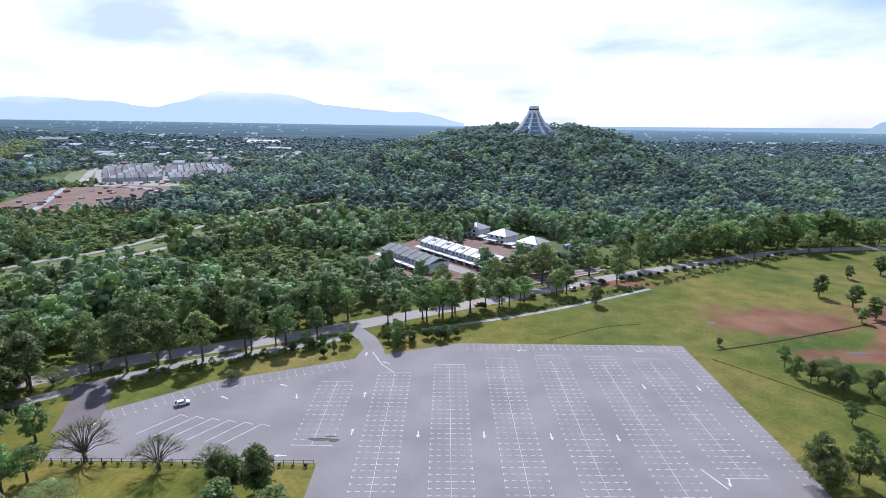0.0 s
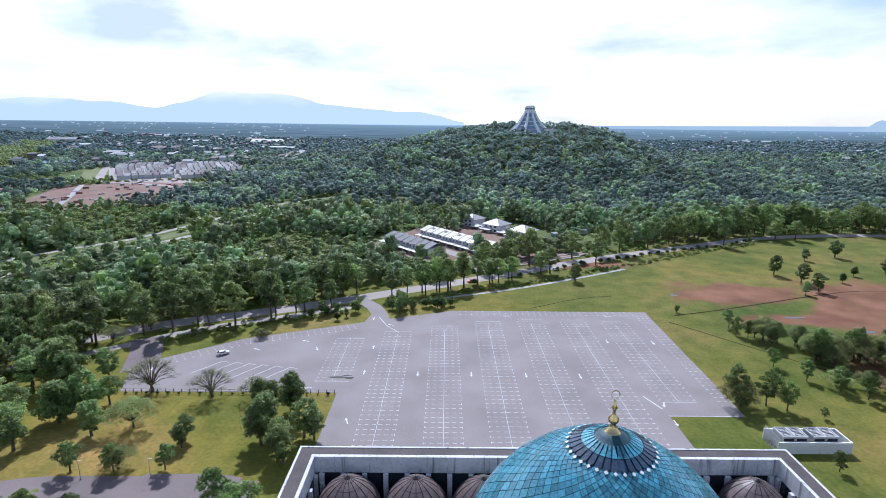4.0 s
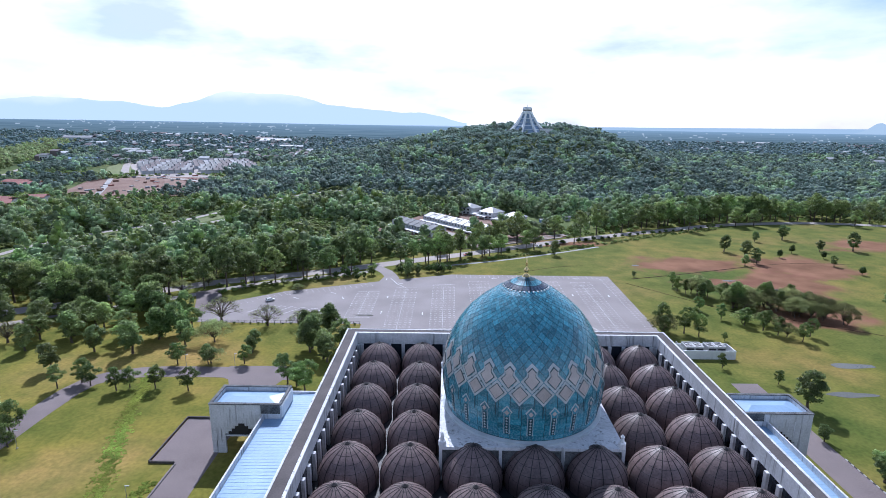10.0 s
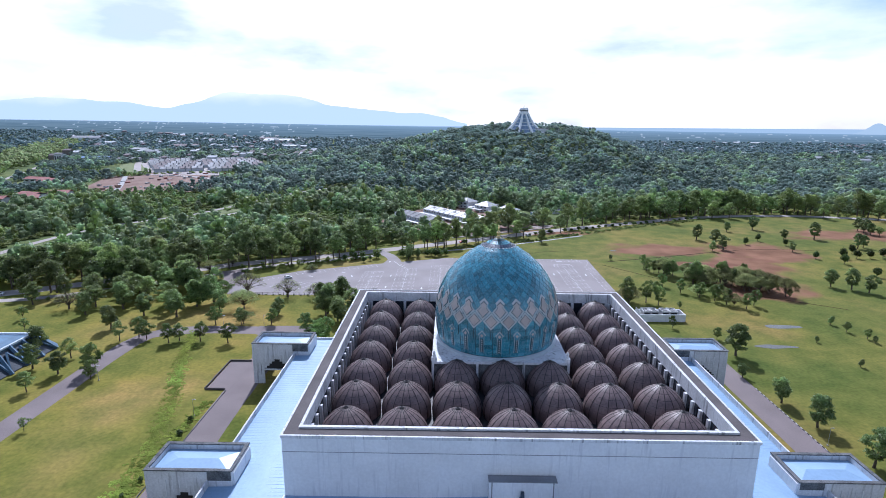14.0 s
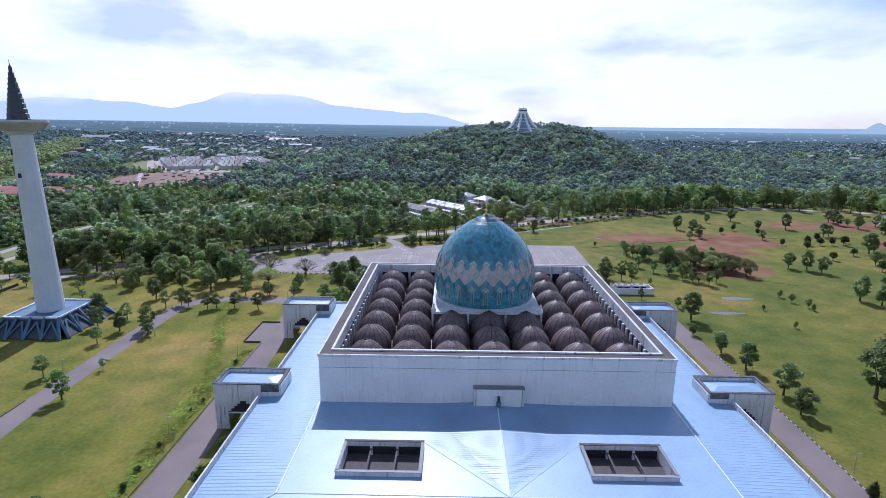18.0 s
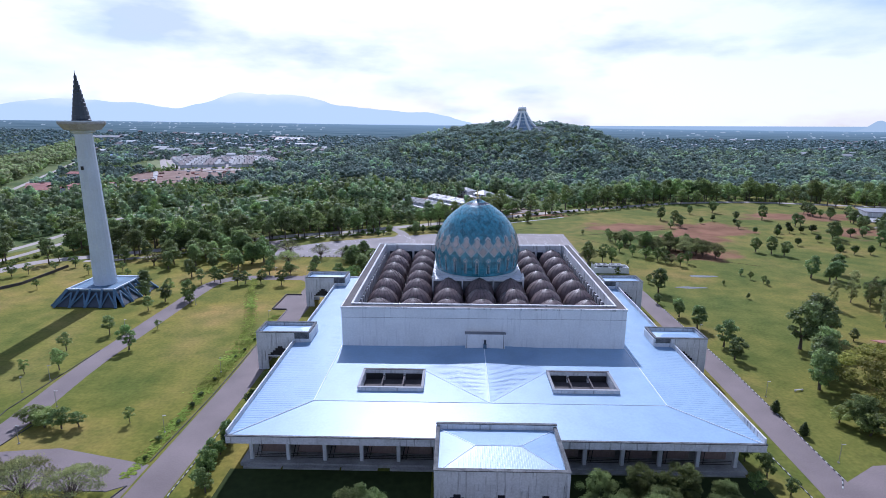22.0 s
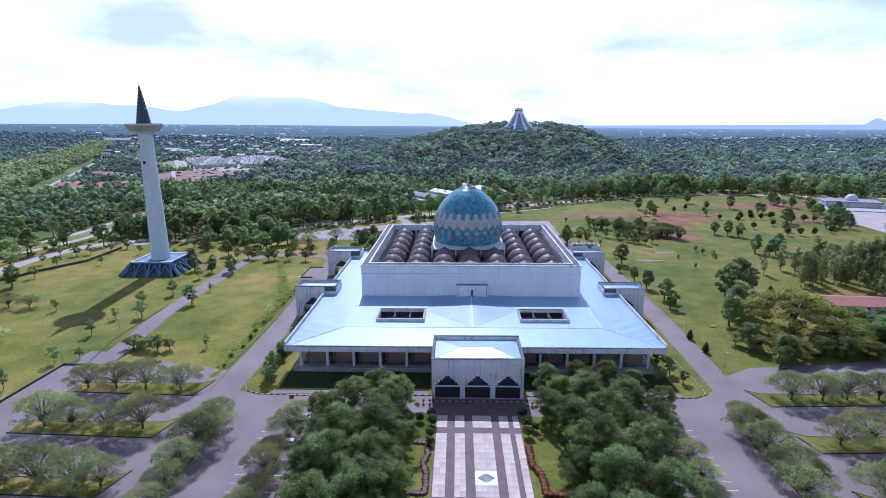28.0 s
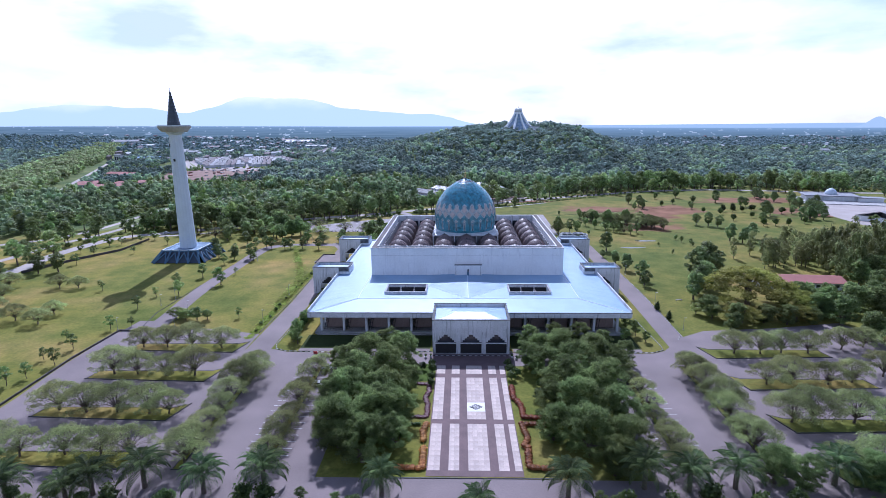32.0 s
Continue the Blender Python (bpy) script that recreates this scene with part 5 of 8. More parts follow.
for x, y, s in ((-97.4, -75.6, 1.1), (-148, -65, 1.5), (-149, -47.8, 1.2), (-126.5, -8.8, 0.9), (-144, -90, 1.4), (-146, -109, 1.4), (-143, -122, 1.5), (-145, -132, 1.3), (-147.5, -137, 1.5), (-138, -86, 1.0), (-231, 12, 1.6), (-235, 34, 1.5), (-236, 64, 1.5), (-226, 70, 1.4),
                (-150, -118, 1.1), (-155, -100, 1.0), (-182, -38, 1.2), (-170, -130, 1.3), (-160, -150, 1.4), (-213, 40, 1.2), (-205, 66, 1.3), (-190, 72, 1.3), (-180, 60, 1.2)):
    plant("young", x, y, s)
for x, y, s in ((-124, -77, 1.05), (-119, -78.5, 0.95), (-121, -75, 0.8)):
    plant("lime", x, y, s, 0.7)
for x, y, s in ((-114, -79, 1.05), (-110, -78, 0.8)):
    plant("mid", x, y, s, 0.75)
for x, y, s in ((-141, 24, 1.0), (-152, 27.5, 1.05), (-147.7, 62.9, 1.2), (-156.5, 85.8, 1.5), (-87, 82, 0.85), (-127, 94, 1.3), (-113, 84, 1.2), (-56, 84, 1.4), (-62, 95, 1.5), (-66, 80, 1.4), (-72, 98, 1.1),
                (-135, 108, 1.5), (-150, 112, 1.5), (-143, 78, 1.2), (-160, 122, 1.5), (-176, 95, 1.5), (-158, 102, 1.4), (-186, 112, 1.5), (-170, 116, 1.4), (-192, 100, 1.3),
                (-230, -4, 1.35), (-238.5, -8, 1.25), (-159.5, 40, 1.2), (-168, 78, 1.2), (-200, 90, 1.2), (-146, 122, 1.4), (-128, 116, 1.3), (-210, 100, 1.3), (-58, 72, 1.2), (-250, -20, 1.2), (-262, -30, 1.3), (-300, -40, 1.4)):
    plant("round", x, y, s)
for x, y, s in ((-121, 96, 1.6), (-69, 96, 1.15), (-63, 97, 1.3), (-66, 83, 1.6), (-53, 83, 1.1), (-160, 92, 1.6), (-173, 131, 1.9), (-196, 130, 1.9), (-185, 124, 1.7), (-128.6, 77, 1.5), (-63.7, 54.5, 1.0), (-86.4, 79, 0.75), (-60, 75, 1.2)):
    plant("round", x, y, s)
for x, y, s in ((-118, 100, 1.1), (-140, 92, 1.2), (-135, 84, 1.1), (-152, 98, 1.3), (-165, 106, 1.3), (-180, 104, 1.3), (-147, 108, 1.3), (-170, 88, 1.2)):
    plant("avenue", x, y, s * 0.8, 0.8)
for x, y, s in ((-97.4, 70, 0.9), (69.4, 101.4, 1.2), (106.8, 114, 0.9), (115.8, 112, 0.95), (116.6, 99.5, 0.9), (119, 146, 1.0), (129, 138, 1.0), (-104, 88, 1.35), (-137, 158, 1.1), (-145, 146, 1.0), (-90, 151, 0.6)):
    plant("rain", x, y, s)
for x, y, s in ((-153, 146, 1.7), (-166, 140, 1.3)):
    plant("lime", x, y, s)
for x, y, s in ((-233, -34, 1.3), (-207, -34, 1.1), (-197, -34, 1.0), (-192, -80, 1.2), (-179, -84, 1.1), (-181, -72, 1.0), (-240, -60, 1.3), (-222, -52, 1.2), (-210, -70, 1.2), (-250, -46, 1.4)):
    plant("rain", x, y, s)
for x, y, s in ((-126, 90, 1.2), (-141, 114, 1.5), (-163, 112, 1.5), (-150, 130, 1.4), (-178, 118, 1.5)):
    plant("wild", x, y, s)
for x, y, s in ((-109.6, 108, 1.35), (-89.6, 105, 1.1), (-76, 104, 0.9), (-180, 85, 1.0)):
    plant("bare", x, y, s)
# planting along the west drive
for k in range(15):
    y = -101 + k * 4.0
    plant("mid" if k % 3 == 0 else "shrub", -66.5 + random.uniform(-0.8, 0.8), y, random.uniform(0.5, 0.65) if k % 3 == 0 else random.uniform(1.2, 1.7))
for k in range(16):
    y = -92 + k * 8.2 + random.uniform(-2, 2)
    if k in (6, 12, 13) or y > 8:
        continue
    plant("shrub", -84.5 + random.uniform(-1.0, 0.6), y, random.uniform(0.5, 0.9), random.uniform(0.6, 0.9))
for x, y, s in ((-67, -84, 0.8), (-66, -97, 0.9), (-68, -90, 0.7), (-64, -103, 0.8), (-67, -75, 0.6), (-68, -66, 0.6)):
    plant("mid", x, y, s)
for x, y, s in ((64, -94, 0.8), (62, -88, 0.7), (66, -100, 0.6), (58, -100, 0.7)):
    plant("mid", x, y, s)
# east lawn
for x, y, s in ((89.5, 45, 1.45), (86, 11.7, 1.0), (88, -1.5, 1.15), (90, -19, 1.2), (88.5, -30, 1.0), (104, -51, 1.55), (110, -42, 1.6), (116, -36, 1.7), (126, -16, 2.2), (117, -20, 2.1), (133, -8, 1.6), (142, -12, 0.6), (83, 28, 0.6)):
    plant("round", x, y, s)
for x, y, s in ((124, -59, 1.75), (111, -80, 0.75), (141, -66, 0.95), (134, -78, 0.7)):
    plant("umbrella", x, y, s)
for x, y, s in ((101, -76, 0.62), (97, -70, 0.45)):
    plant("lime", x, y, s * 1.9, 0.85)
for x, y, s in ((120, -80, 0.6), (128, -82, 0.62), (146, -74, 0.75), (152, -66, 0.8), (148, -56, 0.75), (138, -82, 0.5)):
    plant("big", x, y, s)
for x, y, s in ((102, -72, 0.9), (108, -82, 0.9), (104, -88, 0.7), (150, -58, 1.0), (160, -56, 0.9), (169, -58, 1.0), (176, -60, 1.1), (149, -72, 1.2), (149, -82, 1.2), (161, -70, 1.3), (172, -70, 1.2), (185, -62, 1.2), (190, -45, 1.2), (200, -56, 1.3), (168, -92, 1.2), (185, -84, 1.3), (150, -98, 1.1), (205, -75, 1.3), (194, -28, 1.2), (208, -20, 1.3)):
    plant("wild", x, y, s)
for k in range(95):
    a = random.uniform(0, 1)
    plant("pine", 170 + 100 * a + random.uniform(-14, 14), 10 + 50 * a * random.random() + random.uniform(-8, 22), random.uniform(0.85, 1.35))
for x, y, s in ((98, 164, 0.9), (70, 105, 1.35), (77.5, 102, 1.25), (82, 99, 1.0), (90, 95, 0.4), (86, 112, 0.9), (106, 111, 0.9), (111, 106, 0.9), (120, 95, 0.9), (114, 101, 0.9), (100, 118, 0.8), (95, 128, 0.8), (68, 98, 1.0), (116, 112, 0.8), (126, 100, 0.9), (109, 116, 0.7), (146, 69, 0.5), (149, 62, 0.5), (77.4, 71, 0.6), (90, 60, 0.6)):
    plant("mid", x, y, s, 1.15)
for k in range(48):
    a = random.uniform(0, 1)
    plant("rain" if k % 3 else "mid", 98 + 50 * a + random.uniform(-7, 7), 150 - 30 * a + random.uniform(-10, 10), random.uniform(0.75, 1.25), 1.3)
for x, y, s in ((163, 243, 1.3), (168, 227, 1.3), (158, 208, 0.8), (50, 229, 1.1), (167, 212, 1.2), (224, 282, 1.35), (200, 274, 0.9), (250, 248, 1.45), (260, 219, 1.2), (266, 222, 1.0), (255, 168, 1.6), (262, 173, 1.2), (182, 131, 1.1), (189, 126, 1.3), (194, 121, 1.15), (185, 66, 1.3), (180, 73, 1.4), (199, 80, 1.3), (191, 70, 1.2), (181, 34, 1.3), (188, 36, 1.2),
                (275, 151, 1.3), (286, 157, 1.2), (292, 150, 1.1), (284, 180, 1.0), (300, 170, 1.1), (227, 246, 0.9), (238, 140, 1.0), (150, 113, 0.5), (145, 77, 0.45), (300, 205, 1.2), (84, 182, 0.4), (210, 208, 0.8), (312, 215, 1.1), (320, 100, 1.3), (300, 90, 1.3), (280, 80, 1.3), (340, 90, 1.3), (310, 120, 1.2), (128, 37, 0.35), (149, 58, 0.35), (127, 58, 0.3), (330, 262, 1.2), (306, 282, 1.3), (360, 320, 1.4), (400, 340, 1.5), (430, 330, 1.5), (445, 290, 1.4)):
    plant("round", x, y, s)
for x, y in ((231, 192), (239.5, 192), (248, 192), (256, 192), (276, 180), (231, 126), (240, 126), (250, 126), (241, 162), (246, 205), (222, 178), (262, 200), (268, 135), (216, 226), (205, 240), (190, 228), (220, 150), (213, 190)):
    plant("shrub", x, y, random.uniform(1.6, 2.4), 1.3)

for k in range(26):
    a = k / 26
    plant("round" if k % 3 else "mid", 286 + 34 * math.sin(2.6 * a) + random.uniform(-9, 9), 150 + 125 * a + random.uniform(-5, 5), random.uniform(0.7, 1.35))
# clipped cones on the east lawn
cone = thing("topiary_cone", "dark green clipped conical bush on the lawn", "bush", 82.6, -64.8, group="clipped bushes")
rng = np.random.default_rng(5)
shape = [((0, 0, 0.8), (1.25, 1.25, 0.8)), ((0, 0, 1.7), (1.15, 1.15, 0.9)), ((0, 0, 2.6), (0.85, 0.85, 0.8)), ((0, 0, 3.3), (0.45, 0.45, 0.7))]
part("foliage", faces_mesh("foliage", np.concatenate([blob_core(shape, 0.9), leaf_quads(rng, shape, 900, 0.16)]), 4, HEDGE), None, cone)
copy_thing(cone, pose(83.3, -76.5, 0, 0, 0, 40))

# dense trees where the car park lane joins the main road
for x, y, s, k in ((-38, 184, 0.62, "big"), (-19, 187, 0.55, "mid"), (-23, 186, 0.6, "mid"), (-58, 180, 0.8, "lime"), (-72, 176, 0.9, "mid"), (-66, 178, 0.7, "mid"), (-44, 200, 0.95, "tall"), (-37, 204, 1.0, "tall"), (-30, 207.7, 1.05, "tall"), (-23, 211.5, 1.0, "tall"), (-16, 215.4, 1.05, "tall"), (-9, 219.3, 1.0, "tall"), (-2, 223, 0.95, "tall"), (-70, 185.5, 0.95, "tall"), (-84, 178.5, 0.9, "avenue"), (-62, 207, 1.1, "avenue"), (6, 227.4, 0.9, "tall"), (15, 232.4, 0.85, "tall")):
    plant(k, x, y, s)
# scattered trees between the western roads
for x, y, s, k in ((-272, 62, 1.1, "avenue"), (-268, 20, 0.8, "avenue"), (-272, 90, 1.2, "round"), (-300, 50, 0.9, "mid"), (-305, 70, 1.0, "mid"), (-318, 90, 1.1, "avenue"), (-330, 60, 1.0, "avenue"), (-300, 30, 0.9, "young"), (-312, 20, 1.0, "mid"), (-270, 40, 1.3, "young"), (-248, 40, 1.5, "young"),
                (-246, 12, 1.4, "young"), (-242, 60, 0.9, "mid"), (-330, 110, 1.2, "avenue"), (-262, 110, 1.2, "round"), (-250, 118, 1.4, "wild"), (-236, 124, 1.4, "wild"), (-300, 118, 1.1, "avenue"), (-340, 30, 1.1, "mid"), (-222, 80, 0.9, "mid"), (-292, 0, 0.9, "rain"), (-310, -10, 1.0, "mid"), (-276, -14, 1.1, "young")):
    plant(k, x, y, s)
# tall trees along the main road
line = smooth_line(MAIN, 6.5)
for k, p in enumerate(line):
    d = (line[min(k + 1, len(line) - 1)] - line[max(k - 1, 0)]).normalized()
    side = Vector((-d.y, d.x))
    if p.y < -30 or p.x > 430:
        continue
    west = p.x < -62
    for s, chance in ((-9.5, (0.25 if p.x < -225 else 0.7) if west else (0.8 if -36 < p.x < 14 else 0.15)), (8.5, (0.3 if p.x < -225 else 0.85) if west else (0.15 if p.x < 14 else 0.6)), (14.5, (0.15 if p.x < -225 else 0.9) if west else (0.05 if p.x < 90 else 0.5))):
        if random.random() > chance:
            if s < 0 and -36 < p.x < 200:
                q = p + side * (-7.5 + random.uniform(-1.5, 1.0))
                plant("shrub", q.x, q.y, random.uniform(1.0, 2.0), 0.8)
            continue
        q = p + side * (s + random.uniform(-1.8, 1.8)) + d * random.uniform(-2.5, 2.5)
        if not (-70 < q.x < -38 and s < 0):
            plant("avenue" if random.random() < (0.45 if west else 0.8) else "tall", q.x, q.y, random.uniform(1.0, 1.4) if west else (random.uniform(0.95, 1.3) if s < 0 else random.uniform(1.1, 1.6)), random.uniform(0.9, 1.15))
for x, y, s in ((-58, 190, 0.55), (-33, 186, 0.7), (-25, 189, 0.55), (-20, 190, 0.6), (-70, 176, 0.5), (-85, 168, 0.5), (-100, 160, 0.5), (50, 236, 0.7)):
    plant("mid", x, y, s)

# ---- woods: too many to count ----
def wood(name, label, spots, mat, seed, leaves, size, blobs_n=8, spread=2.9, low=1.0, high=7.9, r0=1.3, r1=2.6, flat=0.8, core=0.7):
    rng = np.random.default_rng(seed)
    forms = []
    for _ in range(9):
        blobs = crown_blobs(rng, blobs_n, spread * rng.uniform(0.8, 1.2), low, high, r0, r1, flat)
        forms.append(np.concatenate([blob_core(blobs, core, 5), leaf_quads(rng, blobs, leaves, size, 0.42)]))
    out = []
    for x, y, s, tall in spots:
        f = forms[rng.integers(9)]
        a = rng.uniform(0, 6.28)
        c, d = math.cos(a) * s, math.sin(a) * s
        turn = np.array([[c, d, 0], [-d, c, 0], [0, 0, s * tall]])
        out.append(f @ turn + (x, y, height(x, y)))
    ob = part(name, faces_mesh(name, np.concatenate(out), 4, mat), None)
    return tagged(ob, label, "woods", kind="stuff")


# clearings, low scrub and the belt of wide crowns: centre and half-widths
CLEAR = [(118, 848, 42, 36), (-34, 312, 40, 46), (-398, 585, 88, 112), (-468, 820, 150, 128), (24, 338, 36, 56), (-660, 940, 50, 40), (392, 555, 60, 24), (-455, 378, 62, 70), (-290, 70, 52, 78), (-535, 545, 50, 50), (-60, 500, 60, 10), (75, 508, 40, 9), (75, 330, 22, 20)]
LOW = [(-120, 290, 62, 52), (-345, 425, 90, 50), (-400, 440, 90, 60), (-90, 250, 30, 22), (20, 252, 60, 22), (-500, 690, 170, 60), (-285, 350, 60, 40), (-60, 440, 90, 30)]
TRACKS = [[(-385, -10), (-345, 42), (-323, 64), (-299, 88), (-290, 130), (-292, 200), (-286, 255), (-264, 296), (-240, 328), (-218, 395), (-200, 455), (-168, 505), (-120, 538)], [(-300, -120), (-290, -30), (-284.5, 27), (-282, 68), (-274, 101), (-271, 146), (-265, 205), (-248, 258), (-228, 292), (-204, 340), (-178, 405), (-130, 496)]]
STRIP = [(-292, 110), (-282, 146), (-280, 205), (-268, 258), (-246, 294), (-222, 335), (-198, 400), (-180, 445), (-150, 500)]
track_pts = [q for t_ in TRACKS + [STRIP] for q in smooth_line(t_, 8)]


def above_road(x, y):
    """How far a place lies beyond the main road."""
    best = min(range(len(line)), key=lambda k: (line[k].x - x) ** 2 + (line[k].y - y) ** 2)
    p, q = line[max(best - 1, 0)], line[min(best + 1, len(line) - 1)]
    d = (q - p).normalized()
    return (x - line[best].x) * -d.y + (y - line[best].y) * d.x


def inside(zones, x, y):
    return any(((x - a) / c) ** 2 + ((y - b) / d) ** 2 < 1 for a, b, c, d in zones)


BELT = [Vector((-462, 265)), Vector((-1149, 1578))]


def belt_side(x, y):
    """How far a place lies west of the track along the planted belt."""
    d = (BELT[1] - BELT[0]).normalized()
    return d.cross(Vector((x, y)) - BELT[0])


# big bushes where the lane meets the car park
for x, y, s in ((-38.5, 178, 0.95), (-33, 182, 0.6), (-61, 174, 0.4), (-57, 180, 0.45), (-66, 178, 0.45)):
    plant("round", x, y, s)
for x, y, s in ((-22, 185, 2.4), (-27, 187, 2.0), (-16, 189, 1.8), (-42, 184, 2.0), (-70, 176, 1.8), (-76, 173, 1.6), (-64, 170, 1.5)):
    plant("shrub", x, y, s)
rng = random.Random(3)
near, far, wide, scrub, pale, crest, slope = [], [], [], [], [], [], []
for k in range(150):
    q = line[rng.randrange(len(line))]
    if -165 < q.x < -45:
        scrub.append((q.x + rng.uniform(1, 5), q.y - rng.uniform(5.5, 8.5), rng.uniform(0.22, 0.45), rng.uniform(0.5, 0.8)))
for p in walk_line([(-126, 148), (-109, 159), (-80, 172), (-62, 181)], 2.2) + walk_line([(-200, 96), (-165, 118), (-138, 138)], 2.6):
    for _ in range(2):
        scrub.append((p[0] + rng.uniform(-2, 2), p[1] + rng.uniform(-2.2, 2.2), rng.uniform(0.18, 0.42), rng.uniform(0.5, 0.9)))
for p in walk_line([(-24, 203), (14, 219), (49, 238), (100, 268), (150, 298), (196, 320)], 2.0):
    for _ in range(2):
        scrub.append((p[0] + rng.uniform(-3, 3), p[1] + rng.uniform(-3.4, 2.6), rng.uniform(0.16, 0.4), rng.uniform(0.5, 0.9)))
y = 60.0
while y < 1230:
    gap = 6.6 + max(0, y - 330) * 0.0066
    x = -1.05 * (y + 290) * 0.84
    while x < 1.05 * (y + 290) * 0.84:
        px, py = x + rng.uniform(-0.5, 0.5) * gap, y + rng.uniform(-0.5, 0.5) * gap
        x += gap
        beyond = above_road(px, py) if py < 700 else 100
        if beyond < 19 or inside(CLEAR, px, py):
            if 7 < beyond < 19 and not (-38 < px < 70) and rng.random() < 0.8:
                for _ in range(2):
                    scrub.append((px + rng.uniform(-3, 3), py + rng.uniform(-2, 2), rng.uniform(0.3, 0.65), rng.uniform(0.5, 0.9)))
            continue
        near_track = min((px - q.x) ** 2 + (py + 5 - q.y) ** 2 for q in track_pts) if py < 560 else 1e6
        if near_track < 55:
            continue
        lump = noise.noise(Vector((px * 0.016, py * 0.016, 3.0)))
        glade = noise.noise(Vector((px * 0.028, py * 0.028, 9.0)))
        size = rng.choice((rng.uniform(0.4, 0.75), rng.uniform(0.6, 1.05), rng.uniform(0.9, 1.5))) * (1 + 0.6 * lump) * 1.15 * (1 + max(0, py - 330) * 0.0003)
        tall = rng.uniform(0.75, 1.3)
        low = inside(LOW, px, py) or (near_track < 260 and rng.random() < 0.75) or (py < 420 and glade > 0.36)
        if low:
            for _ in range(2):
                scrub.append((px + rng.uniform(-3, 3), py + rng.uniform(-3, 3), rng.uniform(0.4, 1.05), rng.uniform(0.45, 0.8)))
            if rng.random() < 0.14:
                near.append((px, py, rng.uniform(0.5, 0.85), 1.2))
            continue
        if -26 < belt_side(px, py) < 112 and py > 290:
            continue
        if py < 420:
            if px < 40 and beyond < 120 and rng.random() < 0.17:
                wide.append((px, py, rng.uniform(0.75, 1.2), rng.uniform(0.8, 1.05)))
            elif rng.random() < 0.22 and px < 0:
                pale.append((px, py, size, tall))
            else:
                near.append((px, py, min(size, 1.5), tall))
        else:
            if py > 640 and rng.random() < (0.4 if height(px, py) > 40 else 0.1):
                crest.append((px, py, rng.uniform(0.8, 1.5), rng.uniform(0.9, 1.35)))
                continue
            (slope if glade + 0.5 * lump > 0.12 and rng.random() < 0.75 else far).append((px, py, rng.choice((rng.uniform(0.55, 0.85), rng.uniform(0.8, 1.2), rng.uniform(1.0, 1.45))) * (1 + 0.4 * lump) * (1 + max(0, py - 330) * 0.0003), rng.uniform(0.75, 1.05)))
    y += gap * 0.92
wood("woods", "dense green wild woods beyond the road", near, TREE_FAR_HAZE, 11, 150, 0.48, core=0.8)
wood("pale_woods", "fresh green trees among the wild woods", pale, TREE_ROAD, 14, 170, 0.50)
wood("canopy_woods", "wide umbrella crowns above the wild woods", wide, TREE_MID, 15, 420, 0.52, 16, 6.4, 4.6, 8.2, 1.5, 2.5, 0.5, 0.6)
wood("scrub", "low fresh green scrub and creepers", scrub, SCRUB, 16, 110, 0.5, 6, 2.8, 0.4, 3.4, 1.3, 2.4, 0.75)
lush = []
for p in walk_line([(-114, 62), (-110, 48), (-103, 27), (-95, 6), (-88, -18), (-86.5, -60)], 0.55):
    for _ in range(6):
        lush.append((p[0] + rng.gauss(0, 1.3), p[1] + rng.uniform(-0.6, 0.6), rng.uniform(0.1, 0.2), rng.uniform(0.12, 0.22)))
for p in walk_line([(-85.2, 8), (-84.9, -40), (-84.7, -98)], 0.5):
    for _ in range(3):
        lush.append((p[0] + rng.gauss(0, 0.9), p[1] + rng.uniform(-0.6, 0.6), rng.uniform(0.1, 0.24), rng.uniform(0.2, 0.5)))
wood("lush_grass", "strip of fresh tall grass across the lawn", lush, LUSH, 31, 26, 0.9, 3, 2.8, 0.2, 2.4, 1.6, 2.6, 0.5, 0.8)
wood("hill_woods", "dense woods on the hill and far plain", far, TREE_HILL_HAZE, 12, 70, 0.62, 5, 2.7, 1.0, 7.6, 1.5, 2.8, core=0.85)

wood("crest_woods", "wide flat crowns standing out of the hill woods", crest, TREE_HILL_HAZE, 19, 200, 0.55, 10, 6.0, 5.0, 8.4, 1.5, 2.5, 0.5, 0.7)

wood("slope_woods", "paler fresh green trees on the hill", slope, TREE_SLOPE_HAZE, 20, 70, 0.62, 5, 2.7, 1.0, 7.6, 1.5, 2.8, core=0.85)

belt = []
for k in range(1050):
    q = BELT[0].lerp(BELT[1], 0.02 + 0.98 * rng.random() ** 1.2)
    d = (BELT[1] - BELT[0]).normalized()
    w = rng.uniform(10, 108)
    belt.append((q.x - d.y * w, q.y + d.x * w, rng.uniform(1.4, 1.9), rng.uniform(0.9, 1.0)))
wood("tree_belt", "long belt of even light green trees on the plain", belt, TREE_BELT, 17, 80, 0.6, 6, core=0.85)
grove = []
for k in range(190):
    a, b = rng.random(), rng.random()
    grove.append((180 + 110 * a + 22 * b, -30 + 62 * a + 58 * b * (1 - 0.4 * a), rng.uniform(0.8, 1.5), rng.uniform(1.3, 1.9)))
wood("casuarina_grove", "dense grey green feathery grove beside the lawns", grove, TREE_GREY, 18, 210, 0.3, 9, 2.0, 1.0, 8.0, 0.8, 1.6, 1.1, 0.55)

far_spots = []
y = 1230.0
while y < 1960:
    x = -0.95 * (y + 290)
    while x < 0.95 * (y + 290):
        far_spots.append((x + rng.uniform(-12, 12), y + rng.uniform(-10, 10), rng.uniform(1.4, 2.6), rng.uniform(0.5, 0.8)))
        x += 24
    y += 21
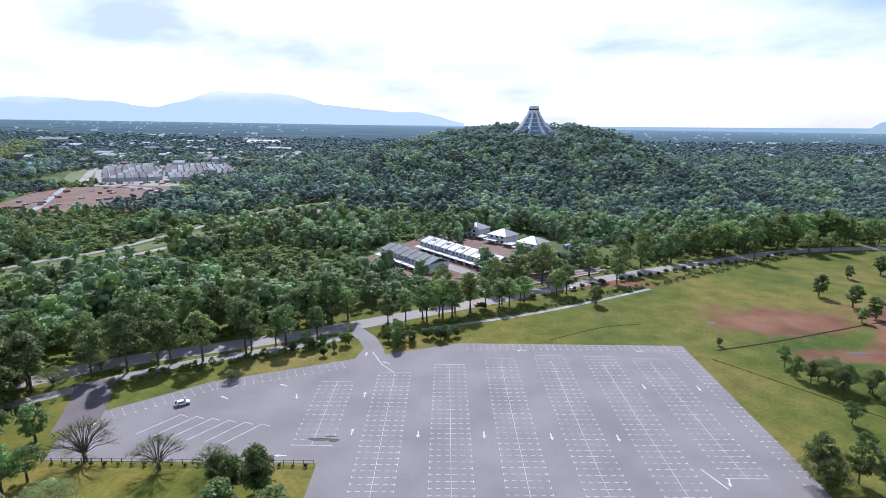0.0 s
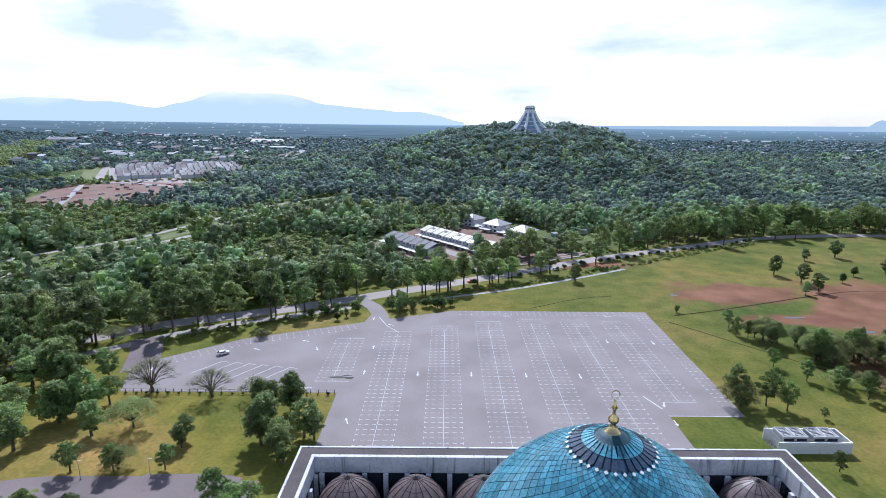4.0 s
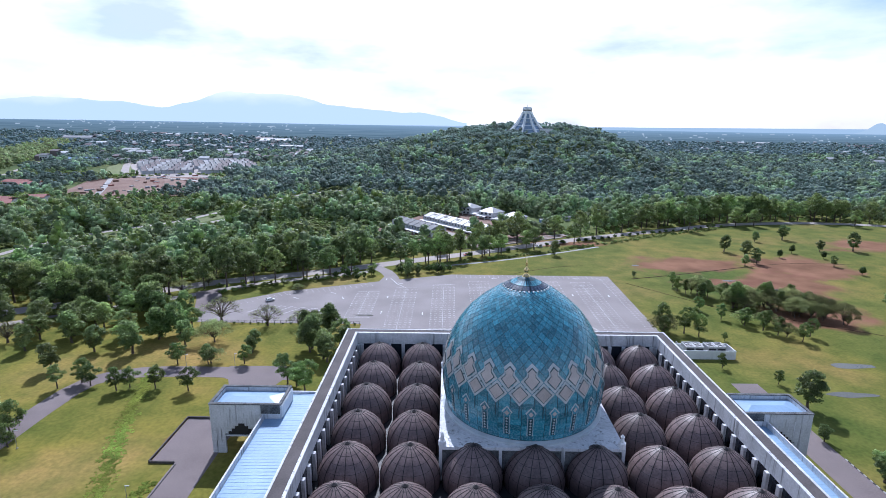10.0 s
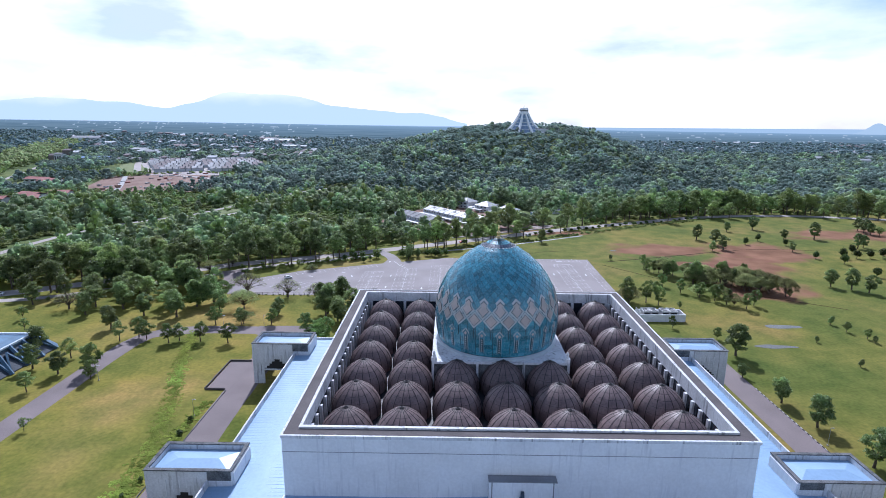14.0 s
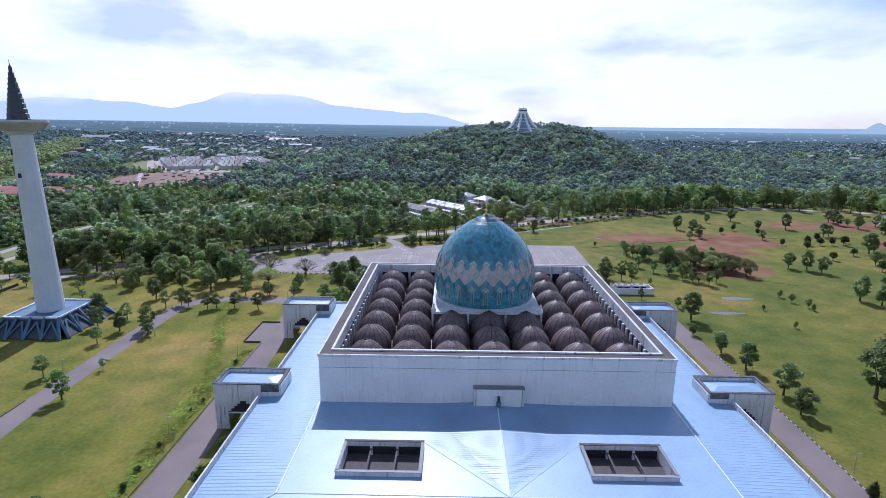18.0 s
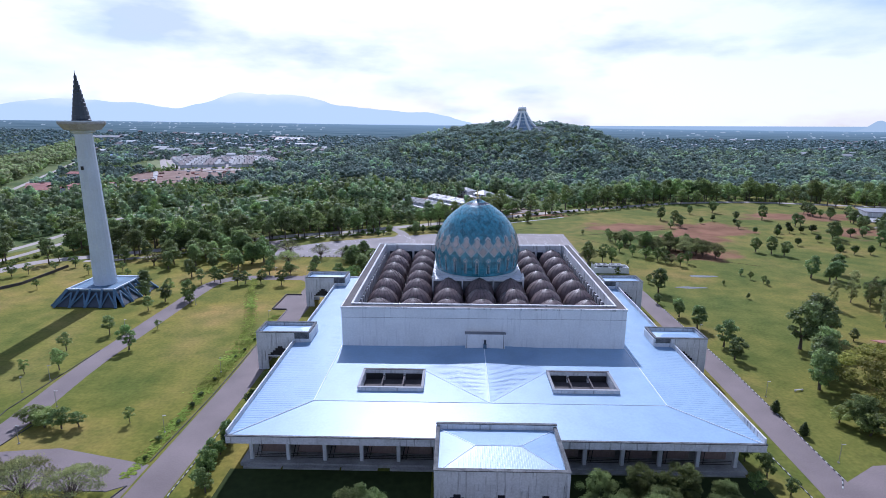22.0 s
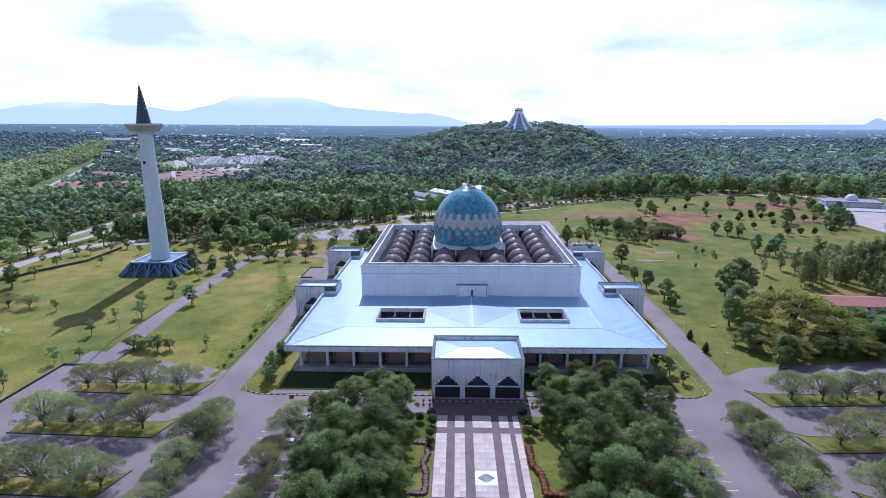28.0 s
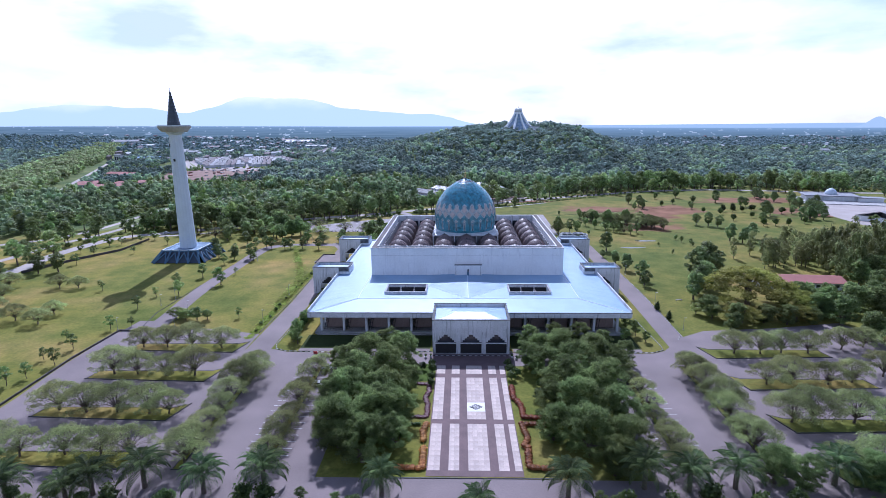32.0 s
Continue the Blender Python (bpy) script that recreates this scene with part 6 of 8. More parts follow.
wood("plain_woods", "far woods on the plain", far_spots, TREE_PLAIN_HAZE, 13, 12, 1.1, 3, 2.9, 1.0, 7.9, 1.9, 2.6, core=0.95)
# ---- beyond the road ----
for pts in TRACKS:
    road("farm_track", "pale dirt track through the woods", pts, 5.6, DUSTY, 0.05, "track")
road("belt_track", "pale straight track beside the tree belt", [(-440, 262), (-478, 318), (-533, 416), (-603, 550), (-704, 744), (-800, 925)], 6, DUSTY, 0.05, "track")
tagged(part("mown_strip", ribbon(STRIP, 14, 0.03, 0.2), FIELD), "mown grass strip between two tracks", "grass", kind="structure")
tagged(part("clearing", ribbon([(-100, 503), (-40, 500), (20, 505), (110, 510)], 12, 0.06, 0.2), FIELD), "bright grass clearing in the woods", "grass", kind="structure")

ROW = -51.5    # heading of the house rows, degrees
estate = [(-74, 302), (-30, 262), (14, 258), (58, 282), (52, 330), (10, 400), (-40, 370)]
tagged(part("estate_ground", prism(estate, -0.2, 0.30), EARTH), "bare trodden earth and gravel of a new housing estate", "ground", kind="structure")
tagged(part("estate_lane", ribbon([(-38, 318), (-16, 290), (2, 266)], 8, 0.36, 0.4), DUSTY), "dusty lane between two house rows", "road", kind="structure")
for k in range(5):
    tagged(part("earth_bank", ribbon([(-12 + k * 1.5, 240 + k * 3.4), (30 + k * 2, 262 + k * 3.6), (66 + k * 3, 282 + k * 3.4)], 1.6, 0.5, 0.6), EARTH if k % 2 else DUSTY), "low bank of red earth beside the road", "earth bank", kind="structure")


def gable_roof(t, x0, x1, y0, ym, y1, ze, zr, mat, name="roof_slope"):
    part(name, solid([[(x0, y0, ze), (x1, y0, ze), (x1, ym, zr), (x0, ym, zr)]], 0.18), mat, t)
    part(name, solid([[(x1, y1, ze), (x0, y1, ze), (x0, ym, zr), (x1, ym, zr)]], 0.18), mat, t)


def terrace(ox, oy, count, mat, group):
    """A row of terraced houses; each house is a thing of its own."""
    for k in range(count):
        t = thing("terrace_house", "new white terraced house with a grey gabled roof", "house", group=group)
        t.matrix_basis = pose(ox, oy, 0, 0, 0, ROW) @ pose(k * 7.2, 0, 0)
        part("wall", box(0.05, 0, 0, 7.1, 13.5, 5.6), WALL, t)
        part("party_wall", box(-0.12, -0.6, 0, 0.04, 14, 6.3), STAINED, t)
        gable_roof(t, 0.0, 7.05, -0.8, 7.0, 14.2, 5.6 + 0.02 * (k % 3), 8.2 + 0.02 * (k % 3), mat)
        for u in (1.2, 4.6):
            part("window", box(u, -0.06, 3.5, u + 1.4, 0.02, 4.8), GLASS, t)
        part("door", box(1.0, -0.06, 0.0, 2.0, 0.02, 2.1), BROWN, t)
        part("window", box(3.6, -0.06, 0.9, 6.0, 0.02, 2.1), GLASS, t)
        part("awning", solid([[(0.3, -5.2, 2.7), (6.8, -5.2, 2.7), (6.8, -0.1, 3.1), (0.3, -0.1, 3.1)]], 0.15), PALE_GLARE, t)
        part("roof_edge", solid([[(-0.16, -0.9, 5.75), (0.10, -0.9, 5.75), (0.10, 7.0, 8.42), (-0.16, 7.0, 8.42)]], 0.12), COPING, t)
        if mat is PALE_GLARE and k % 2:
            part("roof_opening", solid([[(1.2, 3.2, 7.02), (4.4, 3.2, 7.02), (4.4, 5.4, 7.84), (1.2, 5.4, 7.84)]], 0.1), DARK, t)
        for u in (0.5, 6.6):
            part("awning_post", box(u - 0.1, -5.0, 0, u + 0.1, -4.8, 2.6), WALL, t)


terrace(-60.5, 316, 7, GREYTILE, "terraced houses, lower row")
terrace(-37, 337, 10, PALE_GLARE, "terraced houses, upper row")


def villa(x, y):
    t = thing("villa", "detached two-storey white house with a pale hipped roof", "house", group="detached houses")
    t.matrix_basis = pose(x, y, 0, 0, 0, ROW + 8)
    part("wall", box(-8, -7, 0, 8, 7, 6.0), WALL, t)
    c = [(-9, -8, 6.0), (9, -8, 6.0), (9, 8, 6.0), (-9, 8, 6.0)]
    p, q = (-1.5, 0, 9.6), (1.5, 0, 9.6)
    for f in ([c[0], c[1], q, p], [c[1], c[2], q], [c[2], c[3], p, q], [c[3], c[0], p]):
        part("roof_slope", solid([f], 0.2), PALE_GLARE, t)
    for u in (-5.5, -1.0, 3.5):
        for z in (1.0, 3.9):
            part("window", box(u, -7.05, z, u + 2.0, -6.95, z + 1.4), GLASS, t)
            part("window", box(-8.05, u, z, -7.95, u + 2.0, z + 1.4), GLASS, t)
    part("porch_roof", solid([[(-8, -12.5, 3.0), (3, -12.5, 3.0), (3, -7.1, 3.4), (-8, -7.1, 3.4)]], 0.2), PALE_GLARE, t)
    part("hip_cap", tube([(-9, -8, 6.15), (-1.5, 0, 9.75)], [0.16, 0.16], 5), COPING, t)
    part("hip_cap", tube([(9, -8, 6.15), (1.5, 0, 9.75)], [0.16, 0.16], 5), COPING, t)
    part("carport_roof", solid([[(9.5, -13, 2.6), (17, -13, 2.6), (17, -6, 3.0), (9.5, -6, 3.0)]], 0.2), PALE_GLARE, t)
    for u, w in ((9.8, -12.7), (16.7, -12.7), (9.8, -6.3), (16.7, -6.3)):
        part("carport_post", box(u - 0.12, w - 0.12, 0, u + 0.12, w + 0.12, 2.5), WALL, t)
    for u in (-7.6, 2.6):
        part("porch_post", box(u - 0.15, -12.2, 0, u + 0.15, -11.9, 2.8), WALL, t)


for x, y in ((2, 384), (20, 360), (37, 336)):
    villa(x, y)
hut = thing("site_hut", "small blue site hut on bare ground", "hut", 62, 342, 0, 20)
part("hut_wall", box(-3, -1.5, 0.1, 3, 1.5, 2.5), FARBLUE, hut)
part("hut_roof", solid([[(-3.2, -1.7, 2.5), (3.2, -1.7, 2.5), (3.2, 1.7, 2.8), (-3.2, 1.7, 2.8)]], 0.1), PALETILE, hut)
hut = thing("site_hut", "small white hut beside the road", "hut", 84, 352, 0, 30)
part("hut_wall", box(-4, -2, 0, 4, 2, 3), WALL, hut)
part("hut_roof", solid([[(-4.4, -2.4, 3), (4.4, -2.4, 3), (4.4, 2.4, 3.6), (-4.4, 2.4, 3.6)]], 0.1), GREYTILE, hut)

# building site further off
for pts, mat, label in (([(-430, 440), (-380, 436), (-340, 480), (-255, 462), (-250, 480), (-310, 545), (-335, 640), (-330, 700), (-470, 700), (-510, 640)], EARTH, "raw red earth of a building site"),
                        ([(-460, 676), (-330, 660), (-290, 760), (-340, 920), (-640, 985), (-560, 790)], DUSTY, "gravel between unfinished house rows"),
                        ([(-525, 690), (-492, 680), (-500, 720), (-640, 945), (-672, 945), (-592, 800)], FIELD, "green field beside the building site")):
    tagged(part("site_ground", prism(pts, -0.3, 0.7 + 0.03 * ("gravel" in label) + 0.05 * ("field" in label)), mat), label, "ground", kind="structure")
road("site_road", "pale road to the building site", [(-255, 468), (-316, 535), (-350, 610), (-420, 655), (-485, 680), (-560, 800), (-650, 965)], 11, DUSTY, 0.85)
road("site_road", "straight white track over red earth", [(-385, 447), (-432, 540), (-486, 640)], 6, CONCRETE, 0.85)
for r, (x, y, n) in enumerate(((-478, 702, 8), (-395, 716, 9), (-500, 738, 8), (-415, 752, 10), (-525, 776, 9), (-440, 792, 11), (-548, 814, 9), (-460, 832, 11), (-570, 852, 8), (-490, 872, 12), (-590, 892, 8), (-500, 915, 12), (-600, 940, 8))):
    t = thing("unfinished_terrace", "unfinished row of grey terraced houses with open roofs", "houses", x, y, height(x, y), 26, group="unfinished rows")
    part("wall", box(0, 0, 0, n * 9.0, 12, 5.5), FARWALL, t)
    for k in range(n):
        part("roof_panel", solid([[(k * 9 + 0.5, -0.5, 5.6), (k * 9 + 8.3, -0.5, 5.6), (k * 9 + 8.3, 12.5, 8.2), (k * 9 + 0.5, 12.5, 8.2)]], 0.3), (FARROOF, GREYTILE, FARROOF, PALETILE, GREYTILE)[(k * 3 + r) % 5], t)
        part("party_wall", box(k * 9 + 8.35, -0.6, 0, k * 9 + 8.95, 12.6, 8.6), GREYTILE if k % 3 else STAINED, t)
rngs = random.Random(8)
for k in range(60):
    x, y = rngs.uniform(-460, -330), rngs.uniform(470, 690)
    t = thing("site_pile", "stack of building material on red earth", "pile", x, y, 0.7, rngs.uniform(0, 90), group="site piles")
    part("block", box(-rngs.uniform(1, 4), -1.5, 0, rngs.uniform(1, 4), 1.5, rngs.uniform(0.6, 2.4)), rngs.choice((EARTH, CONCRETE, REDROOF, DUSTY, PALETILE)), t)


def block(name, label, x, y, w, d, h, wall, roof, rz=0, windows=0):
    z = height(x, y)
    t = thing(name, label, "building", x, y, z, rz)
    part("wall", box(-w / 2, -d / 2, -2, w / 2, d / 2, h), wall, t)
    gable_roof(t, -w / 2 - 1, w / 2 + 1, -d / 2 - 1, 0, d / 2 + 1, h, h + d * 0.16, roof)
    for k in range(windows):
        u = -w / 2 + (k + 0.5) * w / windows
        part("window", box(u - w / windows * 0.3, -d / 2 - 0.1, h * 0.35, u + w / windows * 0.3, -d / 2 + 0.05, h * 0.75), GLASS, t)
    return t


block("warehouse", "long white warehouse in the far woods", -588, 1700, 104, 45, 9, LINE, LINE, 0)
block("warehouse", "low shed with a blue roof", -705, 905, 60, 22, 8, FARWALL, FARBLUE, 8, 8)
block("warehouse", "grey shed beside the blue shed", -640, 915, 40, 16, 7, FARWALL, GREYTILE, 8)
block("office_block", "pale far office block with dark windows", -1150, 1560, 84, 34, 15, FARWALL, PALETILE, 5, 10)
block("block_of_flats", "grey tower beside the blue shed", -752, 880, 14, 14, 17, FARWALL, GREYTILE, 0, 3)
for x, y, w, rz in ((-464, 381, 28, 10), (-450, 415, 26, -20), (-436, 392, 18, 30), (-490, 402, 22, 0), (-430, 430, 18, 15), (-552, 562, 34, -10), (-526, 545, 24, 20), (-505, 420, 22, 35), (-515, 530, 20, -30), (-420, 372, 16, 0)):
    block("red_roofed_house", "house with a red roof among trees", x, y, w, 15, 5, FARWALL, REDROOF, rz, 4)
for x, y, w in ((-863, 726, 120), (-824, 647, 100), (-900, 800, 120), (-850, 690, 90)):
    block("shop_row", "long low row of shops with a dull red roof", x, y, w, 18, 6, FARWALL, FARROOF, 35, 8)
red = thing("service_building", "long low white building with a red sheet roof", "building", 162, -29, 0, -5)
part("wall", box(-19.5, -6, 0, 19.5, 6, 3.6), WALL, red)
gable_roof(red, -21, 21, -7.5, 0, 7.5, 3.7, 5.6, REDROOF)
for k in range(9):
    part("window", box(-18 + k * 4.2, -6.06, 1.1, -16 + k * 4.2, -5.95, 2.5), GLASS, red)

# pale domed building on the east side
col = thing("domed_hall", "pale low hall with a grey dome and colonnade", "building", 366, 251, 0, -18)
col.matrix_basis = col.matrix_basis @ Matrix.Diagonal((0.72, 0.72, 0.72, 1))
part("terrace", box(-42, -30, 0, 60, 40, 1.0), CONCRETE, col)
part("wall", box(-30, 6, 1, 30, 34, 7.0), WALL, col)
part("roof_slab", box(-33, 2, 7.0, 33, 37, 8.0), PALETILE, col)
part("wing", box(30, 0, 1, 58, 14, 6), WALL, col)
part("wing_roof", box(29, -2, 6.01, 60, 16, 6.8), PALETILE, col)
for k in range(12):
    part("column", box(-31 + k * 5.5, 2.5, 1, -30.2 + k * 5.5, 3.3, 7), WALL, col)
part("dome", lathe([(7, 8), (7.3, 9.5), (6.8, 12), (5, 14.6), (2.5, 16), (0, 16.6)], 24, None, 2, 20), SHAFT, col, smooth=True)
forecourt = [(308, 128), (318, 104), (430, 80), (520, 160), (520, 250), (440, 235), (345, 236), (318, 215), (312, 180)]
tagged(part("forecourt", prism(forecourt, -0.2, 0.05), DUSTY), "pale paved forecourt and car park", "paving", kind="structure")
block("pavilion", "pale pavilion beside the forecourt", 352, 148, 58, 34, 4, WALL, CONCRETE, 24, 8)
block("pavilion", "pale pavilion with a flat roof", 440, 205, 50, 20, 5, WALL, PALETILE, 10, 6)

# ---- council hall on the hill ----
HX, HY = 118.0, 868.0
hz = 60.0
hill_hall = thing("council_hall", "conical hall with white ribs and blue glass on a wooded hill", "building", HX, HY, hz)
part("podium", box(-34, -30, -8, 34, 30, 3.0), HALLWHITE, hill_hall)
for z in (9, 15, 21, 27):
    r = 30 - (z - 3) * 0.87 if z < 18 else 17 - (z - 18) * 0.58
    part("ring_beam", lathe([(r + 0.2, z - 0.5), (r + 1.0, z), (r + 0.2, z + 0.5)], 16), HALLWHITE, hill_hall)
part("glass_cone", lathe([(30, 3), (17, 18), (8.3, 33), (7.2, 36)], 16), HALLGLASS, hill_hall)
for k in range(8):
    rb = part("rib", tube([(35, 0, 1.5), (18.5, 0, 18), (9.4, 0, 33), (8.0, 0, 38)], [2.9, 2.4, 1.8, 1.3], 5), HALLWHITE, hill_hall, "white rib")
    rb.matrix_basis = pose(0, 0, 0, 0, 0, 45 * k + 22)
part("drum", lathe([(8.2, 35), (8.0, 39), (8.0, 44), (6.8, 46.4), (6.2, 46.6), (0, 47.2)], 16), HALLWHITE, hill_hall)
part("drum_windows", lathe([(8.05, 40.3), (8.15, 40.4), (8.15, 41.8), (8.05, 41.9)], 16), DARK, hill_hall)
part("mast", tube([(0, 0, 47), (0, 0, 50.5)], [0.4, 0.2], 6), METAL, hill_hall)
annex = thing("hill_annex", "low white annex between trees on the hill", "building", 152, 858, height(152, 858) + 1)
part("wall", box(-12, -5, -8, 12, 5, 5), WALL, annex)
part("roof", box(-13, -6, 5, 13, 6, 5.8), PALETILE, annex)

# ---- far plain, towns and mountains ----
rngs = random.Random(21)
specks, roofs = [], []
for k in range(170):
    y = rngs.choice((rngs.uniform(1250, 1600), rngs.uniform(1500, 2050), rngs.uniform(900, 1250)))
    a = rngs.choice((rngs.uniform(-0.72, -0.30), rngs.uniform(-0.5, -0.25), rngs.uniform(0.25, 0.85)))
    x = a * (y + 200)
    if y < 1250 and -0.25 < a < 0.5:
        continue
    w, d, h = rngs.uniform(7, 20), rngs.uniform(7, 12), rngs.uniform(9, 13)
    if rngs.random() < 0.08:
        w, d = rngs.uniform(35, 70), 20
    z = height(x, y)
    (specks if rngs.random() < 0.55 else roofs).append((x - w / 2, y - d / 2, z, x + w / 2, y + d / 2, z + h))
for name, boxes, mat, label in (("far_town", specks, FARWALL, "far scattered pale houses in the plain"), ("far_roofs", roofs, FARROOF, "far scattered dark red and grey roofs in the plain")):
    quads = []
    for x0, y0, z0, x1, y1, z1 in boxes:
        quads += [[(x0, y0, z0), (x1, y0, z0), (x1, y0, z1), (x0, y0, z1)], [(x0, y0, z1), (x1, y0, z1), (x1, y1, z1 + 3), (x0, y1, z1 + 3)],
                  [(x0, y0, z0), (x0, y0, z1), (x0, y1, z1), (x0, y1, z0)], [(x1, y0, z0), (x1, y1, z0), (x1, y1, z1), (x1, y0, z1)]]
    tagged(part(name, faces_mesh(name, np.array(quads), 4, mat), None), label, "houses", kind="stuff")


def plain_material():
    """The plain out to the skyline, a glowing backdrop with haze painted bluer with distance."""
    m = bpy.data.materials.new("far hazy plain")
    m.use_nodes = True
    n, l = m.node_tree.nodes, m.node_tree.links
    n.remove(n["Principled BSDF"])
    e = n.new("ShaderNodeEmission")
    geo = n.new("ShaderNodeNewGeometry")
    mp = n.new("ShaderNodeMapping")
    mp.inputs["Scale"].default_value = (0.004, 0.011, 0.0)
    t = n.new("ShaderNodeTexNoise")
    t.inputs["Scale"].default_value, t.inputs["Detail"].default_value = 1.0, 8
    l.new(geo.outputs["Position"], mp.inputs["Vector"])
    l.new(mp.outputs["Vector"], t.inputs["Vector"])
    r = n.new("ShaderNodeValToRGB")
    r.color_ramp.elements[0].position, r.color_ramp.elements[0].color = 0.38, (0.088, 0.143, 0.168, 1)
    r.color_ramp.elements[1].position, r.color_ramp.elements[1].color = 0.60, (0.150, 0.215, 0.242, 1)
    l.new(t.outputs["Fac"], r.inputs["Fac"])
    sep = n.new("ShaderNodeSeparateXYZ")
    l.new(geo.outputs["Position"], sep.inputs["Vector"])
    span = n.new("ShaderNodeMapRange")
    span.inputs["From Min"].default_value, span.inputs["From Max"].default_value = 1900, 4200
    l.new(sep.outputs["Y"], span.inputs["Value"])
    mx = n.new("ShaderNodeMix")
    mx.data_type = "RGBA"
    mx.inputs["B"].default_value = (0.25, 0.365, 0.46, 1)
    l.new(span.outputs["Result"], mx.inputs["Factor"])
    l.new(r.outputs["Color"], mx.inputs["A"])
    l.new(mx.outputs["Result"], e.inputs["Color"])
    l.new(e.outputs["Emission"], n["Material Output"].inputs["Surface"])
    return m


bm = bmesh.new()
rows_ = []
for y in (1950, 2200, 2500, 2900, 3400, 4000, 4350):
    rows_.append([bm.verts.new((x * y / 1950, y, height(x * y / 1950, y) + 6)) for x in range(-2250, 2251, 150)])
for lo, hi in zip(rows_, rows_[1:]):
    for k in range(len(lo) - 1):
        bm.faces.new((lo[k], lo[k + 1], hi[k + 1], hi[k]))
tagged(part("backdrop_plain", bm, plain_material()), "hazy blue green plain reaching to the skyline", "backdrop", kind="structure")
# far roofs glow, with a pale haze tint painted in
white = glow("pale far roofs", (0.42, 0.50, 0.55), 1.0)
quads = []
for k in range(190):
    y = rngs.uniform(2000, 3700)
    a = rngs.choice((rngs.uniform(-0.95, -0.2), rngs.uniform(-0.75, -0.3), rngs.uniform(0.3, 0.95)))
    x, w = a * y, rngs.uniform(2, 6) * (3.0 if rngs.random() < 0.1 else 1)
    z = height(x, y) + 6
    quads.append([(x - w, y, z), (x + w, y, z), (x + w, y + 8, z + rngs.uniform(3, 6)), (x - w, y + 8, z + 4)])
tagged(part("backdrop_town", faces_mesh("backdrop_town", np.array(quads), 4, white), None), "pale far roofs in the hazy plain", "backdrop", kind="structure")


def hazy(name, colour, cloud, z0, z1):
    """A far mountain glowing in painted haze blue, lost in white cloud towards its top."""
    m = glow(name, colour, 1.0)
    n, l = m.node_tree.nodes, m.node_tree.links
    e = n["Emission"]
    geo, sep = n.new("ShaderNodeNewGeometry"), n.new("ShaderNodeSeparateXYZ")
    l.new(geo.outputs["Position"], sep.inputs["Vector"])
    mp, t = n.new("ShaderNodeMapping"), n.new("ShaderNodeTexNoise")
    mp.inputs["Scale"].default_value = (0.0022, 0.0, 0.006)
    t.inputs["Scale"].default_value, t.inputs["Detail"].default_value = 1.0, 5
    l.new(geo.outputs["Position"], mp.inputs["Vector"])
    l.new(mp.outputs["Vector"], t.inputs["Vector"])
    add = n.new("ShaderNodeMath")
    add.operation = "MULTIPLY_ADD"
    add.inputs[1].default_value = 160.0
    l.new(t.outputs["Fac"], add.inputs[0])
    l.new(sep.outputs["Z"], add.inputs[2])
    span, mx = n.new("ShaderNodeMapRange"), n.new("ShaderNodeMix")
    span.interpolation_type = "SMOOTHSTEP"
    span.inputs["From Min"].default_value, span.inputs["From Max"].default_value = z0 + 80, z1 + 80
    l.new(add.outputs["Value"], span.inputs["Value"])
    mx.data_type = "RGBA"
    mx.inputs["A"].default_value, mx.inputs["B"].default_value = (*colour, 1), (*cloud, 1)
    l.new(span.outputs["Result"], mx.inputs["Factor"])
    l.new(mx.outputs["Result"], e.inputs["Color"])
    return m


def ridge(name, label, y, mat, base, shape, x0=-5400, x1=5400):
    """A far mountain ridge; its outline is a sum of smooth humps (centre, half-width, height)."""
    bm = bmesh.new()
    prev = None
    for x in range(x0, x1 + 1, 20):
        z = sum(h * math.exp(-abs((x - c) / w) ** p) for c, w, h, p in shape)
        z += (9 * noise.noise(Vector((x * 0.006, y, 0))) + 4 * noise.noise(Vector((x * 0.021, y, 5)))) * min(1, z / 60)
        pair = (bm.verts.new((x, y, base - 130)), bm.verts.new((x, y, base + max(z, 0) - 3)))
        if prev:
            bm.faces.new((prev[0], pair[0], pair[1], prev[1]))
        prev = pair
    return tagged(part(name, bm, mat), label, "backdrop", kind="structure")


# ridges and skyline glow in flat haze blues painted as their colour
ridge("backdrop_mountain", "far mountain range in painted pale blue haze", 4440, hazy("backdrop mountain", (0.60, 0.735, 0.845), (0.96, 0.98, 1.0), 190, 330), 62,
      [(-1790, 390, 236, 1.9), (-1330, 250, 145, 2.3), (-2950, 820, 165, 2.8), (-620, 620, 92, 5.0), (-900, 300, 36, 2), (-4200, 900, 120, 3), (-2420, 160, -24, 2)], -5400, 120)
ridge("backdrop_skyline", "far edge of the plain in painted blue haze", 4430, glow("far skyline", (0.40, 0.53, 0.64), 1.0), 46, [(-2500, 2600, 6, 4), (4200, 900, -12, 2)], -5400, 5400)
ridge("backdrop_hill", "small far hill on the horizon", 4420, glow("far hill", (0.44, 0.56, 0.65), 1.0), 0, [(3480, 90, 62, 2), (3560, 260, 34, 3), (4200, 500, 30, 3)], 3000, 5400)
# ---- kerbs, islands, beds, markings ----
kerb_w = mesh_of("kerb_stone", box(-0.48, -0.12, 0, 0.48, 0.12, 0.2, bevel=0.02), KERB_W)
kerb_b = mesh_of("kerb_stone", box(-0.48, -0.12, 0, 0.48, 0.12, 0.2, bevel=0.02), KERB_B)


def kerb(points, label="kerb of black and white painted stones along the drive", dark=False):
    t = thing("kerb", label, "kerb", kind="structure")
    for k, p in enumerate(walk_line(points, 1.0)):
        ob = part("kerb_stone", kerb_b if dark or k % 2 else kerb_w, None, t)
        ob.matrix_basis = pose(p[0], p[1], 0, 0, 0, p[2])


